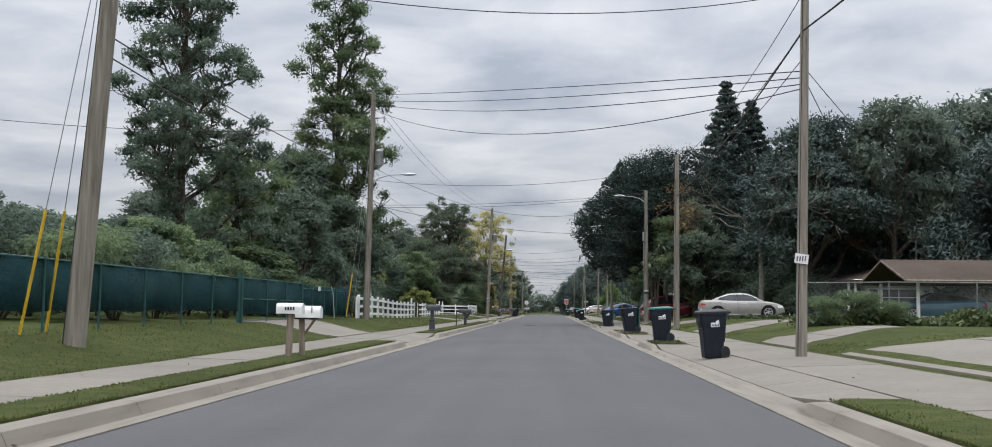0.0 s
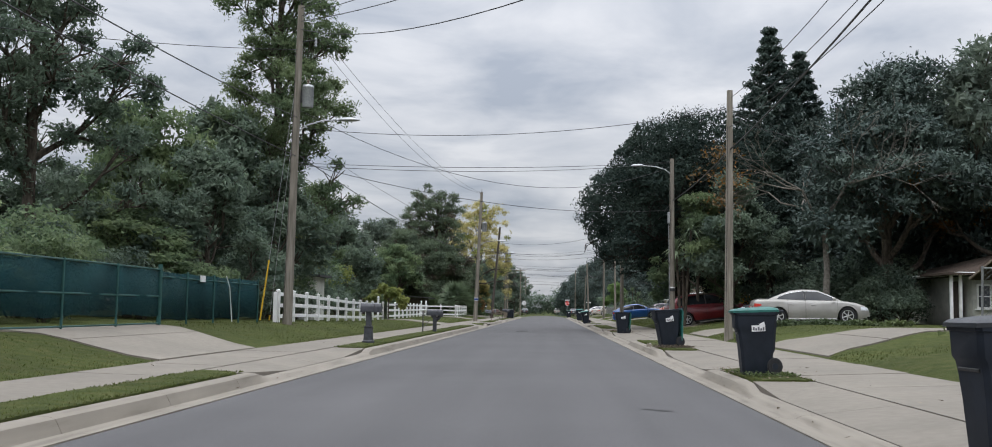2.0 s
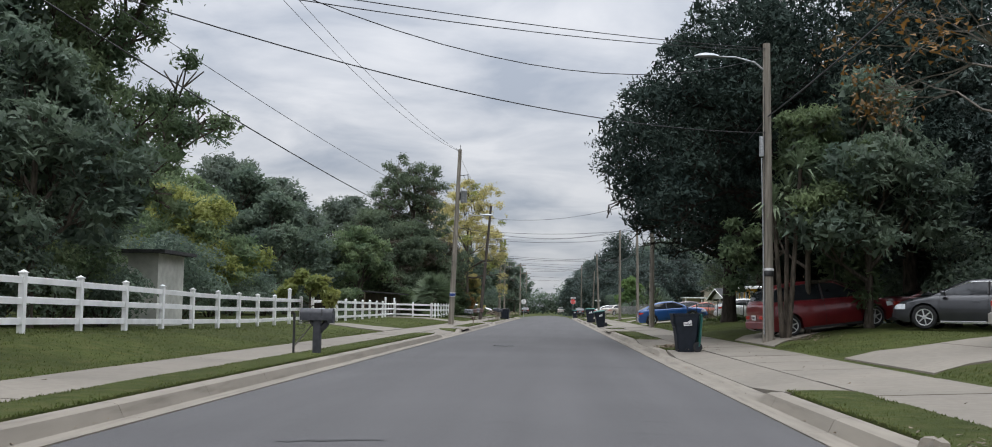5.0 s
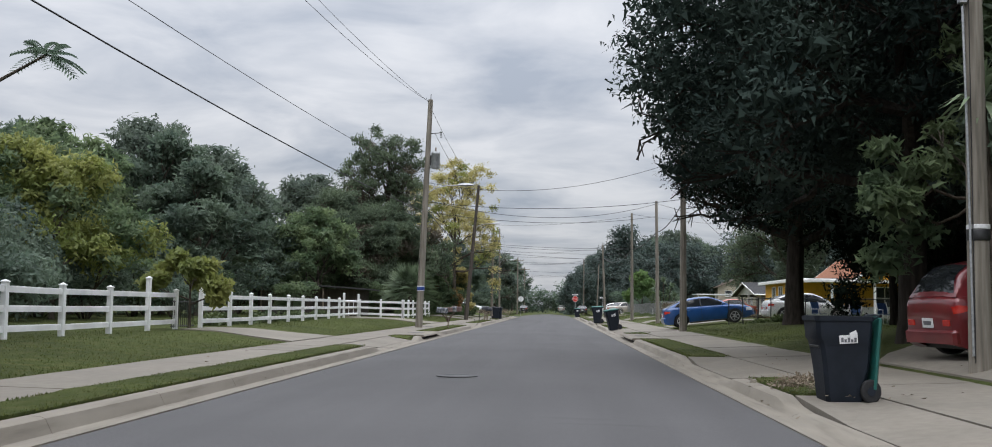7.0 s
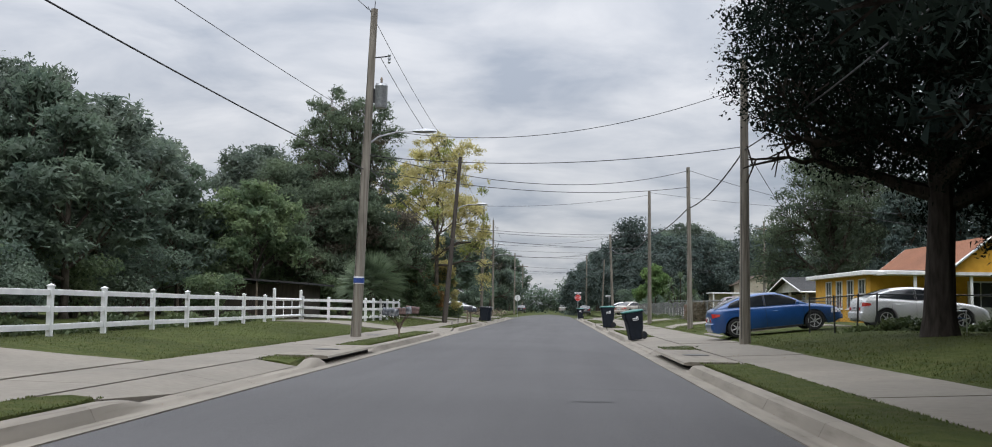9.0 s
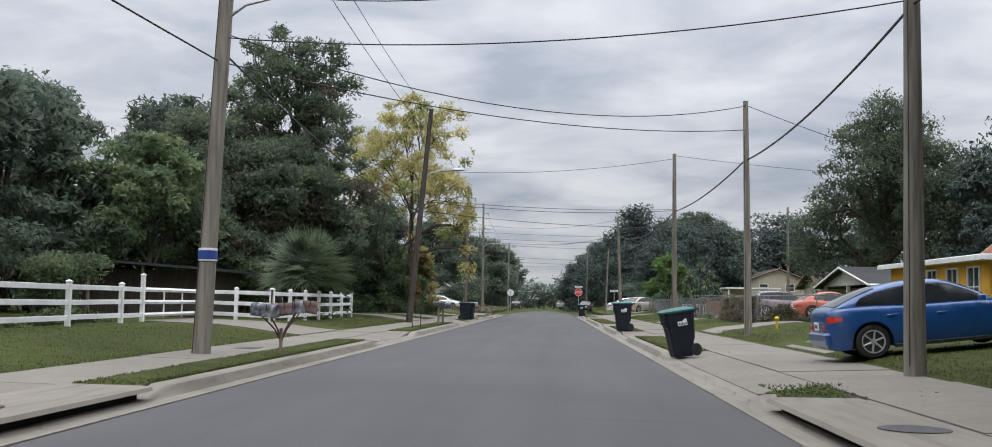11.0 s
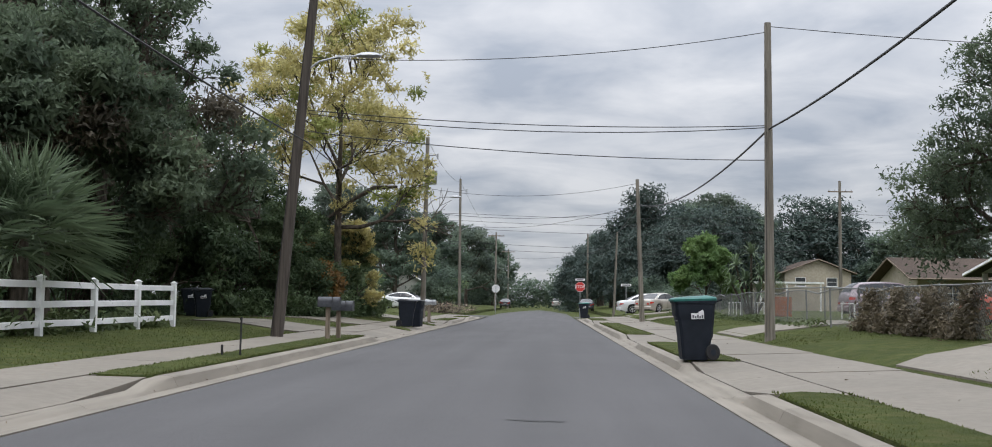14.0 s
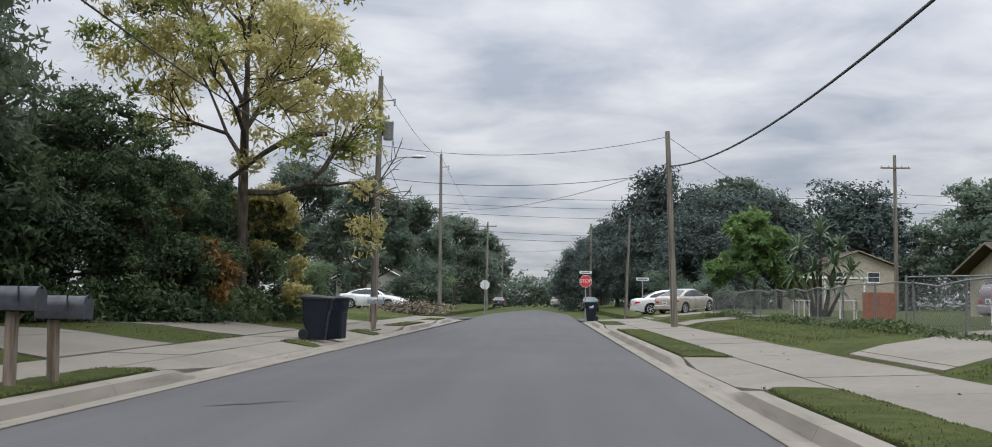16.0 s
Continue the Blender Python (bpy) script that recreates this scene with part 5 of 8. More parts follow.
# service drops across the street
for a, za, b, zb, s in (("L0", 8.1, "R0", 8.6, 0.85), ("L1", 12.6, "R0", 6.75, 0.1), ("L1", 12.3, "R0", 6.6, 0.25), ("L1", 12.1, "R0", 6.45, 0.5), ("L1", 11.8, "R0", 6.35, 1.2),
                        ("L1", 8.0, "R1", 8.6, 0.6), ("L1", 8.7, "R2", 9.2, 2.0), ("L1", 6.65, "R2", 9.45, 0.25), ("L1", 6.55, "R2", 9.4, 0.35), ("L1", 6.7, "R2", 6.8, 0.75),
                        ("L2", 7.5, "R3", 8.3, 0.9), ("L2", 6.5, "R3", 6.4, 0.4), ("L2", 6.6, "R4", 7.9, 0.9), ("L2", 6.0, "R4", 7.1, 0.5), ("L3", 8.0, "R5", 8.75, 0.35), ("L3", 6.4, "R5", 6.1, 0.3), ("L3", 6.5, "R5", 6.15, 0.2), ("L3", 5.9, "R5", 5.2, 0.2),
                        ("L4", 7.8, "R6", 8.1, 0.6), ("L4", 6.4, "R6", 6.6, 0.45), ("L5", 8.6, "R6", 6.9, 0.8), ("F1", 7.5, "X", 8.0, 0.6)):
    span(a, za, b, zb, s, 0.011 if zb > 8 else 0.013)
# drops to houses and yards; R4, R5 end where it fits the camera's view
for a, za, q, s in (("R0", 6.85, (24, 60, 5.2), 0.5), ("R0", 6.6, (25, 74, 4.8), 0.6), ("R1", 8.6, (25, 74, 4.6), 0.5), ("R1", 8.2, (36, 70, 5.6), 0.7), ("R3", 6.4, (18.5, 145, 4.0), 0.4), ("R4", 7.9, (24, 140, 6.2), 0.4), ("R5", 8.9, (38, 140, 7.4), 0.8), ("R6", 8.0, (27, 218, 5.2), 0.6), ("L1", 11.0, (-20, 30, 7.0), 0.6)):
    cable((P[a][0], P[a][1], za), q, s, 0.011, "thin service cable from pole into the yards")
# wires along the cross street
for z, s in ((9.6, 0.5), (8.9, 0.5), (8.2, 0.6), (6.9, 0.7), (6.3, 0.6)):
    cable((-60, 224, z + 0.3), (-7.1, 220, z), s, 0.016)
    cable((-7.1, 220, z), (28.8, 220, z + 0.4), s, 0.016)
    cable((28.8, 220, z + 0.4), (80, 222, z + 0.6), s, 0.016)


def guy(name, foot, top, guard, label):
    root = thing(name, foot, label, "guy wire")
    f, t = Vector((0, 0, 0)), Vector(top) - Vector(foot)
    part("wire", Build().tube([f, t], 0.01, 5), STEEL, root)
    d = t.normalized()
    part("guard", Build().tube([d * 0.1, d * guard], [0.03, 0.03], 8), YELLOW, root, "yellow plastic guard", True)
    part("anchor", Build().tube([f - d * 0.2, d * 0.35], 0.022, 6), DARKSTEEL, root)


guy("guy_wire", (-9.6, 20.6, 0.35), (-7.9, 20.1, 8.8), 2.75, "guy wire with a yellow guard beside the pole")
guy("guy_wire", (-10.1, 22.8, 0.35), (-7.8, 20.2, 9.8), 3.0, "guy wire with a yellow guard beside the pole")
guy("guy_wire", (-10.1, 57.2, 0.6), (-8.85, 56.9, 10.2), 2.4, "guy wire with a yellow guard beside the fence")
guy("guy_wire", (-9.85, 57.6, 0.6), (-8.85, 56.9, 9.0), 0.3, "guy wire beside the fence")


# ---- wheeled bins ----
def lid_build(green_open=False):
    b = Build()
    pts = [(-0.47, -0.33), (0.36, -0.33), (0.40, -0.2), (0.40, 0.2), (0.36, 0.33), (-0.47, 0.33), (-0.50, 0.2), (-0.50, -0.2)]
    for z, s in ((0.0, 1.0), (0.035, 1.0), (0.06, 0.9), (0.085, 0.55)):
        b.v += [(x * s, y * s, z - 0.03 * (x < -0.3)) for x, y in pts]
    for r in range(3):
        b.f += [(r * 8 + i, r * 8 + (i + 1) % 8, r * 8 + 8 + (i + 1) % 8, r * 8 + 8 + i) for i in range(8)]
    b.f += [tuple(range(7, -1, -1)), tuple(range(24, 32))]
    return b


def wheeled_bin(x, y, z, label, turn=0.0, tip=(0, 0), lid="dark", s=1.0, deep=0.91):
    """A two-wheeled refuse cart; its front looks along -x, its wheels stand at +x."""
    root = thing("wheeled_bin", (x, y, z), label, "trash bin", "bins along the kerbs", turn, tip)
    root.scale = (s * deep, s * 0.95, s * 1.05)
    b = Build()
    rows = [(0.0, -0.27, 0.22, 0.23), (0.04, -0.285, 0.24, 0.245), (0.34, -0.32, 0.28, 0.265), (0.40, -0.325, 0.31, 0.27), (0.62, -0.36, 0.325, 0.285), (0.72, -0.385, 0.33, 0.29), (0.76, -0.42, 0.335, 0.30), (0.96, -0.435, 0.345, 0.31), (0.965, -0.455, 0.36, 0.325), (1.02, -0.46, 0.365, 0.33)]
    for zz, xa, xb, hy in rows:
        c = 0.05
        for px, py in ((xa + c, -hy), (xb - c, -hy), (xb, -hy + c), (xb, hy - c), (xb - c, hy), (xa + c, hy), (xa, hy - c), (xa, -hy + c)):
            b.v.append((px, py, zz))
    for r in range(len(rows) - 1):
        b.f += [(r * 8 + i, r * 8 + (i + 1) % 8, r * 8 + 8 + (i + 1) % 8, r * 8 + 8 + i) for i in range(8)]
    b.f.append(tuple(range(7, -1, -1)))
    b.f.append(tuple((len(rows) - 1) * 8 + i for i in range(8)))
    part("body", b, BIN, root, "", True)
    # recessed grip bar in the front
    g = Build()
    g.tube([(-0.37, -0.2, 0.66), (-0.37, 0.2, 0.66)], 0.016, 6)
    part("lift_bar", g, DARKSTEEL, root)
    h = Build().tube([(0.36, -0.25, 0.99), (0.47, -0.25, 1.03), (0.48, 0, 1.035), (0.47, 0.25, 1.03), (0.36, 0.25, 0.99)], 0.017, 6)
    part("handle", h, BIN, root, "", True)
    if lid == "hanging":
        l = Build()
        src = lid_build()
        m = Matrix.Translation((0.44, 0, 0.98)) @ Matrix.Rotation(radians(98), 4, "Y") @ Matrix.Translation((0.46, 0, 0))
        l.add([m @ Vector(p) for p in src.v], src.f)
        part("lid", l, BIN_GREEN, root, "open green lid hanging behind", True)
        inner = Build().box(-0.045, 0, 1.006, 0.76, 0.6, 0.02)
        part("rim", inner, BIN_LID, root)
    else:
        l = Build()
        l.add([(p[0], p[1], p[2] + 1.022) for p in lid_build().v], lid_build().f)
        part("lid", l, BIN_GREEN if lid == "green" else BIN_LID, root, "green plastic lid" if lid == "green" else "", True)
    for sy in (-1, 1):
        w = Build().lathe([(0.06, -0.03), (0.125, -0.032), (0.14, -0.02), (0.14, 0.02), (0.125, 0.032), (0.06, 0.03)], (0, 0, 0), "y", 18)
        wo = part("wheel", w, RUBBER, root, "", True)
        wo.location = (0.30, sy * 0.285, 0.14)
        hb = Build().lathe([(0.02, -0.04), (0.055, -0.038), (0.055, 0.038), (0.02, 0.04)], (0, 0, 0), "y", 12)
        part("hub", hb, BIN, wo, "", True)
    st = Build()
    st.box(0.0, -0.306, 0.70, 0.25, 0.006, 0.10, Matrix.Rotation(radians(-3), 3, "Y"))
    st.box(0.075, -0.3115, 0.79, 0.10, 0.006, 0.055, Matrix.Rotation(radians(-25), 3, "Y"))
    so = part("sticker", st, STICKER, root, "white printed sticker")
    for k in range(5):
        part("print", Build().box(-0.09 + 0.045 * k, -0.3115, 0.715, 0.032, 0.004, 0.035 if k % 2 else 0.055), GREYBAR, so)
    return root


N = "dark navy plastic wheeled trash bin "
wheeled_bin(4.62, 26.0, 0.11, N + "standing on the concrete", 4, s=1.0, deep=0.8)
wheeled_bin(4.42, 35.75, 0.2, N + "with a green lid", -3, (0, 0), "green")
wheeled_bin(4.45, 49.7, 0.2, N + "with its lid hanging open", 8, (0, -4), "hanging", 1.04)
wheeled_bin(4.6, 72.8, 0.12, N + "with its green lid hanging open", 4, (0, 0), "hanging")
wheeled_bin(4.24, 117.6, 0.1, "tilted dark navy plastic wheeled trash bin with green lid", 10, (0, -7), "green")
wheeled_bin(4.2, 138.5, 0.18, N + "with a green lid", 2, (0, 0), "green", 1.08)
wheeled_bin(4.0, 196.5, 0.10, "dark plastic wheeled trash bin with green lid near stop sign", 0, (0, 0), "green")
wheeled_bin(-12.4, 159.6, land(-12.4, 159.6), "dark navy plastic trash bin kept at the thicket edge", 20)
wheeled_bin(-13.3, 160.9, land(-13.3, 160.9), "dark navy plastic trash bin kept at the thicket edge", 12)
wheeled_bin(-4.52, 161.6, 0.13, N + "standing beside another bin", 184)
wheeled_bin(-4.28, 162.9, 0.11, N + "standing beside another bin", 172, (0, 5))


# ---- white rail fence ----
def fence_x(y):
    pts = [(57.4, -9.5), (91.6, -10.85), (98, -10.75), (126.2, -12.2), (133.2, -12.5)]
    for (a, xa), (b, xb) in zip(pts, pts[1:]):
        if y <= b:
            return xa + (xb - xa) * (y - a) / (b - a)
    return pts[-1][1]


def fence_post(parent, x, y, h, w=0.13):
    b = Build().box(x, y, land(x, y) - 0.1, w, w, h + 0.1, bevel=0.008)
    b.box(x, y, land(x, y) + h, w + 0.03, w + 0.03, 0.02)
    b.add([(x - w / 2 - 0.01, y - w / 2 - 0.01, land(x, y) + h + 0.02), (x + w / 2 + 0.01, y - w / 2 - 0.01, land(x, y) + h + 0.02), (x + w / 2 + 0.01, y + w / 2 + 0.01, land(x, y) + h + 0.02), (x - w / 2 - 0.01, y + w / 2 + 0.01, land(x, y) + h + 0.02), (x, y, land(x, y) + h + 0.07)], [(0, 1, 4), (1, 2, 4), (2, 3, 4), (3, 0, 4)])
    part("post", b, VINYL, parent)


def rail_fence(ya, yb, label, step=2.8, tall=(), line=None, across=None, posts=None):
    """A rail fence from ya to yb; line gives its x at each y, or across its y at each x."""
    root = tagged(new("vinyl_fence"), label, "fence", "white rail fences")
    n = max(1, round((yb - ya) / step))
    us = posts or [ya + (yb - ya) * i / n for i in range(n + 1)]
    run = [(u, across(u)) if across else ((line or fence_x)(u), u) for u in us]
    rf = random.Random(int(ya))
    for i, (x, y) in enumerate(run):
        fence_post(root, x, y, 1.52 if i in tall else 1.2)
    for a, b in zip(run, run[1:]):
        for h in (0.23, 0.65, 1.06):
            j = rf.uniform(-0.012, 0.012)
            p, q = Vector((*a, land(*a) + h + j)), Vector((*b, land(*b) + h + rf.uniform(-0.012, 0.012)))
            d = (q - p).normalized() * 0.06
            p, q = p + d, q - d
            w = Vector((d.y, -d.x, 0)).normalized()
            m = Build()
            for r in (p, q):
                m.v += [r + w * k + Vector((0, 0, v)) for k, v in ((-0.02, -0.068), (0.02, -0.068), (0.02, 0.062), (0.012, 0.07), (-0.012, 0.07), (-0.02, 0.062))]
            m.f += [(i, (i + 1) % 6, 6 + (i + 1) % 6, 6 + i) for i in range(6)] + [tuple(range(6)), tuple(range(6, 12))]
            part("rail", m, VINYL, root)
    return root


rail_fence(57.6, 92.1, "white vinyl three rail fence on the raised lawn", tall=(11, ), posts=[57.6, 60.5, 63.4, 66.3, 69.2, 72.1, 75.0, 77.9, 80.7, 83.6, 86.6, 89.6, 92.1])
rail_fence(94.4, 126.2, "white vinyl three rail fence along the lawn", tall=(0, 9), posts=[94.4, 97.5, 100.7, 104.2, 108.3, 112.0, 115.9, 120.2, 124.3, 126.3])
rail_fence(132.9, 133.2, "white vinyl gate post of the fence", 0.5, tall=(0, ))
rail_fence(130.7, 147.2, "white vinyl three rail fence ending at the thicket", 2.75, line=lambda y: -9.05 - 0.2 * (y - 130.7) / 16.5)
rail_fence(-12.45, -9.1, "white vinyl fence run between the gate and the lawn", 1.7, across=lambda x: 133.2 + (x + 12.45) * (130.7 - 133.2) / 3.35)
# paired end boards where the fence begins
w = tagged(new("fence_end_panel"), "white vinyl end board of the fence", "fence")
part("board", Build().box(-9.5, 57.18, land(-9.5, 57) - 0.05, 0.16, 0.16, 1.2, bevel=0.01), VINYL, w)

gate = tagged(new("iron_gate"), "low black iron gate between white posts", "gate")
for k in range(11):
    y = 91.8 + 0.19 * k
    part("bar", Build().box(fence_x(y), y, land(fence_x(y), y) + 0.05, 0.018, 0.018, 0.85), BLACKPAINT, gate)
for h in (0.1, 0.86):
    part("rail", Build().tube([(fence_x(91.7), 91.7, land(-10.6, 92) + h), (fence_x(93.8), 93.8, land(-10.6, 93) + h)], 0.018, 6), BLACKPAINT, gate)
gate = tagged(new("white_gate"), "white vinyl gate across the drive", "gate")
for h in (0.23, 0.65, 1.06):
    part("rail", Build().tube([(fence_x(126.35), 126.35, land(-12.2, 126) + h), (fence_x(132.8), 132.8, land(-12.5, 133) + h)], 0.07, 4), VINYL, gate)
for y in (126.5, 128.6, 130.7, 132.7):
    part("stile", Build().box(fence_x(y) - 0.03, y, land(-12.4, 130) + 0.12, 0.03, 0.08, 0.95), VINYL, gate)


# ---- green screened fence ----
def see_through(m, amount):
    n, l = m.node_tree.nodes, m.node_tree.links
    t = n.new("ShaderNodeBsdfTransparent")
    ms = n.new("ShaderNodeMixShader")
    ms.inputs[0].default_value = amount
    l.new(n["Principled BSDF"].outputs[0], ms.inputs[1]); l.new(t.outputs[0], ms.inputs[2])
    l.new(ms.outputs[0], n["Material Output"].inputs[0])


see_through(MESH_GREEN, 0.36)
GREENPOST = mat("green_post_paint", two((0.008, 0.05, 0.045), (0.015, 0.075, 0.065)), 8, 4, 0.5, 0.1, 60)


def screen_fence(points, label, h=1.85, rails=(1.83, ), skirt=0.3, thick=(), screen=True):
    root = tagged(new("screened_fence"), label, "fence", "screened fences")
    for i, (x, y) in enumerate(points):
        r = 0.06 if i in thick else 0.03
        part("post", Build().tube([(x, y, land(x, y) - 0.1), (x, y, land(x, y) + h + (0.14 if i in thick else 0.03))], r, 8), GREENPOST, root, "", True)
    for (xa, ya), (xb, yb) in zip(points, points[1:]):
        for q in rails:
            part("rail", Build().tube([(xa, ya, land(xa, ya) + q), (xb, yb, land(xb, yb) + q)], 0.022, 6), GREENPOST, root, "", True)
        if screen:
            m = Build()
            n = 8
            for i in range(n + 1):
                t = i / n
                x, y = xa + (xb - xa) * t, ya + (yb - ya) * t
                wv = 0.02 * math.sin(9 * t + xa)
                for q in (skirt + 0.03 * math.sin(6 * t), h * 0.5, h - 0.02 - 0.02 * math.sin(3.14 * t)):
                    m.v.append((x + wv, y, land(x, y) + q))
            for i in range(n):
                for j in range(2):
                    k = i * 3 + j
                    m.f.append((k, k + 1, k + 4, k + 3))
            ob = part("screen", m, MESH_GREEN, root, "dark green windscreen mesh", True)
            so = ob.modifiers.new("thickness", "SOLIDIFY")
            so.thickness = 0.004
    return root


screen_fence([(-9.9, 8 + 2.85 * i) for i in range(11)], "green windscreen mesh fence along the raised lawn", 1.55, (1.53, ), skirt=0.42, thick=(10, ))
screen_fence([(-9.85, 36.7), (-9.8, 39.9), (-9.85, 43.0), (-9.95, 46.2)], "green screened double gate across the driveway", 1.57, (1.56, 0.82, 0.08), 0.3, (0, 3))
screen_fence([(-10.0, 46.4), (-10.1, 48.9), (-10.1, 51.5), (-10.05, 54.2), (-9.95, 56.3)], "green windscreen mesh fence beside the white fence", 1.55, (1.38, ), 0.16)
b = Build().box(-10.05, 50.2, land(-10, 50) + 1.32, 0.06, 0.36, 0.2)
tagged(part("fence_sign", b, STICKER), "small white sign hung on the green fence", "sign")
b = Build().tube([(-9.8, 52.6, land(-10, 52) + 0.05), (-9.82, 52.3, land(-10, 52) + 1.2), (-9.85, 52.0, land(-10, 52) + 1.55)], 0.02, 6)
tagged(part("white_hose", b, STICKER, None, "", True), "white hose hanging down the green fence", "hose")


# ---- chain link fences ----
DULLSTEEL = mat("dull_steel", two((0.13, 0.135, 0.13), (0.21, 0.215, 0.21)), 18, 5, 0.6, 0.1, 60, metal=0.3)


def chain_link(points, h, label, material=STEEL, step=0.11, sagged=False):
    root = tagged(new("chain_link_fence"), label, "fence", "chain link fences")
    rc = random.Random(len(points) + int(points[0][1]))
    for x, y in points:
        dx = rc.uniform(-0.05, 0.05)
        part("post", Build().tube([(x, y, land(x, y) - 0.1), (x + dx, y, land(x, y) + h + 0.05)], 0.028, 7), material, root, "", True)
    net = Build()
    for (xa, ya), (xb, yb) in zip(points, points[1:]):
        a, b = Vector((xa, ya, land(xa, ya))), Vector((xb, yb, land(xb, yb)))
        dip = rc.uniform(-0.12, 0.06) if sagged else 0
        part("top_rail", Build().tube([a + Vector((0, 0, h)), a.lerp(b, 0.5) + Vector((0, 0, h + dip)), b + Vector((0, 0, h))], 0.02, 6), material, root, "", True)
        length = (b - a).length
        n = int(length / step)
        run = h / length
        for k in range(-int(h / step), n):
            for s in (0, 1):
                t0, t1 = k / n, k / n + run
                z0, z1 = 0.04, h
                if t0 < 0:
                    z0 += (0 - t0) / run * h; t0 = 0
                if t1 > 1:
                    z1 -= (t1 - 1) / run * h; t1 = 1
                if t1 <= t0:
                    continue
                if s:
                    t0, t1 = 1 - t0, 1 - t1
                p, q = a.lerp(b, t0) + Vector((0, 0, z0)), a.lerp(b, t1) + Vector((0, 0, z1))
                net.tube([p, q], 0.0028, 3, False)
    part("wire_net", net, material, root)
    return root


chain_link([(9.9, 138.4 + 3.0 * i) for i in range(18)], 1.15, "sagging old chain link fence along the lawn", DULLSTEEL, sagged=True)
chain_link([(9.9 + 2.4 * i, 138.4 - 0.3 * i) for i in range(4)], 1.15, "chain link fence beside the houses", DULLSTEEL)
chain_link([(9.9, 160), (12.3, 160.6), (14.8, 161)], 1.3, "chain link fence with taller posts", DULLSTEEL)
chain_link([(9.35, 111.2), (9.75, 109.6), (10.4, 109.5), (11.0, 109.5), (12.6, 109.6), (14.6, 109.7), (16.6, 109.8), (18.8, 109.9), (21, 110)], 1.12, "chain link fence in front of the white hatchback", DARKSTEEL)
chain_link([(10.3, 41.0), (13.4, 41.0), (16.6, 41.0), (19.8, 41.0), (23, 41)], 1.6, "chain link fence in front of the low house", DULLSTEEL)


# ---- mailboxes ----
def mailbox_shell(b, x, y, z, length, wid, hgt, along="x"):
    """A round-topped box, its length along one axis."""
    prof = [(-wid / 2, 0), (wid / 2, 0), (wid / 2, hgt * 0.55)]
    prof += [(wid / 2 * math.cos(a), hgt * 0.55 + hgt * 0.45 * math.sin(a)) for a in [math.pi * i / 8 for i in range(1, 8)]]
    prof += [(-wid / 2, hgt * 0.55)]
    n = len(prof)
    for d in (-length / 2, length / 2):
        for u, v in prof:
            b.v.append((x + d, y + u, z + v) if along == "x" else (x + u, y + d, z + v))
    k = len(b.v) - 2 * n
    b.f += [(k + i, k + (i + 1) % n, k + n + (i + 1) % n, k + n + i) for i in range(n)]
    b.f += [tuple(k + i for i in range(n - 1, -1, -1)), tuple(k + n + i for i in range(n))]
    return b


def box_on(parent, x, y, z, material, label="", size=(0.5, 0.22, 0.24), flag=True, bars=False):
    bx = part("box", mailbox_shell(Build(), x, y, z, *size), material, parent, label, True)
    part("door", mailbox_shell(Build(), x + size[0] / 2 + 0.012, y, z - 0.005, 0.02, size[1] + 0.015, size[2] + 0.01), material, bx, "", True)
    part("latch", Build().box(x + size[0] / 2 + 0.03, y, z + size[2] - 0.03, 0.025, 0.03, 0.03), DARKSTEEL, bx)
    if flag:
        part("flag", Build().box(x + size[0] * 0.2, y - size[1] / 2 - 0.01, z + 0.1, 0.02, 0.006, 0.17), DARKSTEEL, bx)
    if bars:
        for k in range(4):
            part("mark", Build().box(x - 0.06 + 0.055 * k, y - size[1] / 2 - 0.004, z + 0.07, 0.035, 0.006, 0.07), BLACKPAINT, bx)
    return bx


DULLBRACE = mat("weathered_brace", two((0.12, 0.115, 0.10), (0.2, 0.19, 0.17)), 14, 5, 0.8, 0.2, 60)
NAVYBOX = mat("dark_box_paint", two((0.02, 0.022, 0.028), (0.045, 0.047, 0.055)), 9, 5, 0.5, 0.15, 60)
RUSTBOX = mat("rusty_box_paint", [(0.3, (0.05, 0.02, 0.014)), (0.55, (0.10, 0.055, 0.045)), (0.75, (0.2, 0.14, 0.13))], 7, 6, 0.7, 0.3, 40)
BLUEBOX = mat("flaking_blue_paint", [(0.35, (0.03, 0.035, 0.045)), (0.5, (0.09, 0.10, 0.115)), (0.68, (0.3, 0.3, 0.3))], 8, 7, 0.7, 0.3, 40)

m = thing("mailbox_pair", (-4.6, 22.5, 0.17), "two white mailboxes on weathered wooden posts in the verge", "mailbox")
part("post", Build().box(-0.03, -0.35, -0.1, 0.12, 0.12, 1.0, Matrix.Rotation(radians(1.5), 3, "Y"), bevel=0.008), WOOD, m)
part("post", Build().box(0.10, 0.35, -0.1, 0.11, 0.11, 0.95, Matrix.Rotation(radians(-2), 3, "Y"), bevel=0.008), WOOD, m)
part("brace", Build().tube([(0.12, 0.35, 0.45), (0.36, 0.32, 0.78)], 0.03, 6), WOOD, m)
part("tray", Build().box(0.2, 0.3, 0.78, 0.5, 0.2, 0.035), DARKSTEEL, m)
box_on(m, -0.02, -0.35, 0.9, WHITE, "white mailbox with dark marks", (0.52, 0.26, 0.22), False, True)
box_on(m, 0.22, 0.3, 0.815, WHITE, "white mailbox", (0.52, 0.26, 0.25))

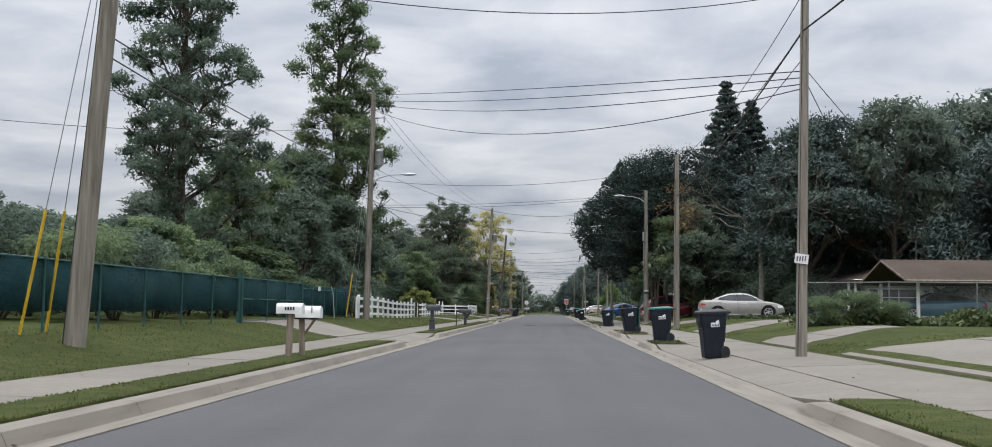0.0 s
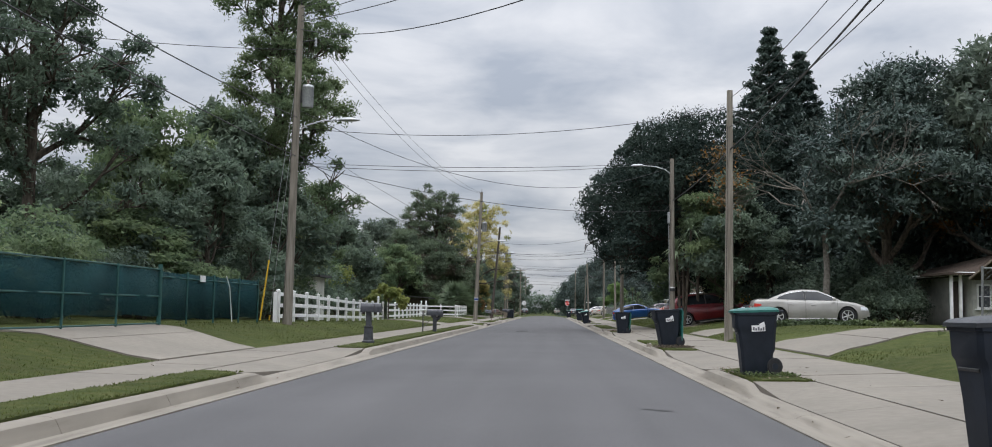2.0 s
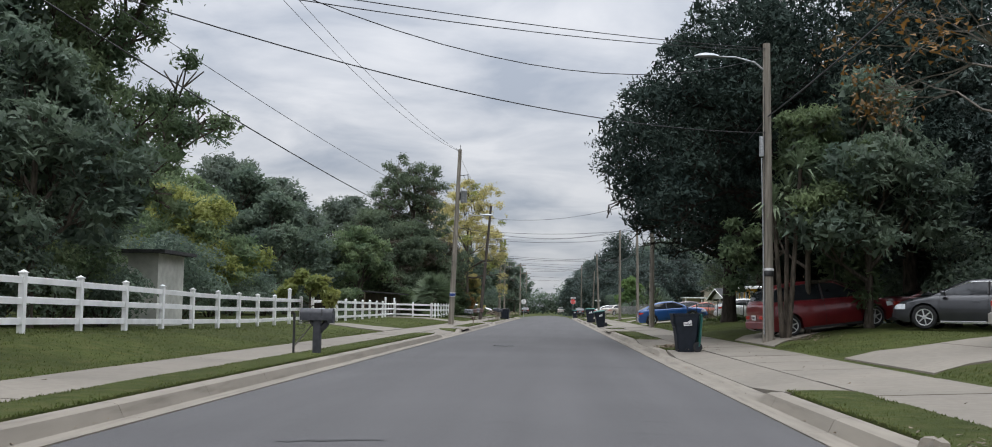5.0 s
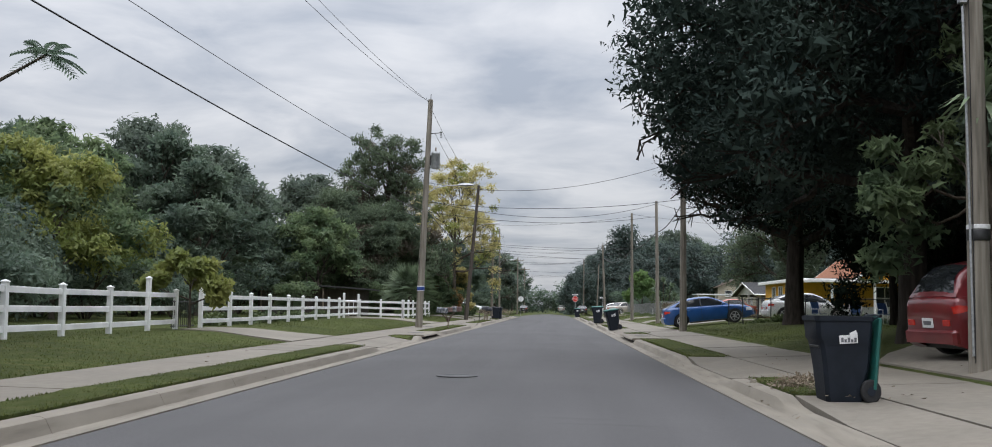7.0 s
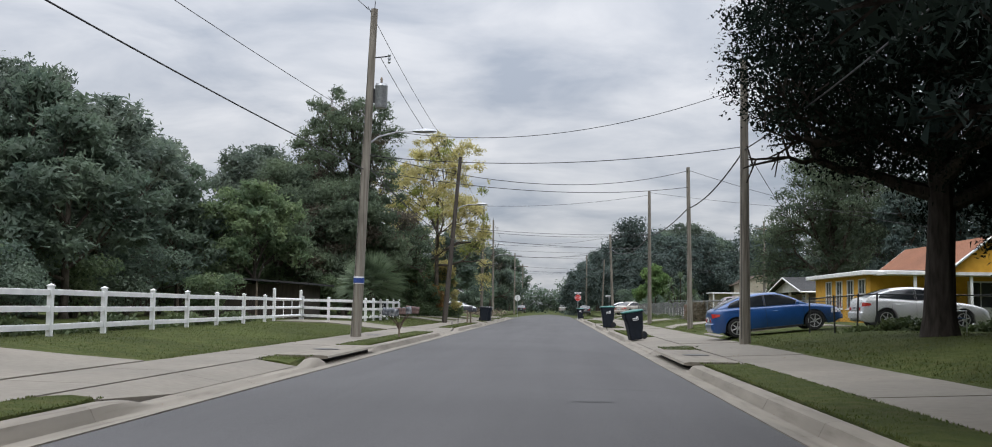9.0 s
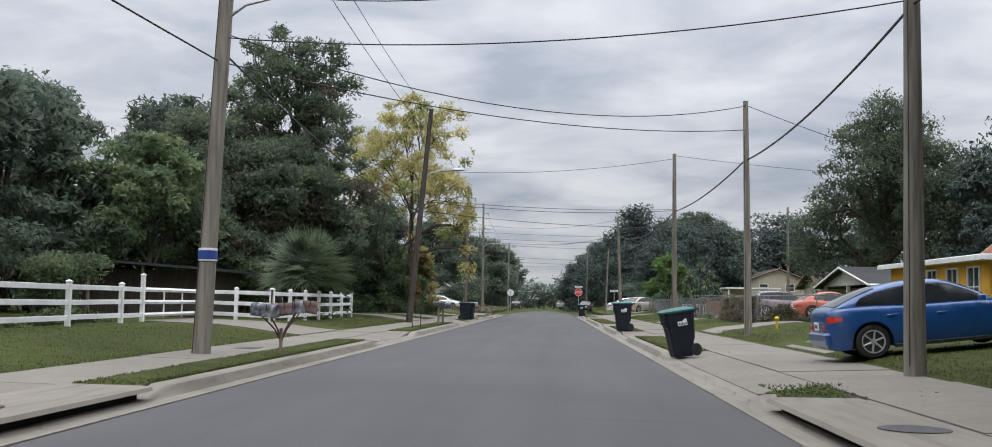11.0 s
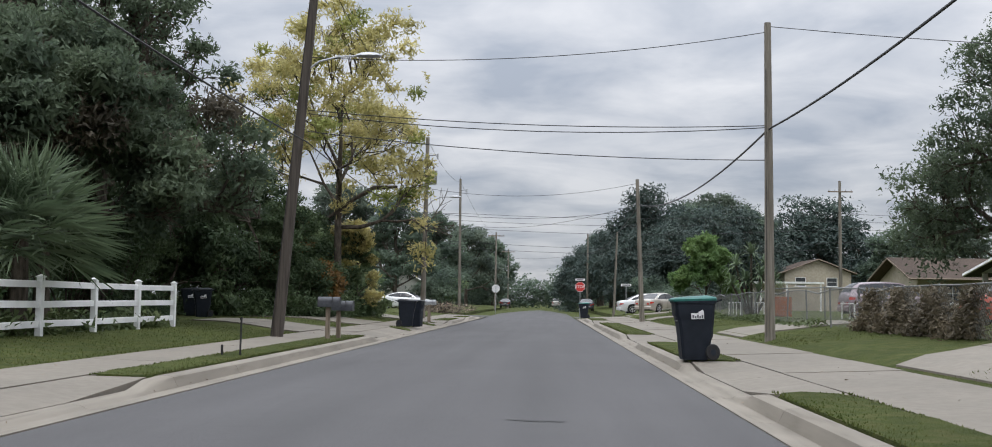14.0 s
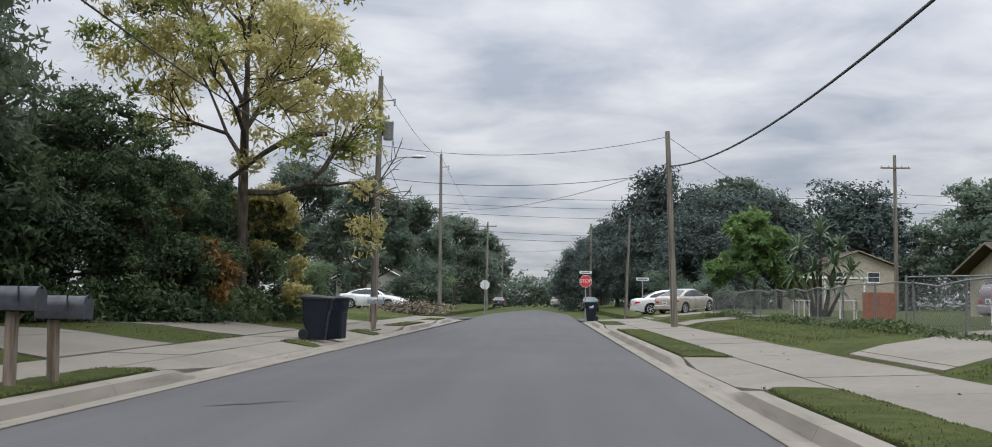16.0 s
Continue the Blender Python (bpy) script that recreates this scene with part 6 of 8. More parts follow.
m = thing("mailbox", (-4.62, 49.3, 0.18), "black plastic pedestal mailbox with a flared base in the verge", "mailbox")
b = Build()
for z, s in ((0, 0.16), (0.05, 0.16), (0.08, 0.13), (0.44, 0.11), (0.47, 0.125), (0.5, 0.125), (0.51, 0.08), (0.96, 0.075)):
    b.v += [(-s, -s, z), (s, -s, z), (s, s, z), (-s, s, z)]
for r in range(7):
    b.f += [(r * 4 + i, r * 4 + (i + 1) % 4, r * 4 + 4 + (i + 1) % 4, r * 4 + 4 + i) for i in range(4)]
b.f += [(3, 2, 1, 0), (28, 29, 30, 31)]
part("pedestal", b, NAVYBOX, m)
box_on(m, 0.06, 0.0, 0.92, NAVYBOX, "", (0.6, 0.27, 0.27), True)
part("newspaper_tube", mailbox_shell(Build(), 0.06, 0.26, 0.92, 0.5, 0.18, 0.16), NAVYBOX, m, "", True)

m = thing("mailbox", (-4.45, 66.6, 0.16), "black mailbox on a stout black bracket post in the verge", "mailbox")
part("post", Build().box(0, 0, -0.1, 0.17, 0.17, 0.86, bevel=0.008), NAVYBOX, m)
part("arm", Build().tube([(0.02, 0, 0.5), (0.17, 0, 0.66), (0.26, 0, 0.8)], [0.08, 0.085, 0.075], 4), NAVYBOX, m)
part("arm", Build().tube([(0, 0, 0.6), (-0.14, 0, 0.74), (-0.18, 0, 0.8)], [0.07, 0.06, 0.05], 4), NAVYBOX, m)
box_on(m, -0.02, 0, 0.76, NAVYBOX, "", (0.72, 0.27, 0.27))
part("end_cap", Build().box(0.31, 0, 0.70, 0.13, 0.24, 0.2, bevel=0.012), NAVYBOX, m)
m = thing("wire_stand", (-5.02, 66.75, 0.18), "rusty steel stake with slack wire and a diagonal brace", "stake")
part("stake", Build().box(0, 0, -0.1, 0.05, 0.04, 1.0), DARKSTEEL, m)
part("brace", Build().tube([(0.02, 0, 0.16), (0.5, -0.06, 0.72)], 0.018, 6), DULLBRACE, m, "", True)
for k in range(7):
    part("wire", Build().tube([(0.02, 0, 0.2 + 0.09 * k), (0.13 + 0.02 * k, 0.02, 0.26 + 0.07 * k), (0.24 + 0.02 * (k % 3), 0.01, 0.3 + 0.075 * k)], 0.005, 4), DARKSTEEL, m)

m = thing("mailbox_cluster", (-4.35, 113.4, 0.17), "four worn mailboxes on a forked steel post", "mailbox")
part("post", Build().box(0, 0, -0.1, 0.06, 0.06, 0.62, bevel=0.006), WOOD, m, "thin tan post")
for ex, ey, ez in ((-0.42, -0.12, 0.8), (-0.2, -0.2, 0.8), (0.34, 0.14, 0.84), (0.22, 0.3, 0.84)):
    part("arm", Build().tube([(0.02 * ex, 0, 0.26), (0.3 * ex, 0.3 * ey, 0.5), (ex, ey, ez)], [0.022, 0.02, 0.016], 6), RUSTBOX, m, "rusty bent arm", True)
for bx, by, bz, size, tip, mt, lb in ((-0.3, -0.22, 0.76, (0.52, 0.24, 0.26), (6, 5, -14), BLUEBOX, "dented flaking grey mailbox"), (-0.02, 0.0, 0.79, (0.42, 0.22, 0.24), (-7, -3, 9), RUSTBOX, "rusty mailbox"),
                                      (0.16, 0.22, 0.8, (0.46, 0.23, 0.25), (4, -8, 6), BLUEBOX, "worn pale grey mailbox"), (0.36, 0.46, 0.84, (0.46, 0.23, 0.25), (-5, 6, 12), RUSTBOX, "rust red mailbox")):
    box_on(m, 0, 0, 0, mt, lb, size).matrix_basis = pose(bx, by, bz, *tip)

m = thing("stake", (-4.38, 137.0, 0.17), "thin upright dark steel stake in the verge", "stake")
part("rod", Build().tube([(0, 0, -0.1), (0.01, 0, 0.72)], 0.02, 6), DARKSTEEL, m)
part("clip", Build().box(0.0, -0.022, 0.66, 0.03, 0.012, 0.04), DARKSTEEL, m)
m = thing("stake", (-4.72, 137.0, 0.17), "short dark stake in the verge", "stake")
part("rod", Build().tube([(0, 0, -0.05), (0, 0, 0.2)], 0.025, 6), DARKSTEEL, m)

m = thing("mailbox_pair", (-4.5, 146.1, 0.17), "two dark mailboxes on grey wooden posts in the verge", "mailbox")
part("post", Build().box(-0.05, -0.3, -0.1, 0.11, 0.11, 0.95, bevel=0.006), WOOD, m)
part("post", Build().box(0.1, 0.45, -0.1, 0.11, 0.11, 0.85, Matrix.Rotation(radians(4), 3, "X"), bevel=0.006), WOOD, m)
box_on(m, -0.03, -0.3, 0.86, NAVYBOX, "", (0.56, 0.28, 0.27))
box_on(m, 0.2, 0.42, 0.76, NAVYBOX, "", (0.56, 0.28, 0.27))

m = thing("mailbox", (-4.75, 172.3, 0.17), "grey mailbox on two short wooden posts", "mailbox")
for yy in (-0.15, 0.25):
    part("post", Build().box(0, yy, -0.1, 0.11, 0.11, 0.95, bevel=0.006), WOOD, m)
box_on(m, 0.05, 0.05, 0.85, STEEL, "", (0.55, 0.26, 0.25))


# ---- street fittings ----
def inlet(side, ya, yb):
    root = tagged(new("storm_inlet"), "concrete storm drain inlet with a dark throat in the kerb", "storm drain", "storm inlets")
    n = 10
    b = Build()
    prof = [(3.80, 0.118), (3.83, 0.165), (3.95, 0.18), (4.95, 0.186), (4.95, 0.05), (3.86, 0.105)]
    for i in range(n + 1):
        y = ya + (yb - ya) * i / n
        for x, z in prof:
            b.v.append((side * x, y, z))
    k = len(prof)
    for i in range(n):
        b.f += [(i * k + j, i * k + (j + 1) % k, (i + 1) * k + (j + 1) % k, (i + 1) * k + j) for j in range(k)]
    b.f += [tuple(range(k)), tuple(n * k + j for j in range(k))]
    part("top_slab", b, KERB, root, "", True)
    # a near-black block stands for the shade inside the drain opening
    part("throat", Build().box(side * 4.0, (ya + yb) / 2, -0.03, 0.06, yb - ya - 0.2, 0.15), mat("throat_shade", two((0.004, 0.004, 0.004), (0.010, 0.009, 0.008)), 5, 3, 0.95, 0), root)
    part("cover", Build().lathe([(0.0, 0.186), (0.33, 0.187), (0.33, 0.192), (0.30, 0.196), (0.0, 0.197)], (side * 4.5, (ya + yb) / 2, 0), "z", 24), DARKSTEEL, root, "round iron cover")


inlet(-1, 98.9, 104.95)
inlet(1, 98.6, 105.4)
mh = tagged(part("manhole_cover", Build().lathe([(0.0, 0.0), (0.36, 0.0), (0.36, 0.012), (0.31, 0.014), (0.30, 0.008), (0.0, 0.010)], (-0.7, 77.6, 0.046), "z", 28), DARKSTEEL), "round dark iron manhole cover in the asphalt", "manhole cover")
tagged(part("water_cover", Build().box(-5.6, 115.4, 0.16, 0.5, 0.75, 0.03, bevel=0.01), DARKSTEEL), "dark utility cover beside the utility pole", "utility cover")


def octagon(r, y, n=8):
    return [(r * math.cos(math.pi / n + 2 * math.pi * i / n), r * math.sin(math.pi / n + 2 * math.pi * i / n)) for i in range(n)]


RED = mat("sign_red", two((0.50, 0.035, 0.03), (0.60, 0.055, 0.045)), 4, 3, 0.5, 0)


def text_mesh(word, size, material, parent, loc, rot):
    cu = bpy.data.curves.new("lettering", "FONT")
    cu.body, cu.size, cu.extrude, cu.align_x, cu.align_y = word, size, 0.002, "CENTER", "CENTER"
    tmp = bpy.data.objects.new("lettering", cu)
    scene.collection.objects.link(tmp)
    me = bpy.data.meshes.new_from_object(tmp.evaluated_get(bpy.context.evaluated_depsgraph_get()))
    bpy.data.objects.remove(tmp)
    me.materials.clear(); me.materials.append(material)
    ob = new("lettering", me)
    ob.parent = parent
    ob.matrix_basis = pose(*loc, *rot)
    return ob


s = thing("stop_sign", (3.8, 200.6, 0.1), "red octagonal stop sign on a steel post", "road sign")
part("post", Build().box(0, 0.04, -0.2, 0.06, 0.05, 2.7), STEEL, s)
pl = part("plate", Build().prism([(x, z + 2.35) for x, z in octagon(0.40, 0)], -0.006, 0.006), STICKER, s, "white bordered octagon plate")
part("red_face", Build().prism([(x, z + 2.35) for x, z in octagon(0.375, 0)], -0.010, -0.0065), RED, pl)
text_mesh("STOP", 0.30, STICKER, pl, (0, -0.013, 2.35), (90, 0, 0))
part("street_blade", Build().box(0, 0, 2.82, 0.75, 0.02, 0.16), STICKER, s, "pale street name blade")
part("mark", Build().box(0, -0.012, 2.87, 0.5, 0.004, 0.06), GREYBAR, s)
s = thing("street_name_sign", (7.5, 203, 0.3), "pale street name blade on a steel post", "road sign")
part("post", Build().tube([(0, 0, -0.2), (0, 0, 2.3)], 0.035, 8), STEEL, s)
part("street_blade", Build().box(0, 0, 2.28, 0.8, 0.025, 0.2), STICKER, s)
part("mark", Build().box(0, -0.015, 2.34, 0.6, 0.004, 0.08), GREYBAR, s)
s = thing("stop_sign", (-4.3, 234, 0.1), "grey back of an octagonal road sign on a post", "road sign")
part("post", Build().box(0, -0.03, -0.2, 0.06, 0.05, 3.0), STEEL, s)
part("plate", Build().prism([(x, z + 2.5) for x, z in octagon(0.46, 0)], -0.006, 0.006), STICKER, s)


# ---- vehicles ----
def paint(name, a, b):
    return mat(name, two(a, b), 2.0, 4, 0.3, 0, coat=0.7, metal=0.15)


CARGLASS = mat("car_glass", two((0.012, 0.014, 0.016), (0.022, 0.025, 0.028)), 2, 2, 0.06, 0)
TAIL = mat("tail_light", two((0.38, 0.02, 0.015), (0.5, 0.04, 0.025)), 12, 2, 0.15, 0)
HEAD = mat("head_light", two((0.55, 0.57, 0.6), (0.7, 0.72, 0.74)), 12, 2, 0.1, 0)
RIM = mat("alloy_rim", two((0.5, 0.5, 0.5), (0.64, 0.64, 0.64)), 10, 3, 0.3, 0, metal=0.6)
CHROME = mat("chrome_strip", two((0.6, 0.6, 0.6), (0.7, 0.7, 0.7)), 10, 2, 0.15, 0, metal=0.9)


def curve(keys):
    """A smooth line through (x, value) keys, with no overshoot."""
    xs = [k[0] for k in keys]; ys = [k[1] for k in keys]
    n = len(xs)
    s = [(ys[i + 1] - ys[i]) / (xs[i + 1] - xs[i]) for i in range(n - 1)]
    m = [s[0]] + [0.0 if s[i] * s[i - 1] <= 0 else 2 * s[i] * s[i - 1] / (s[i] + s[i - 1]) for i in range(1, n - 1)] + [s[-1]]

    def f(x):
        x = min(max(x, xs[0]), xs[-1])
        i = 0
        while i < n - 2 and x > xs[i + 1]:
            i += 1
        h = xs[i + 1] - xs[i]
        t = (x - xs[i]) / h
        return (2 * t ** 3 - 3 * t * t + 1) * ys[i] + (t ** 3 - 2 * t * t + t) * h * m[i] + (3 * t * t - 2 * t ** 3) * ys[i + 1] + (t ** 3 - t * t) * h * m[i + 1]
    return f


# belt: height of shoulder, bonnet and boot; roof: the cabin's line; wide, low: half width, lower edge;
# axles (front, rear), wheel radius, glass: (rear window's end, its top, windscreen's top, its base)
SHAPES = {
    "sedan": dict(belt=[(-2.38, 0.80), (-2.32, 0.96), (-2.15, 1.03), (-1.75, 1.04), (-0.6, 0.99), (0.6, 0.96), (1.1, 0.95), (1.7, 0.87), (2.1, 0.76), (2.3, 0.66), (2.38, 0.56)],
                  roof=[(-1.85, 1.03), (-1.35, 1.24), (-0.85, 1.39), (-0.25, 1.45), (0.2, 1.43), (0.6, 1.30), (1.25, 0.95)],
                  wide=[(-2.38, 0.62), (-2.28, 0.76), (-1.9, 0.85), (-0.6, 0.90), (0.8, 0.90), (1.6, 0.87), (2.1, 0.78), (2.3, 0.66), (2.38, 0.5)],
                  axles=(1.43, -1.42), wr=0.345, glass=(-1.78, -0.92, 0.28, 1.18), side=(-1.42, 0.98), post=-0.28),
    "hatch": dict(belt=[(-2.1, 0.72), (-2.06, 0.92), (-1.95, 1.0), (-1.5, 1.0), (-0.5, 0.95), (0.6, 0.92), (1.05, 0.90), (1.7, 0.82), (2.1, 0.72), (2.28, 0.62), (2.36, 0.52)],
                  roof=[(-1.98, 1.0), (-1.5, 1.20), (-1.0, 1.35), (-0.3, 1.42), (0.15, 1.40), (0.55, 1.27), (1.2, 0.90)],
                  wide=[(-2.1, 0.64), (-2.0, 0.76), (-1.6, 0.83), (-0.5, 0.86), (0.8, 0.86), (1.6, 0.84), (2.1, 0.74), (2.28, 0.62), (2.36, 0.48)],
                  axles=(1.35, -1.27), wr=0.325, glass=(-1.9, -1.05, 0.25, 1.12), side=(-1.5, 0.93), post=-0.25),
    "suv": dict(belt=[(-2.25, 0.75), (-2.21, 1.0), (-2.12, 1.10), (-1.5, 1.10), (-0.4, 1.06), (0.7, 1.03), (1.25, 1.0), (1.8, 0.92), (2.15, 0.80), (2.3, 0.68), (2.38, 0.56)],
                roof=[(-2.14, 1.10), (-1.95, 1.45), (-1.6, 1.62), (-0.6, 1.68), (0.2, 1.64), (0.7, 1.42), (1.4, 1.0)],
                wide=[(-2.25, 0.70), (-2.15, 0.82), (-1.7, 0.88), (-0.4, 0.91), (0.8, 0.91), (1.6, 0.88), (2.1, 0.79), (2.3, 0.66), (2.38, 0.5)],
                axles=(1.48, -1.40), wr=0.345, glass=(-2.11, -1.68, 0.3, 1.32), side=(-1.85, 1.08), post=-0.2),
    "coupe": dict(belt=[(-2.1, 0.62), (-2.04, 0.80), (-1.85, 0.92), (-1.4, 0.98), (-0.4, 0.95), (0.6, 0.93), (1.0, 0.92), (1.6, 0.86), (1.95, 0.72), (2.1, 0.58)],
                  roof=[(-1.8, 0.94), (-1.3, 1.22), (-0.7, 1.40), (-0.1, 1.46), (0.3, 1.40), (0.65, 1.24), (1.1, 0.92)],
                  wide=[(-2.1, 0.55), (-1.95, 0.70), (-1.5, 0.80), (-0.4, 0.85), (0.8, 0.85), (1.5, 0.80), (1.95, 0.68), (2.1, 0.5)],
                  axles=(1.25, -1.25), wr=0.33, glass=(-1.7, -0.85, 0.3, 1.02), side=(-1.15, 0.88), post=-0.55),
}


def car(shape, x, y, z, turn, material, label, category="car", rise=0.0):
    """A parked car, its front along local +x: lofted body with open wheel arches, cabin, panes, wheels and lights."""
    S = SHAPES[shape]
    belt, roof, wide = curve(S["belt"]), curve(S["roof"]), curve(S["wide"])
    (fx, rx), wr = S["axles"], S["wr"]
    xa, xb = S["belt"][0][0], S["belt"][-1][0]
    root = thing("parked_car", (x, y, z), label, category, "parked cars", turn, (0, -rise))

    def low(q):
        zl = 0.2 + 0.14 * smooth01((abs(q) - (xb - 0.45)) / 0.45)
        for ax in (fx, rx):
            d = abs(q - ax)
            if d < wr + 0.065:
                zl = max(zl, wr + math.sqrt(max(0.0, (wr + 0.065) ** 2 - d * d)))
        return zl
    bulge = curve([(0, 0.93), (0.25, 0.985), (0.5, 1.0), (0.72, 0.985), (0.78, 0.97), (0.9, 0.955), (1.0, 0.89)])

    def flank(q, h):
        """Half width of the side at height h."""
        return wide(q) * bulge((h - 0.2) / max(0.05, belt(q) - 0.2))
    st = sorted(set([round(xa + (xb - xa) * i / 54, 3) for i in range(55)] + [round(ax + s * (wr + 0.065) * math.sin(radians(k)), 3) for ax in (fx, rx) for s in (-1, 1) for k in (30, 60, 80, 88)] + [xa + 0.03, xa + 0.06, xb - 0.03]))
    b = Build()
    lv = (0, 0.12, 0.3, 0.5, 0.68, 0.8, 0.92, 1.0)
    for q in st:
        zl, zt = low(q), belt(q)
        zl = min(zl, zt - 0.04)
        half = [(0.62 * wide(q), zl + 0.02)] + [(flank(q, zl + (zt - zl) * t), zl + (zt - zl) * t) for t in lv] + [(wide(q) * 0.6, zt + 0.035)]
        full = half + [(0, zt + 0.05)] + [(-u, v) for u, v in half[::-1]]
        n = len(full)
        b.v += [(q, u, v) for u, v in full]
    for i in range(len(st) - 1):
        b.f += [(i * n + j, i * n + j + 1, (i + 1) * n + j + 1, (i + 1) * n + j) for j in range(n - 1)]
    b.f += [tuple(range(n)), tuple((len(st) - 1) * n + j for j in range(n))]
    part("body", b, material, root, "", True)
    # closes the underside; its black also paints the shade inside the wheel arches
    part("underbody", Build().box((xa + xb) / 2, 0, 0.21, xb - xa - 0.5, 1.22, 0.5), BLACKPAINT, root)

    # cabin and its panes
    ra, rb = S["roof"][0][0], S["roof"][-1][0]
    g0, g1, g2, g3 = S["glass"]

    def cabin(q):
        top = max(roof(q), belt(q) + 0.02)
        bw = wide(q) * 0.885
        return bw, belt(q) - 0.015, bw - 0.235 * min(1.0, (top - belt(q)) / 0.42), top
    b = Build()
    cs = [ra + (rb - ra) * i / 34 for i in range(35)]
    for q in cs:
        bw, zb, tw, zt = cabin(q)
        half = [(bw, zb), (tw + (bw - tw) * 0.5 + 0.012, zb + (zt - zb) * 0.5), (tw + 0.01, zt - 0.05 * min(1, (zt - zb) / 0.3)), (tw * 0.9, zt - 0.008), (tw * 0.5, zt + 0.012)]
        full = half + [(0, zt + 0.02)] + [(-u, v) for u, v in half[::-1]]
        n = len(full)
        b.v += [(q, u, v) for u, v in full]
    for i in range(len(cs) - 1):
        b.f += [(i * n + j, i * n + j + 1, (i + 1) * n + j + 1, (i + 1) * n + j) for j in range(n - 1)]
    part("roof", b, material, root, "", True)

    def screen(q0, q1, lift):
        b = Build()
        for i in range(9):
            q = q0 + (q1 - q0) * i / 8
            bw, zb, tw, zt = cabin(q)
            b.v += [(q, s * tw * k, zt + o + lift) for s, k, o in ((1, 0.9, -0.008), (1, 0.5, 0.012), (1, 0, 0.02), (-1, 0.5, 0.012), (-1, 0.9, -0.008))]
        for i in range(8):
            b.f += [(i * 5 + j, i * 5 + j + 1, i * 5 + 6 + j, i * 5 + 5 + j) for j in range(4)]
        return b
    part("rear_window", screen(g0, g1, 0.012), CARGLASS, root, "dark tinted glass", True)
    part("windscreen", screen(g2, g3, 0.012), CARGLASS, root, "dark tinted glass", True)
    s0, s1 = S["side"]
    bp = S["post"]
    for sy in (-1, 1):
        def side_at(q, h, lift):
            bw, zb, tw, zt = cabin(q)
            t = (h - zb) / max(0.02, zt - zb)
            return (q, sy * (bw + (tw - bw) * t + 0.024 * (0.5 - abs(t - 0.5)) + lift), h)
        rim_line = []
        for q0, q1 in ((s0, bp - 0.035), (bp + 0.035, s1)):
            b = Build()
            for i in range(13):
                q = q0 + (q1 - q0) * i / 12
                lo = belt(q) + 0.035
                hi = max(roof(q) - 0.085, lo + 0.004)
                e = min(1.0, min(q - s0, s1 - q) / 0.1 + 0.02)
                hi = lo + (hi - lo) * max(0.05, e) ** 0.5
                b.v += [side_at(q, lo, 0.012), side_at(q, (lo + hi) / 2, 0.013), side_at(q, hi, 0.012)]
                rim_line.append(side_at(q, hi + 0.012, 0.014))
            for i in range(12):
                b.f += [(i * 3 + j, i * 3 + j + 1, i * 3 + 4 + j, i * 3 + 3 + j) for j in range(2)]
            part("side_window", b, CARGLASS, root, "dark tinted glass", True)
        part("window_trim", Build().tube(rim_line, 0.011, 5), CHROME if shape == "sedan" else BLACKPAINT, root)
        part("pillar", Build().tube([side_at(bp, belt(bp) + 0.03, 0.008), side_at(bp, roof(bp) - 0.08, 0.008)], 0.03, 6), BLACKPAINT, root)
        for q in (bp, 0.98 if bp < -0.4 else 1.02, s0 + 0.42 if bp > -0.4 else bp):
            zz = [max(low(q), 0.26) + (belt(q) + 0.02 - max(low(q), 0.26)) * i / 6 for i in range(7)]
            part("door_seam", Build().tube([(q, sy * (flank(q, h) - 0.001), h) for h in zz], 0.006, 4), BLACKPAINT, root)
        for q in (bp - 0.62, bp + 0.32) if bp > -0.4 else (bp + 0.3, ):
            part("door_handle", Build().box(q, sy * (flank(q, belt(q) - 0.17) + 0.014), belt(q) - 0.185, 0.19, 0.034, 0.035, bevel=0.008), material, root)
        part("mirror", Build().box(s1 - 0.1, sy * (wide(0.9) + 0.06), belt(0.9) + 0.01, 0.13, 0.18, 0.13, bevel=0.03), material, root)
        part("sill", Build().box((fx + rx) / 2, sy * (wide(0) * 0.925), 0.18, fx - rx - 2 * wr - 0.16, 0.06, 0.07, bevel=0.01), CHROME if shape == "sedan" else BLACKPAINT, root)

        def patch(q0, q1, h0, h1, k0=0.0):
            b = Build()
            for i in range(6):
                q = q0 + (q1 - q0) * i / 5
                t0, t1 = h0 + k0 * i / 5, h1 - k0 * i / 5
                b.v += [(q, sy * (flank(q, min(belt(q) - 0.01, t0 + (t1 - t0) * j / 2)) + 0.012), min(belt(q) - 0.01, t0 + (t1 - t0) * j / 2)) for j in range(3)]
            for i in range(5):
                b.f += [(i * 3 + j, i * 3 + j + 1, i * 3 + 4 + j, i * 3 + 3 + j) for j in range(2)]
            return b
        zt = belt(xa + 0.15)
        part("taillight", patch(xa + 0.03, xa + 0.3, zt - 0.27, zt - 0.12, 0.04), TAIL, root, "", True)
        part("taillight", Build().box(xa - 0.004, sy * wide(xa) * 0.78, belt(xa) - 0.12, 0.025, wide(xa) * 0.3, 0.1, bevel=0.008), TAIL, root)
        zh = belt(xb - 0.3)
        part("headlight", patch(xb - 0.42, xb - 0.02, zh - 0.2, zh - 0.05, 0.0), HEAD, root, "", True)
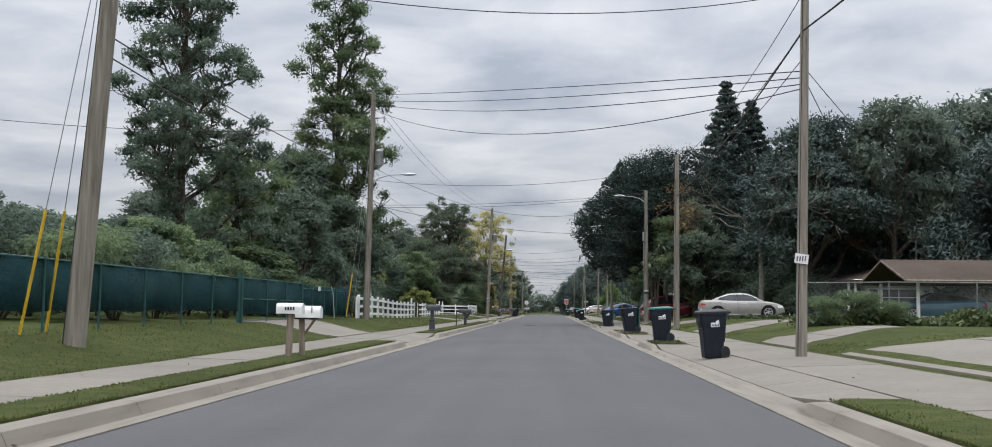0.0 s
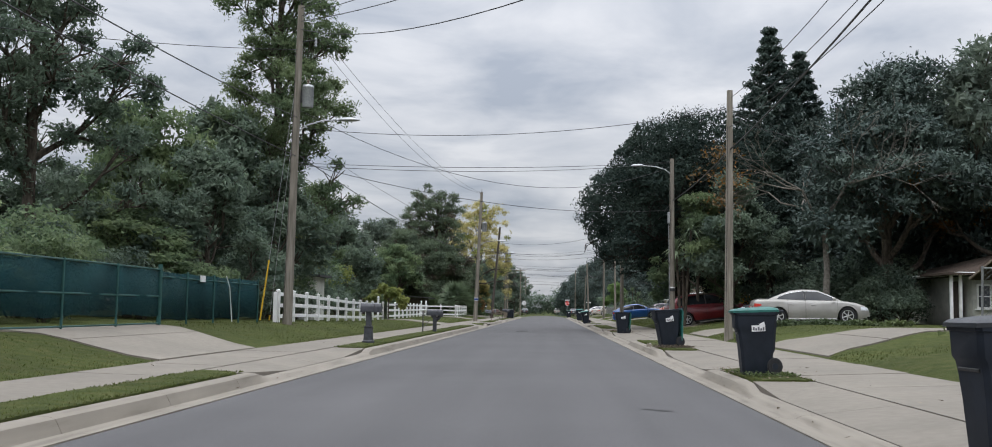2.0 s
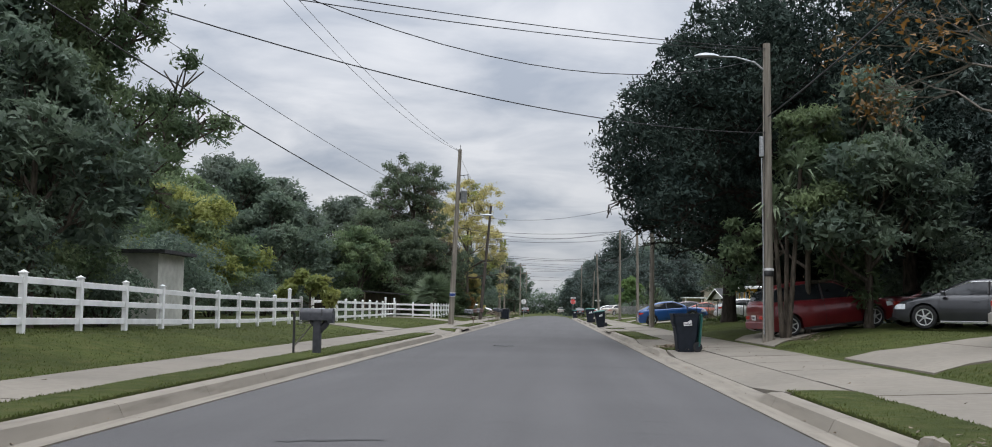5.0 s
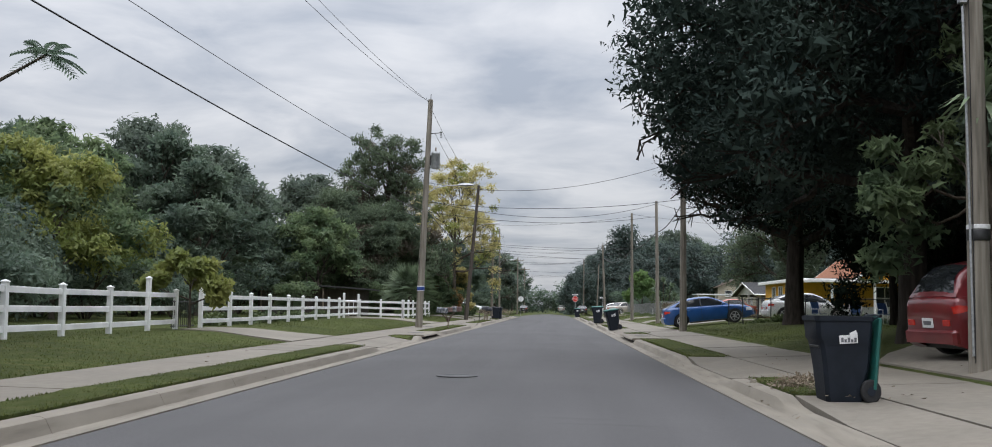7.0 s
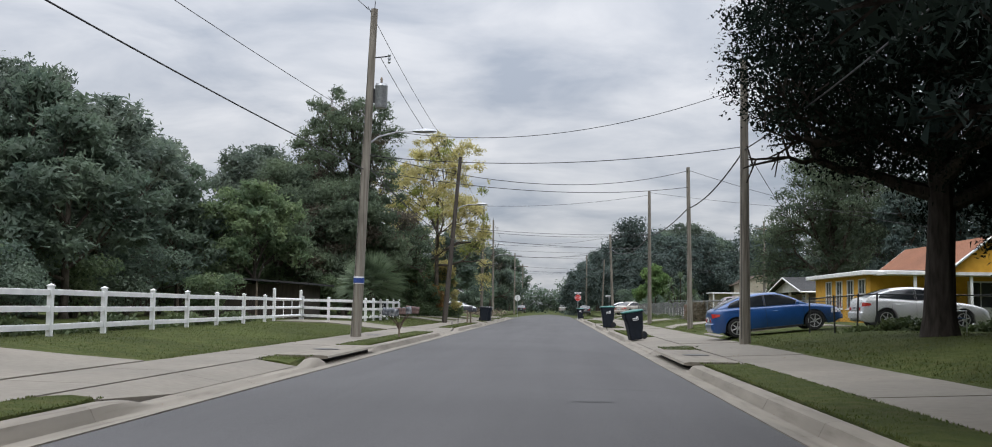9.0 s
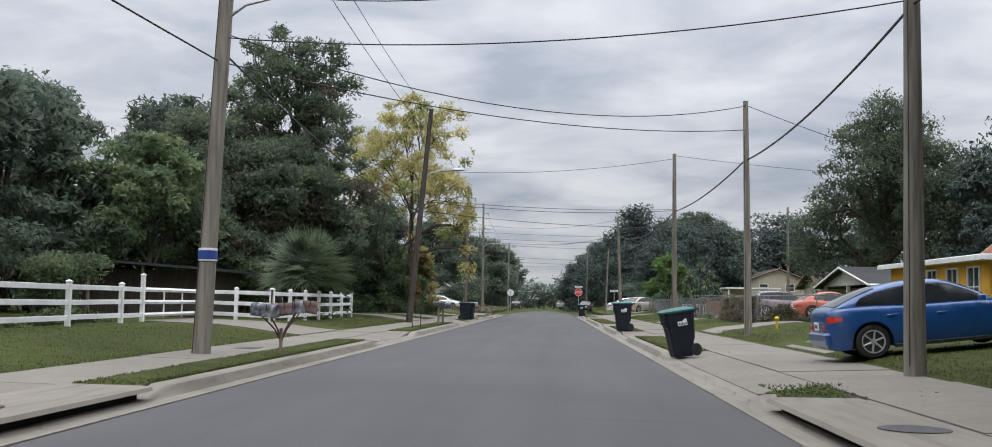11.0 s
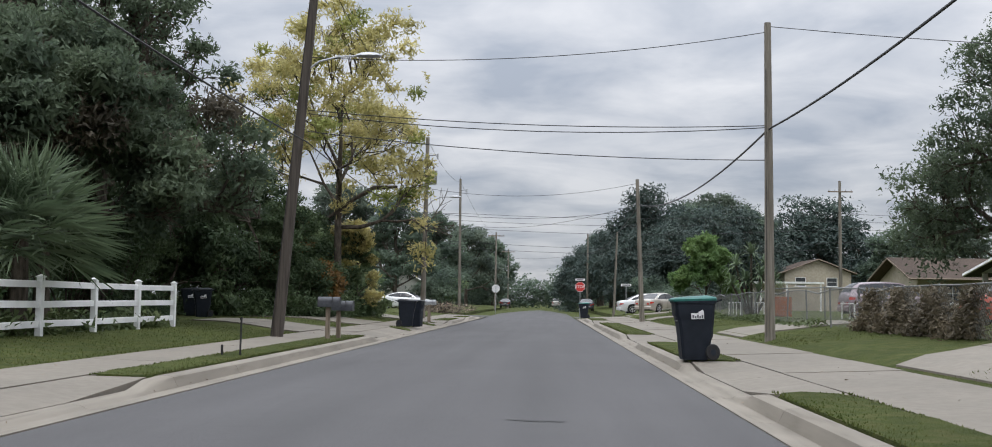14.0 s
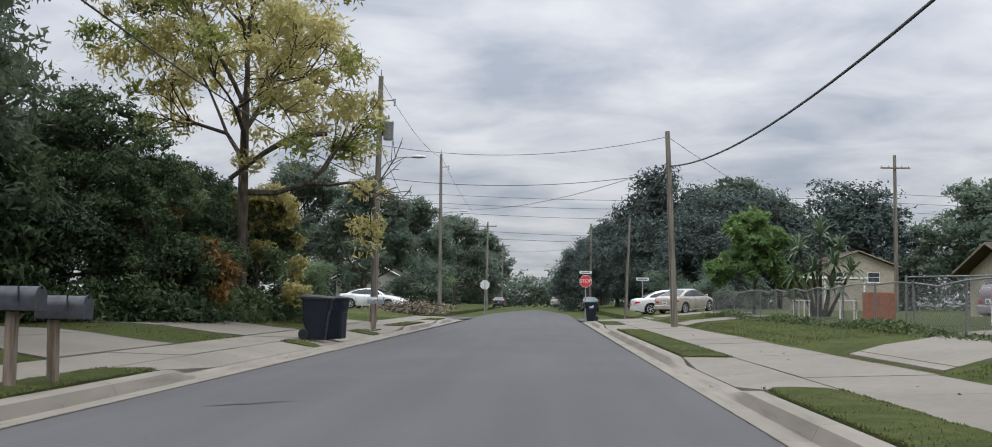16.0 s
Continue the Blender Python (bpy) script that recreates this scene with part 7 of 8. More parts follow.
        for wx in (fx, rx):
            yo = sy * (flank(wx, wr * 2 + 0.06) - 0.125)
            wo = part("wheel", Build().lathe([(wr * 0.66, -0.1), (wr * 0.9, -0.108), (wr, -0.08), (wr, 0.08), (wr * 0.9, 0.108), (wr * 0.66, 0.1)], (0, 0, 0), "y", 24), RUBBER, root, "", True)
            wo.location = (wx, yo, wr)
            rb_ = Build()
            rb_.lathe([(wr * 0.64, -0.112 * sy), (wr * 0.70, -0.116 * sy), (wr * 0.70, 0.116 * sy), (wr * 0.62, 0.112 * sy), (wr * 0.61, -0.05 * sy)], (0, 0, 0), "y", 24)
            for k in range(6):
                a = 2 * math.pi * k / 6 + 0.3
                rb_.tube([(0.04 * math.cos(a), sy * 0.1, 0.04 * math.sin(a)), (wr * 0.66 * math.cos(a), sy * 0.1, wr * 0.66 * math.sin(a))], [0.024, 0.019], 5)
            rb_.lathe([(0.0, 0.09 * sy), (0.06, 0.09 * sy), (0.06, 0.12 * sy), (0.0, 0.125 * sy)], (0, 0, 0), "y", 10)
            part("rim", rb_, RIM, wo, "silver alloy rim", True)
            # tyre black on the disc paints the shaded gaps between the spokes
            part("brake_disc", Build().lathe([(0.0, -0.03), (wr * 0.66, -0.03), (wr * 0.66, 0.0), (0.0, 0.0)], (0, 0, 0), "y", 16), RUBBER, wo, "", True)
    part("rear_bumper", Build().box(xa + 0.04, 0, 0.33, 0.16, wide(xa + 0.1) * 1.9, 0.24, bevel=0.05), material, root)
    part("front_bumper", Build().box(xb - 0.05, 0, 0.29, 0.14, wide(xb - 0.1) * 1.7, 0.2, bevel=0.05), material, root)
    part("grille", Build().box(xb + 0.005, 0, 0.44, 0.03, 0.7, 0.09), BLACKPAINT, root)
    part("plate_holder", Build().box(xa - 0.02, 0, 0.60, 0.02, 0.32, 0.16), STICKER, root)
    part("plate_mark", Build().box(xa - 0.033, 0, 0.645, 0.006, 0.22, 0.07), GREYBAR, root)
    return root


SILVER = paint("silver_paint", (0.27, 0.26, 0.235), (0.33, 0.315, 0.29))
BLUE = paint("blue_paint", (0.010, 0.058, 0.195), (0.015, 0.078, 0.25))
CARRED = paint("red_paint", (0.12, 0.008, 0.012), (0.17, 0.014, 0.018))
CARWHITE = paint("white_car_paint", (0.60, 0.60, 0.59), (0.70, 0.70, 0.69))
ORANGE = paint("orange_paint", (0.42, 0.085, 0.05), (0.50, 0.125, 0.075))
TEAL = paint("teal_paint", (0.012, 0.085, 0.13), (0.02, 0.12, 0.18))
DARKCAR = paint("dark_paint", (0.025, 0.026, 0.03), (0.04, 0.042, 0.048))
BEIGE = paint("champagne_paint", (0.32, 0.29, 0.25), (0.4, 0.36, 0.31))
MAUVE = paint("mauve_paint", (0.22, 0.17, 0.19), (0.28, 0.22, 0.24))


def park(shape, x, y, turn, material, label):
    """Stands the car on the yard, nose up or down with the slope."""
    u = Vector((math.cos(radians(turn)), math.sin(radians(turn))))
    za, zb = (land(x + u.x * k, y + u.y * k) for k in (-1.35, 1.35))
    return car(shape, x, y, (za + zb) / 2 + 0.03, turn, material, label, rise=math.degrees(math.atan2(zb - za, 2.7)))


park("sedan", 11.8, 63.2, -2, SILVER, "silver four door sedan parked on the raised yard")
park("hatch", 8.62, 113.72, 0, BLUE, "blue hatchback parked across the driveway")
park("suv", 9.7, 78.4, 12, CARRED, "dark red sport utility car under the trees")
park("sedan", 15.2, 82.0, 4, CARRED, "dark red sedan deep in the yard")
park("sedan", 13.2, 74.0, 150, DARKCAR, "dark sedan parked under the trees")
park("hatch", 13.7, 114.2, 2, CARWHITE, "white hatchback behind the chain link fence")
park("coupe", 16.2, 151.0, 4, ORANGE, "faded orange two door car behind the fence")
park("suv", 17.2, 168, 4, MAUVE, "grey red van behind the fence")
park("sedan", 20.9, 57.6, 178, TEAL, "teal sedan parked under the carport")
park("sedan", 9.9, 200.5, 52, BEIGE, "champagne sedan parked at the corner driveway")
park("sedan", 9.3, 203.6, 8, CARWHITE, "white sedan parked at the corner")
park("sedan", -11.0, 211, -12, CARWHITE, "white car parked beyond the bins")
park("sedan", 5.9, 246, 90, DARKCAR, "dark car far down the street")
park("sedan", -5.4, 290, 90, DARKCAR, "dark car far down the street")
park("suv", 3.0, 330, 90, SILVER, "silver car far down the street")
park("suv", -2.6, 350, -90, DARKCAR, "dark car far down the street")


# ---- houses ----
STUCCO = mat("beige_stucco", two((0.38, 0.33, 0.25), (0.46, 0.41, 0.32)), 4, 6, 0.9, 0.3, 70, large=(0.6, 0.82))
GREYWALL = mat("pale_grey_wall", two((0.42, 0.42, 0.37), (0.52, 0.52, 0.46)), 4, 6, 0.9, 0.3, 70, large=(0.6, 0.8))
YELLOWWALL = mat("yellow_wall", two((0.58, 0.30, 0.025), (0.68, 0.37, 0.04)), 3, 6, 0.85, 0.2, 70, large=(0.5, 0.85))
PINKWALL = mat("pinkish_wall", two((0.30, 0.22, 0.18), (0.38, 0.29, 0.24)), 4, 6, 0.9, 0.3, 70)
ROOFBROWN = mat("brown_shingle", two((0.055, 0.04, 0.031), (0.1, 0.075, 0.06)), 11, 7, 0.95, 0.6, 26, large=(0.4, 0.7), spec=0.2)
ROOFGREY = mat("grey_shingle", two((0.034, 0.034, 0.035), (0.068, 0.067, 0.066)), 11, 7, 0.95, 0.6, 26, large=(0.4, 0.7), spec=0.2)
ROOFRED = mat("terracotta_roof", two((0.2, 0.085, 0.046), (0.28, 0.13, 0.078)), 11, 7, 0.9, 0.6, 26, large=(0.4, 0.8), spec=0.2)
SHEDWALL = mat("dark_weathered_boards", two((0.045, 0.036, 0.028), (0.085, 0.068, 0.052)), 12, 6, 0.9, 0.4, 50, stretch=(1, 1, 0.1), large=(0.6, 0.7))
PANE = mat("window_pane", two((0.03, 0.035, 0.04), (0.06, 0.065, 0.07)), 1.5, 3, 0.08, 0)


def window_unit(root, face, u, z, wid, hgt, at, bars=1):
    """A framed window: face 'x-' looks to the street, 'y-' back along it; u runs along the wall."""
    def bx(du, dz, su, sz, d, t):
        if face == "y-":
            return Build().box(u + du, at - d, z + dz, su, t, sz)
        return Build().box(at - d, u + du, z + dz, t, su, sz)
    f = 0.07
    pane = part("window", bx(0, 0, wid, hgt, 0.004, 0.02), PANE, root, "white framed window")
    for du, dz, su, sz in ((0, -f, wid + 2 * f, f), (0, hgt, wid + 2 * f, f), (-wid / 2 - f / 2, 0, f, hgt), (wid / 2 + f / 2, 0, f, hgt)):
        part("frame", bx(du, dz, su, sz, 0.02, 0.09), WHITE, pane)
    part("sash_bar", bx(0, hgt / 2 - 0.02, wid, 0.04, 0.015, 0.05), WHITE, pane)
    for k in range(bars - 1):
        part("sash_bar", bx(-wid / 2 + wid * (k + 1) / bars, 0, 0.04, hgt, 0.017, 0.054), WHITE, pane)
    part("sill", bx(0, -f - 0.05, wid + 0.3, 0.05, 0.05, 0.14), WHITE, pane)


def gable_roof(root, x0, x1, y0, y1, z, peak, axis, material, over=0.4, wall=None, name="roof"):
    """A gabled roof slab with thickness, white fascia and gable walls; axis: the ridge's direction."""
    if axis == "x":
        m = (y0 + y1) / 2
        A = [(x0 - over, y0 - over, z - 0.12), (x1 + over, y0 - over, z - 0.12), (x1 + over, m, peak), (x0 - over, m, peak)]
        B = [(x0 - over, y1 + over, z - 0.12), (x1 + over, y1 + over, z - 0.12), (x1 + over, m, peak), (x0 - over, m, peak)]
    else:
        m = (x0 + x1) / 2
        A = [(x0 - over, y0 - over, z - 0.12), (x0 - over, y1 + over, z - 0.12), (m, y1 + over, peak), (m, y0 - over, peak)]
        B = [(x1 + over, y0 - over, z - 0.12), (x1 + over, y1 + over, z - 0.12), (m, y1 + over, peak), (m, y0 - over, peak)]
    b = Build()
    for q in (A, B):
        k = len(b.v)
        b.v += q + [(px, py, pz + 0.14) for px, py, pz in q]
        b.f += [(k, k + 1, k + 2, k + 3), (k + 4, k + 5, k + 6, k + 7)] + [(k + i, k + (i + 1) % 4, k + 4 + (i + 1) % 4, k + 4 + i) for i in range(4)]
    r = part(name, b, material, root)
    for q in (A, B):
        for i, j in ((0, 1), (3, 0), (1, 2)):
            p0, p1 = Vector(q[i]), Vector(q[j])
            part("fascia", Build().tube([p0 + Vector((0, 0, 0.06)), p1 + Vector((0, 0, 0.06))], 0.07, 4), WOOD if material is ROOFBROWN else WHITE, r)
    if wall:
        for k in (0, 1):
            if axis == "x":
                q = (x0 + 0.02, x1 - 0.02)[k]
                g = Build().prism([(y0, z), (y1, z), (m, peak - 0.05)], q - 0.02, q + 0.02, "x")
            else:
                q = (y0 + 0.02, y1 - 0.02)[k]
                g = Build().prism([(x0, z), (x1, z), (m, peak - 0.05)], q - 0.02, q + 0.02, "y")
            part("gable", g, wall, root)
    return r


def hip_roof(root, x0, x1, y0, y1, z, peak, inset, material, over=0.5):
    """A hipped roof with a short ridge along x and white eaves."""
    a, b, c, d = x0 - over, x1 + over, y0 - over, y1 + over
    m = (c + d) / 2
    r = Build()
    r.add([(a, c, z), (b, c, z), (b, d, z), (a, d, z), (a + inset, m, peak), (b - inset, m, peak), (a, c, z - 0.12), (b, c, z - 0.12), (b, d, z - 0.12), (a, d, z - 0.12)],
          [(0, 1, 5, 4), (1, 2, 5), (2, 3, 4, 5), (3, 0, 4), (9, 8, 7, 6), (0, 6, 7, 1), (1, 7, 8, 2), (2, 8, 9, 3), (3, 9, 6, 0)])
    ro = part("roof", r, material, root)
    for p, q in (((a, c), (b, c)), ((a, c), (a, d))):
        part("fascia", Build().tube([(*p, z - 0.06), (*q, z - 0.06)], 0.07, 4), WHITE, ro)


def walls(root, x0, x1, y0, y1, z0, z1, material, name="wall", t=0.2):
    for a in ((x0, x1, y0, y0 + t), (x0, x1, y1 - t, y1), (x0, x0 + t, y0 + t, y1 - t), (x1 - t, x1, y0 + t, y1 - t)):
        part(name, Build().box((a[0] + a[1]) / 2, (a[2] + a[3]) / 2, z0 - 0.3, a[1] - a[0], a[3] - a[2], z1 - z0 + 0.3), material, root)


def house(label):
    return tagged(new("house"), label, "house", "houses along the street")


# low house with a carport
h = house("low pale grey house with brown roof and porch")
z = land(21, 66)
walls(h, 19.6, 31, 65.8, 75, z, z + 2.3, GREYWALL)
hip_roof(h, 19.4, 31, 65.6, 75, z + 2.36, z + 3.75, 5.0, ROOFBROWN, 0.7)
window_unit(h, "y-", 21.6, z + 0.85, 2.1, 0.95, 65.8, 2)
window_unit(h, "y-", 20.1, z + 0.85, 0.5, 0.95, 65.8, 1)
part("door", Build().box(19.2, 66.9, z, 0.06, 0.9, 2.0), mat("dark_door", two((0.05, 0.04, 0.035), (0.09, 0.07, 0.06)), 6, 4, 0.6, 0.1), h, "dark door")
part("porch_wall", Build().box(20.4, 72.4, z - 0.1, 0.5, 0.3, 2.4), WHITE, h)
for px in (18.5, 18.9):
    part("porch_post", Build().box(px, 65.3, z - 0.1, 0.12, 0.12, 2.35), WHITE, h)
part("porch_roof", Build().box(18.9, 66.6, z + 2.24, 1.4, 3.6, 0.1), ROOFBROWN, h)
c = tagged(new("carport"), "open carport with a brown gable roof and white trim", "carport")
for px, py in ((19.6, 56.4), (19.6, 62.6), (27, 56.4), (27, 62.6)):
    part("post", Build().box(px, py, land(px, py) - 0.1, 0.14, 0.14, 2.15), WHITE, c)
gable_roof(c, 19.3, 29.3, 56, 63, land(20, 58) + 2.1, land(20, 58) + 3.15, "x", ROOFBROWN, 0.6)

# yellow house
h = house("bright yellow house with terracotta roof and white trim")
z = land(18, 140)
walls(h, 17.8, 29, 133.8, 145.8, z, z + 2.55, YELLOWWALL)
part("flat_roof", Build().box(20.4, 139.8, z + 2.55, 6.2, 13.2, 0.22, bevel=0.03), WHITE, h, "white edged low roof")
part("roof_sheet", Build().box(20.4, 139.8, z + 2.774, 5.8, 12.8, 0.03), ROOFGREY, h)
gable_roof(h, 21.0, 25.0, 131.4, 144, z + 2.55, z + 4.35, "y", ROOFRED, 0.4, YELLOWWALL)
gable_roof(h, 25.0, 34, 134.5, 144.5, z + 2.55, z + 4.6, "x", ROOFRED, 0.5, YELLOWWALL, "roof")
for u in (135.3, 137.6, 140.0, 142.4):
    window_unit(h, "x-", u, z + 0.8, 1.15, 1.5, 17.8, 2)
window_unit(h, "y-", 23.5, z + 0.8, 1.2, 1.4, 133.8, 2)
part("porch_wall", Build().box(22.4, 133.2, z - 0.1, 6.5, 0.15, 1.0), GREYWALL, h)
for px in (19.4, 22.2, 25.4):
    part("porch_post", Build().box(px, 131.6, z - 0.1, 0.14, 0.14, 2.7), WHITE, h)
part("porch_roof", Build().box(23.2, 132.6, z + 2.5, 10.5, 2.6, 0.16), WHITE, h)
h = house("dark gabled neighbour house with white trim")
walls(h, 29, 37, 124, 131, z, z + 2.5, GREYWALL)
gable_roof(h, 29, 37, 124, 131, z + 2.5, z + 4.6, "x", ROOFGREY, 0.5, GREYWALL)

# grey gabled house
h = house("grey roofed pale house with a white gabled porch")
z = land(18, 154)
walls(h, 19.5, 29, 149.2, 159.2, z, z + 1.85, PINKWALL)
gable_roof(h, 17.8, 29, 148.6, 159.4, z + 1.9, z + 2.85, "x", ROOFGREY, 0.4, GREYWALL)
for py in (148.9, 154.1, 159.1):
    part("porch_post", Build().box(17.95, py, z - 0.1, 0.16, 0.16, 2.0), WHITE, h)
window_unit(h, "x-", 156, z + 0.5, 1.9, 1.2, 19.5, 2)
window_unit(h, "x-", 151.6, z + 0.5, 1.3, 1.2, 19.5, 2)
window_unit(h, "y-", 23, z + 0.5, 1.4, 1.1, 149.2, 2)
h = house("taller pale gabled house behind")
walls(h, 27, 36, 163, 171, z, z + 3.3, GREYWALL)
gable_roof(h, 27, 36, 163, 171, z + 3.3, z + 5.0, "x", ROOFGREY, 0.4, GREYWALL)

# beige house with brown roof
h = house("beige stucco house with a brown shingle roof")
z = land(21, 180)
walls(h, 25.0, 37, 187.6, 195.4, z, z + 2.45, STUCCO)
gable_roof(h, 25.0, 37, 187.6, 195.4, z + 2.45, z + 3.8, "x", ROOFBROWN, 0.7, STUCCO)
window_unit(h, "y-", 27.2, z + 0.9, 1.0, 1.2, 187.6, 2)
part("door", Build().box(29.6, 187.57, z, 1.0, 0.06, 2.05), mat("red_door", two((0.16, 0.06, 0.045), (0.22, 0.09, 0.06)), 6, 4, 0.6, 0.1), h, "dull red door")
window_unit(h, "x-", 191.5, z + 0.9, 1.2, 1.2, 25.0, 2)

# two storey beige house with a flat carport
h = house("two storey beige house with a gable roof")
z = land(30, 244)
walls(h, 28.8, 36.4, 244, 253, z, z + 4.4, STUCCO)
gable_roof(h, 28.8, 36.4, 244, 253, z + 4.4, z + 5.9, "y", ROOFBROWN, 0.5, STUCCO)
window_unit(h, "y-", 30.6, z + 2.9, 1.1, 0.9, 244, 1)
window_unit(h, "y-", 34.2, z + 2.9, 1.1, 0.9, 244, 1)
part("carport_roof", Build().box(27.6, 238, z + 2.95, 7.0, 5.5, 0.2), WHITE, h, "flat white edged carport roof")
for px in (24.4, 27.2, 30.8):
    part("carport_post", Build().box(px, 235.5, z - 0.1, 0.16, 0.16, 3.1), WHITE, h)
walls(h, 24.4, 27.0, 237, 240.6, z, z + 2.95, STUCCO)

# sheds behind the white fence
s = tagged(new("shed"), "long low shed with a dark flat roof behind the fence", "shed")
z = land(-16, 136)
walls(s, -20, -13.0, 134.6, 140, z, z + 1.85, SHEDWALL)
part("roof", Build().box(-16.6, 137.2, z + 2.1, 8.6, 7.0, 0.1, Matrix.Rotation(radians(3.5), 3, "Y")), ROOFGREY, s)
for px in (-19.6, -17.4, -15.2):
    part("post", Build().box(px, 134.0, z - 0.1, 0.1, 0.1, 2.15), WOOD, s)
s = tagged(new("shed"), "small pale shed half hidden by foliage", "shed")
z = land(-14, 80)
walls(s, -15.0, -12.8, 79, 81.6, z, z + 2.5, GREYWALL)
part("roof", Build().box(-13.9, 80.3, z + 2.5, 2.9, 3.3, 0.12), ROOFGREY, s)
# far house between the trees
s = house("small grey house seen beyond the bins")
z = land(-16, 235)
walls(s, -19, -12.5, 238, 246, z, z + 2.6, GREYWALL)
gable_roof(s, -19, -12.5, 238, 246, z + 2.6, z + 4.4, "y", ROOFGREY, 0.4, GREYWALL)


# ---- weeds, vines, litter ----
BROWNLEAF = leaf_mat("dry_vine_leaves", (0.12, 0.095, 0.07), (0.24, 0.19, 0.135), 0.2)
DRYVINE = leaf_mat("grey_brown_vines", (0.085, 0.07, 0.045), (0.165, 0.135, 0.09), 0.3)
WEED = leaf_mat("weed_leaves", (0.05, 0.075, 0.03), (0.11, 0.14, 0.05), 0.25)


def clump_row(name, a, b, h, depth, n, leaf, material, label, category, seed):
    """A ragged strip of weeds or vines from a to b."""
    rg = np.random.default_rng(seed)
    t = rg.uniform(0, 1, n)
    x = a[0] + (b[0] - a[0]) * t + rg.normal(0, depth, n)
    y = a[1] + (b[1] - a[1]) * t + rg.normal(0, depth, n)
    hh = h * (0.6 + 0.4 * np.sin(t * 23 + seed)) * rg.uniform(0.02, 1, n) ** 0.8
    z = np.array([land(px, py) for px, py in zip(x, y)]) + hh
    ob = new(name, leaf_mesh(name, np.stack([x, y, z], 1), rg.uniform(0.6, 1.4, n) * leaf, material, rg, 0.0, 2.2))
    return tagged(ob, label, category, "", "stuff")


clump_row("vine_hedge", (9.95, 139.2), (9.95, 147.5), 1.15, 0.14, 14000, 0.055, DRYVINE, "dry grey brown vines covering the chain link fence", "vine", 1)
clump_row("vine_hedge", (10.0, 138.3), (17.0, 137.5), 0.75, 0.12, 5000, 0.06, DRYVINE, "thin dry vines on the chain link fence", "vine", 11)
clump_row("fence_weeds", (9.7, 151), (9.7, 191), 0.3, 0.16, 5000, 0.05, WEED, "ragged green weeds along the chain link fence", "weeds", 2)
clump_row("yard_weeds", (10.0, 40.4), (23, 40.4), 0.6, 0.3, 6000, 0.11, WEED, "tall weeds in front of the low house", "weeds", 3)
clump_row("yard_weeds", (10.2, 109.4), (21, 109.8), 0.4, 0.15, 3000, 0.09, WEED, "weeds along the chain link fence", "weeds", 4)
clump_row("sedan_weeds", (9.6, 61.2), (15, 60.6), 0.22, 0.25, 2500, 0.08, WEED, "weeds around the parked sedan", "weeds", 5)
clump_row("fence_weeds", (-11.5, 97), (-13.0, 125), 0.45, 0.2, 5000, 0.09, WEED, "weeds behind the white fence", "weeds", 6)
clump_row("fence_weeds", (-9.6, 134), (-9.7, 147), 0.5, 0.25, 2500, 0.09, WEED, "weeds behind the white fence", "weeds", 7)
clump_row("thicket_edge", (-9.4, 164.6), (-8.8, 178), 1.2, 0.4, 7000, 0.085, LEAF_THICKET_SHADED, "low leafy edge of the thicket", "weeds", 8)
clump_row("thicket_edge", (-11.4, 149), (-14.0, 158), 1.0, 0.4, 6000, 0.085, LEAF_THICKET_SHADED, "low leafy edge of the thicket", "weeds", 9)
clump_row("thicket_edge", (-15.0, 162.6), (-10, 164.4), 1.3, 0.4, 6000, 0.085, LEAF_THICKET_SHADED, "low leafy edge of the thicket", "weeds", 10)
for x, y, s in ((11.0, 39.8, 0.42), (12.2, 40.2, 0.5), (13.2, 39.9, 0.36), (19.5, 40.3, 0.4), (21, 40.1, 0.45)):
    put(under_b, x, y, 50 * x, s, s, "bushes before the low house")

clump_row("bin_weeds", (4.15, 35.2), (5.0, 35.35), 0.07, 0.08, 260, 0.024, WEED, "weeds sprouting round a trash bin", "weeds", 21)
clump_row("bin_weeds", (4.1, 49.3), (5.0, 49.4), 0.07, 0.12, 420, 0.034, BROWNLEAF, "dry leaves heaped round a trash bin", "weeds", 22)
clump_row("verge_weeds", (4.15, 36.2), (5.0, 37.6), 0.04, 0.12, 360, 0.022, WEED, "ragged weeds on the short verge", "weeds", 23)
clump_row("verge_weeds", (4.2, 74.0), (5.0, 76.4), 0.06, 0.15, 420, 0.034, BROWNLEAF, "dry weeds and dead leaves on the verge", "weeds", 24)
clump_row("verge_weeds", (4.2, 105.7), (5.0, 107.4), 0.03, 0.14, 400, 0.02, WEED, "ragged weeds beside the storm inlet", "weeds", 25)

# crumbled kerb
rk = random.Random(31)
for x, y, k in ((3.98, 51.2, 1.0), (4.02, 51.55, 0.8), (3.88, 51.0, 0.6), (3.84, 51.4, 0.5), (3.9, 50.7, 0.4), (4.0, 75.6, 0.6), (3.9, 75.3, 0.4)):
    b = Build()
    ring = [(0.11 * k * rk.uniform(0.7, 1.2) * math.cos(a), 0.15 * k * rk.uniform(0.7, 1.2) * math.sin(a)) for a in [math.pi * i / 3.5 for i in range(7)]]
    b.v = [(u, v, 0) for u, v in ring] + [(u * 0.8 + 0.01, v * 0.75, 0.1 * k * rk.uniform(0.8, 1.2)) for u, v in ring]
    b.f = [tuple(range(6, -1, -1)), tuple(range(7, 14))] + [(i, (i + 1) % 7, 7 + (i + 1) % 7, 7 + i) for i in range(7)]
    ob = part("concrete_chunk", b, KERB)
    ob.location = (x, y, 0.145 if x > 3.93 else 0.02)
    tagged(ob, "broken grey concrete chunk lying on the kerb", "rubble", "broken kerb pieces")

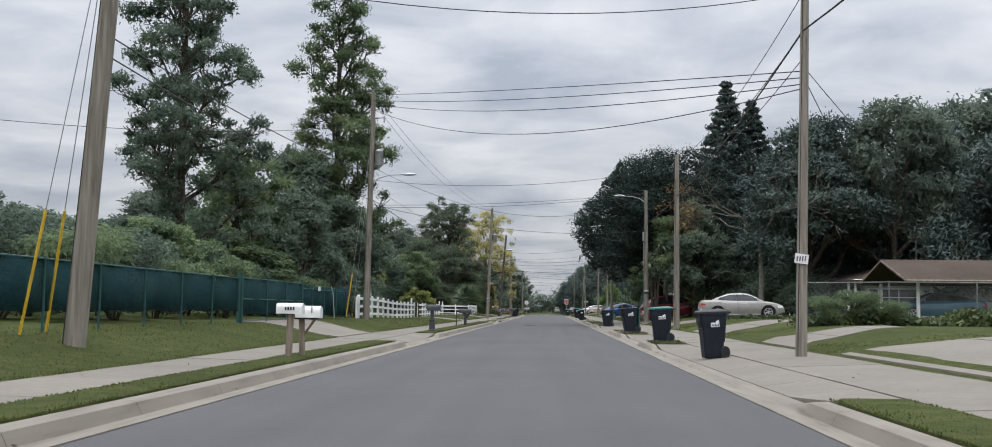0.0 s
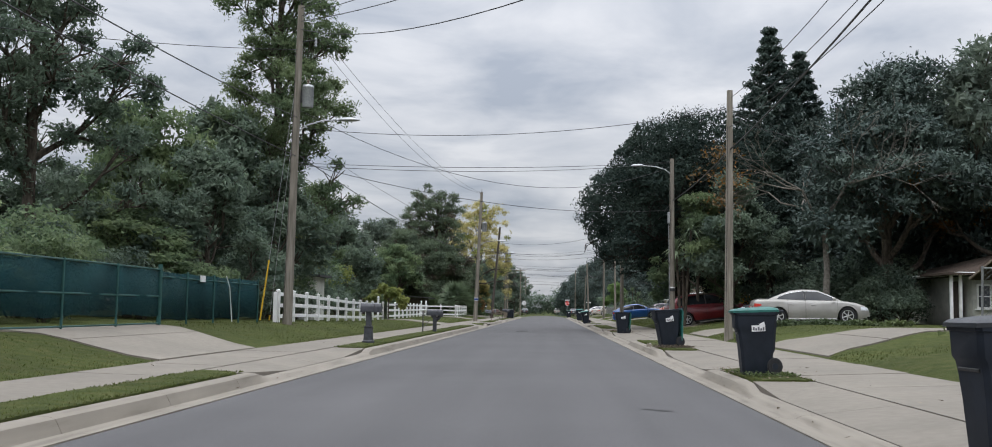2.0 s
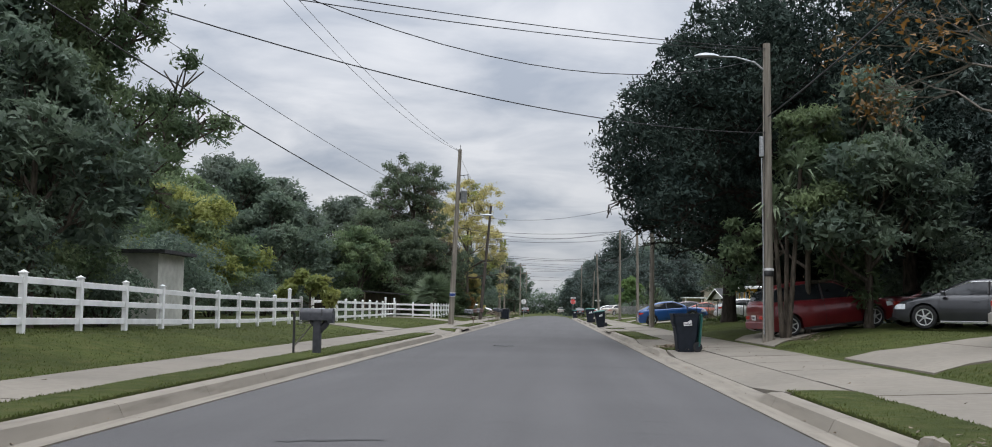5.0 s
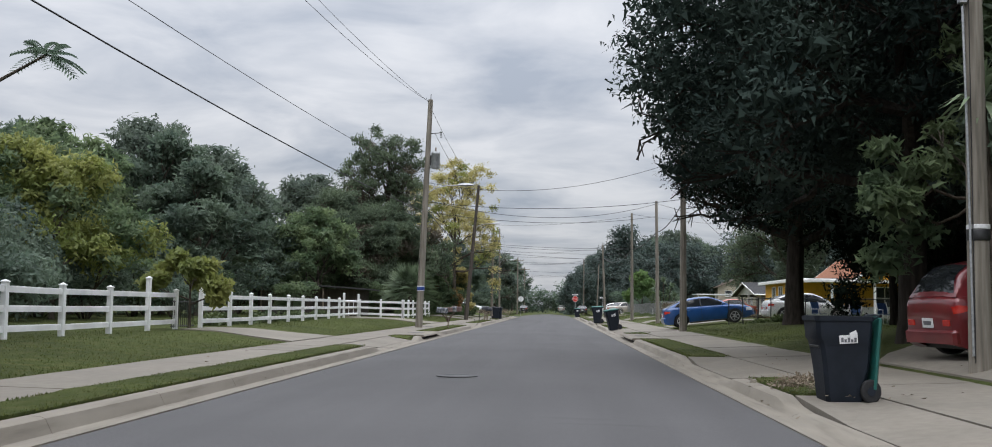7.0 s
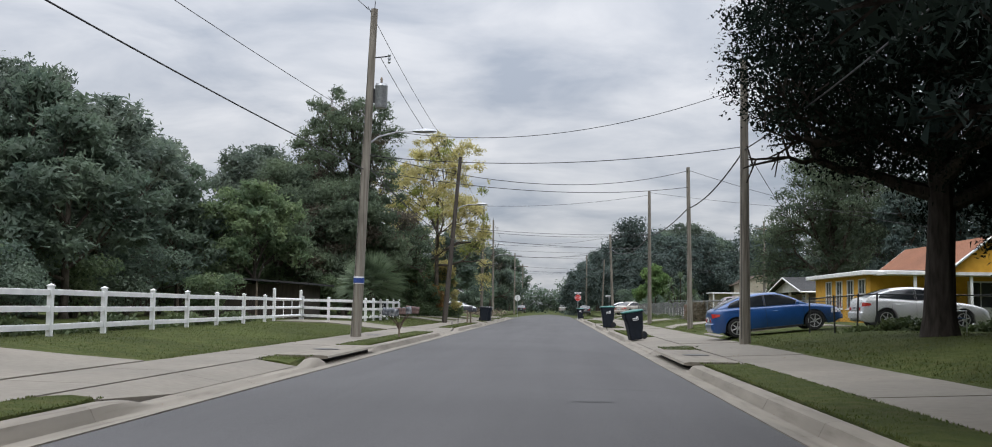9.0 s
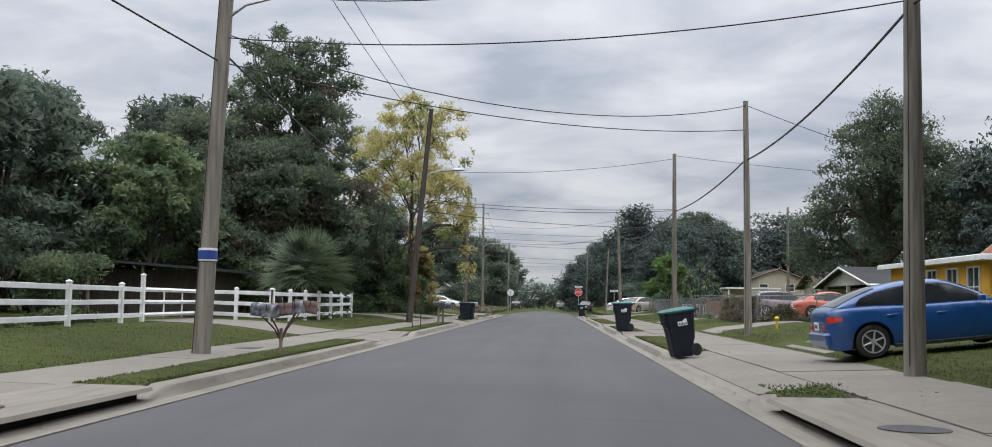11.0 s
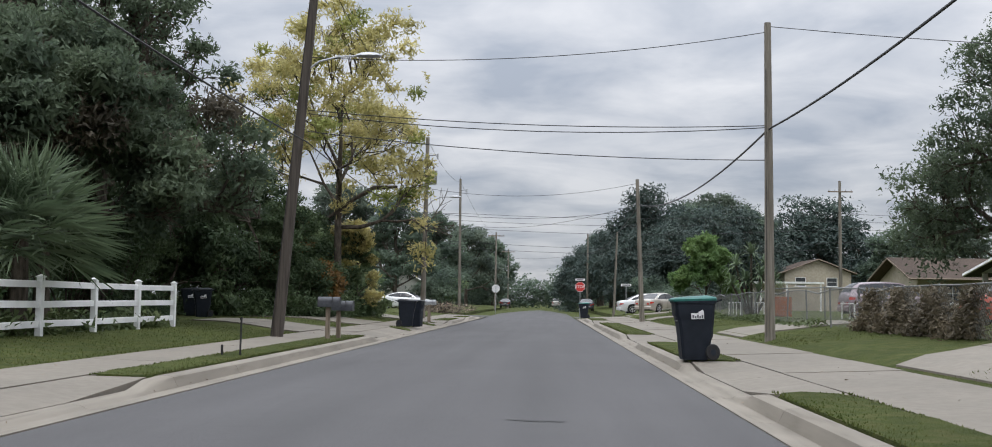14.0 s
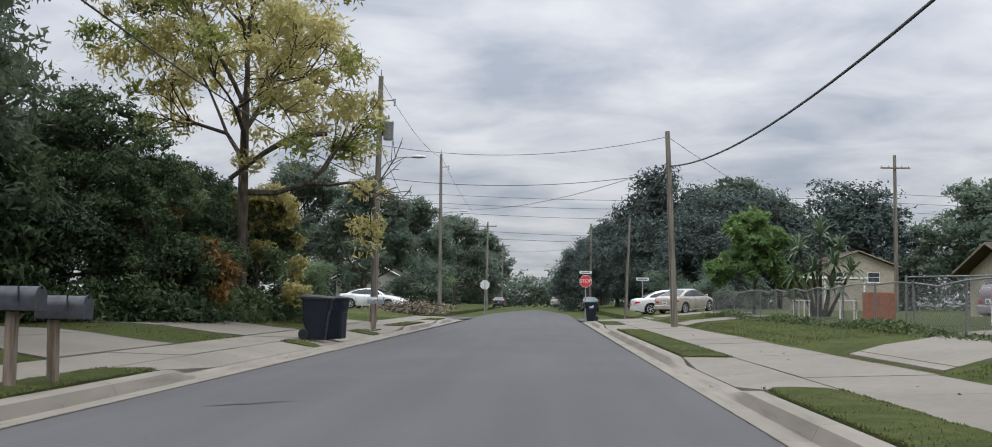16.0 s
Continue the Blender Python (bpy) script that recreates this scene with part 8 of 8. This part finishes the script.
# dark cracks in the asphalt
TAR = mat("crack_tar", two((0.022, 0.021, 0.021), (0.036, 0.035, 0.035)), 20, 4, 0.8, 0.2, 80)
rq = random.Random(8)
for x, y, L, a in ((-2.3, 51.2, 1.5, 18), (-1.1, 52.0, 1.0, 12), (0.6, 47.2, 0.7, -8), (1.9, 45.0, 0.9, 5), (-1.6, 39.2, 0.6, 20), (2.2, 30.4, 0.5, -15), (-2.6, 82.4, 0.8, 30), (1.6, 90.2, 0.6, 10), (0.4, 118.5, 0.5, -20), (-1.9, 146.0, 1.1, 40), (1.2, 128.3, 0.6, 0)):
    b = Build()
    n = 8
    for i in range(n + 1):
        t = i / n - 0.5
        u = t * L * math.cos(radians(a)) - 0.03 * rq.uniform(-1, 1)
        v = t * L * math.sin(radians(a)) + 0.06 * rq.uniform(-1, 1)
        w = 0.03 * (1 - abs(2 * t) ** 2) + 0.006
        for e in (-w, w):
            px = x + u
            b.v.append((px, y + v + e * 1.6, 0.055 - 0.0125 * abs(px)))
    b.f = [(2 * i, 2 * i + 1, 2 * i + 3, 2 * i + 2) for i in range(n)]
    part("crack", b, TAR, road)


# bare twigged tree among the dark crowns
def bare_tree(x, y, label, seed):
    rr = random.Random(seed)
    root = thing("bare_tree", (x, y, land(x, y) - 0.02), label, "tree")
    wood, ends = Build(), []

    def grow(p, d, L, r, lev):
        m = p + (d + Vector((rr.gauss(0, 0.12), rr.gauss(0, 0.12), rr.gauss(0, 0.1)))) * L * 0.5
        e = m + (d + Vector((rr.gauss(0, 0.2), rr.gauss(0, 0.2), 0.1))).normalized() * L * 0.5
        wood.tube([p, m, e], [r, r * 0.8, r * 0.62], 5 if lev < 2 else 3, False)
        if lev == 4:
            ends.append(e)
            return
        for _ in range(3):
            q = d.orthogonal().normalized()
            q.rotate(Matrix.Rotation(rr.uniform(0, 6.28), 3, d))
            an = radians(rr.uniform(15, 48))
            grow(e, (d * math.cos(an) + q * math.sin(an)).normalized(), L * rr.uniform(0.6, 0.82), r * 0.58, lev + 1)
    wood.tube([(0, 0, -0.1), (0.1, 0, 2.6), (0, 0.1, 5.0)], [0.19, 0.15, 0.12], 8)
    for k in range(4):
        az = 2.1 + 1.5 * k
        grow(Vector((0, 0.1, 4.2 + 0.35 * k)), Vector((math.cos(az) * 0.75, math.sin(az) * 0.75, 0.75)).normalized(), 2.4, 0.085, 0)
    part("trunk", wood, PALEBARK, root, "pale bare limbs and twigs", True)
    rg = np.random.default_rng(seed)
    low = sorted(ends, key=lambda p: p.x)[:60:6]
    c = np.concatenate([np.array(p[:]) + rg.normal(size=(46, 3)) * np.array([0.4, 0.4, 0.22]) for p in low])
    part("leaves", leaf_mesh("leaves", c, rg.uniform(0.07, 0.13, len(c)), LEAF_ORANGE, rg), None, root, "a few dull orange leaves")


PALEBARK = mat("pale_twig_bark", two((0.12, 0.11, 0.095), (0.22, 0.2, 0.175)), 9, 6, 0.9, 0.4, 30, spec=0.15)
bare_tree(14.2, 70.0, "half bare tree with pale twigs before dark crowns", 4)

# brush pile at the far kerb
bp = thing("brush_pile", (-7.6, 204, 0.2), "heap of brown cut branches beside the walk", "brush pile")
rb = random.Random(9)
b = Build()
for k in range(70):
    o = Vector((rb.gauss(0, 1.2), rb.gauss(0, 1.0), rb.uniform(0.05, 0.7)))
    d = Vector((rb.uniform(-1, 1), rb.uniform(-1, 1), rb.uniform(-0.25, 0.35))) * rb.uniform(0.5, 1.1)
    o.z = max(o.z, abs(d.z) + 0.03)
    b.tube([o - d, o, o + d + Vector((0, 0, 0.08))], [0.035, 0.03, 0.012], 5)
part("branches", b, BARK, bp, "", True)
rgb = np.random.default_rng(4)
c = rgb.normal(size=(1500, 3)) * np.array([1.3, 1.0, 0.22]) + np.array([0, 0, 0.4]); c[:, 2] = np.abs(c[:, 2])
part("leaves", leaf_mesh("leaves", c, rgb.uniform(0.06, 0.14, len(c)), BROWNLEAF, rgb), None, bp)

# folding chair by the tree, things behind the fence
ch = thing("garden_chair", (13.0, 108.6, land(13.0, 108.6)), "white framed garden chair with blue seat under the tree", "chair", "", 30)
CHBLUE = mat("blue_sling", two((0.03, 0.08, 0.2), (0.05, 0.11, 0.27)), 9, 3, 0.7, 0.1)
part("seat", Build().box(0, 0, 0.40, 0.48, 0.46, 0.03, bevel=0.006), CHBLUE, ch)
part("backrest", Build().box(0.02, 0.25, 0.45, 0.48, 0.03, 0.5, Matrix.Rotation(radians(-14), 3, "X")), CHBLUE, ch)
for sx in (-1, 1):
    part("leg", Build().tube([(sx * 0.26, -0.24, 0), (sx * 0.26, -0.22, 0.62)], 0.018, 6), WHITE, ch)
    part("leg", Build().tube([(sx * 0.26, 0.3, 0), (sx * 0.26, 0.22, 0.62), (sx * 0.25, 0.36, 0.98)], 0.018, 6), WHITE, ch)
    part("armrest", Build().box(sx * 0.26, 0, 0.62, 0.05, 0.5, 0.025, bevel=0.005), WHITE, ch)
for x, y, a in ((14.7, 109.0, -20), (16.0, 108.8, 15)):
    copy_thing(ch, pose(x, y, land(x, y), 0, 0, a))["group"] = "garden chairs"
ch["group"] = "garden chairs"
cb = thing("orange_cabinet", (13.2, 173, land(13.2, 173)), "orange wooden cabinet standing behind the fence", "cabinet", "", 8)
OR2 = mat("orange_wood_paint", two((0.26, 0.085, 0.04), (0.36, 0.13, 0.06)), 5, 5, 0.6, 0.2)
part("body", Build().box(0, 0, 0, 1.0, 0.5, 1.0, bevel=0.01), OR2, cb)
for k in range(3):
    part("drawer", Build().box(0, -0.26, 0.06 + 0.31 * k, 0.92, 0.03, 0.27, bevel=0.006), OR2, cb)
for x, y, sc in ((12.4, 174, 1.0), (12.0, 179.5, 0.9), (15.0, 166.5, 1.0)):
    t = thing("garden_table", (x, y, land(x, y)), "white plastic garden table behind the fence", "table", "yard furniture", 20 * x)
    part("tabletop", Build().box(0, 0, 0.68, 0.9 * sc, 0.6 * sc, 0.035, bevel=0.01), WHITE, t)
    for sx in (-1, 1):
        for sy in (-1, 1):
            part("leg", Build().box(sx * 0.38 * sc, sy * 0.24 * sc, 0, 0.05, 0.05, 0.68), WHITE, t)
hy = thing("marker_post", (9.3, 131.5, land(9.3, 131.5)), "small yellow marker standing in the lawn", "marker")
part("post", Build().lathe([(0.05, -0.05), (0.05, 0.3), (0.09, 0.31), (0.09, 0.36), (0.03, 0.42)], (0, 0, 0), "z", 10), YELLOW, hy, "", True)

# antenna mast on the low house
an = thing("mast", (23.6, 68.6, land(22, 66) + 3.2), "grey service mast on the low house's roof", "mast")
part("tube", Build().tube([(0, 0, -0.3), (0, 0, 1.7)], 0.04, 6), STEEL, an)
part("crossbar", Build().tube([(-0.4, 0, 1.1), (0.4, 0, 1.25)], 0.02, 5), STEEL, an)

# dead limb of the yellow tree
dl = thing("dead_limb", (-10.0, 172, land(-10.0, 172)), "dark broken limb jutting from the yellow tree", "branch")
part("limb", Build().tube([(0, 0, 5.0), (1.3, -0.3, 5.9), (2.4, -0.5, 6.5), (3.6, -0.6, 6.55)], [0.09, 0.1, 0.13, 0.07], 8), BARK, dl, "", True)

# leaf litter in the gutters and along the joints
rgl = np.random.default_rng(12)
pts = []
for side in (-1, 1):
    n = 420
    y = rgl.uniform(-5, 195, n)
    x = side * (3.8 + np.abs(rgl.normal(0, 0.12, n)))
    pts.append(np.stack([x, y, np.full(n, 0.015)], 1))
    n = 160
    y = rgl.uniform(-5, 195, n)
    pts.append(np.stack([side * rgl.uniform(5.2, 6.4, n), y, np.full(n, 0.215)], 1))
for cx, cy, n in ((4.6, 50, 260), (4.7, 74.5, 300), (4.5, 36, 160), (-8.7, 57, 120), (8.4, 75, 400)):
    a = rgl.normal(0, 0.7, (n, 2))
    pts.append(np.stack([cx + a[:, 0] * 0.6, cy + a[:, 1] * 1.4, np.array([max(0.215, land(cx + u * 0.6, cy) + 0.03) if abs(cx) > 7 else 0.215 for u in a[:, 0]])], 1))
pts = np.concatenate(pts)
ob = new("leaf_litter", leaf_mesh("leaf_litter", pts, rgl.uniform(0.02, 0.05, len(pts)), BROWNLEAF, rgl, 3.0))
tagged(ob, "scattered brown leaves in gutters and on walks", "leaf litter", "", "stuff")

# tufts of grass on the verges and lawns
rgg = np.random.default_rng(21)


def blades(name, x, y, z, h, w, label):
    n = len(x)
    az = rgg.uniform(0, 6.283, n)
    lean_ = rgg.normal(0, 0.5, (n, 2)) * h[:, None]
    v = np.empty((n, 3, 3))
    v[:, 0] = np.stack([x - np.cos(az) * w, y - np.sin(az) * w, z - 0.01], 1)
    v[:, 1] = np.stack([x + np.cos(az) * w, y + np.sin(az) * w, z - 0.01], 1)
    v[:, 2] = np.stack([x + lean_[:, 0], y + lean_[:, 1], z + h], 1)
    me = bpy.data.meshes.new(name)
    me.vertices.add(3 * n)
    me.vertices.foreach_set("co", v.reshape(-1))
    me.loops.add(3 * n)
    me.loops.foreach_set("vertex_index", np.arange(3 * n))
    me.polygons.add(n)
    me.polygons.foreach_set("loop_start", np.arange(n) * 3)
    me.polygons.foreach_set("loop_total", np.full(n, 3))
    me.update(calc_edges=True)
    me.materials.append(BLADE)
    tagged(new(name, me), label, "grass", "", "stuff")


bx, by, bz, bh = [], [], [], []
for side in (-1, 1):
    xe = 4.93 if side < 0 else 5.1
    for a, c in VERGE[side]:
        n = int((c - a) * 170)
        y = rgg.uniform(a, c, n)
        edge = rgg.uniform(0, 1, n) < 0.35
        x = np.where(edge, np.where(rgg.uniform(0, 1, n) < 0.5, 4.10 + np.abs(rgg.normal(0, 0.03, n)), xe - np.abs(rgg.normal(0, 0.04, n))), rgg.uniform(4.12, xe, n))
        bx.append(side * x); by.append(y); bz.append(np.full(n, 0.18)); bh.append(rgg.uniform(0.012, 0.032, n))
blades("verge_grass", np.concatenate(bx), np.concatenate(by), np.concatenate(bz), np.concatenate(bh), 0.011, "short green grass blades on the verges")
DRIVES = [(-1, 36.6, 47), (-1, 89, 96), (-1, 124, 133), (-1, 150.5, 158), (-1, 161.5, 170), (-1, 175.5, 183), (1, 4, 25), (1, 28, 38.7), (1, 41.5, 53), (1, 60.3, 67), (1, 73, 90), (1, 115.6, 123), (1, 133, 143), (1, 149.7, 159), (1, 178.8, 185), (1, 193.5, 200)]
bx, by = [], []
for side in (-1, 1):
    n = 52000
    y = rgg.uniform(2, 190, n)
    x = (6.46 if side < 0 else 7.16) + rgg.uniform(0, 1, n) ** 1.8 * 5.5
    keep = np.ones(n, bool)
    for sd, a, c in DRIVES:
        if sd == side:
            keep &= ~((y > a) & (y < c))
    bx.append(side * x[keep]); by.append(y[keep])
bx, by = np.concatenate(bx), np.concatenate(by)
blades("lawn_grass", bx, by, np.array([ground_z(px, py) for px, py in zip(bx, by)]), rgg.uniform(0.02, 0.05, len(bx)), 0.012, "short uneven grass of the front lawns")
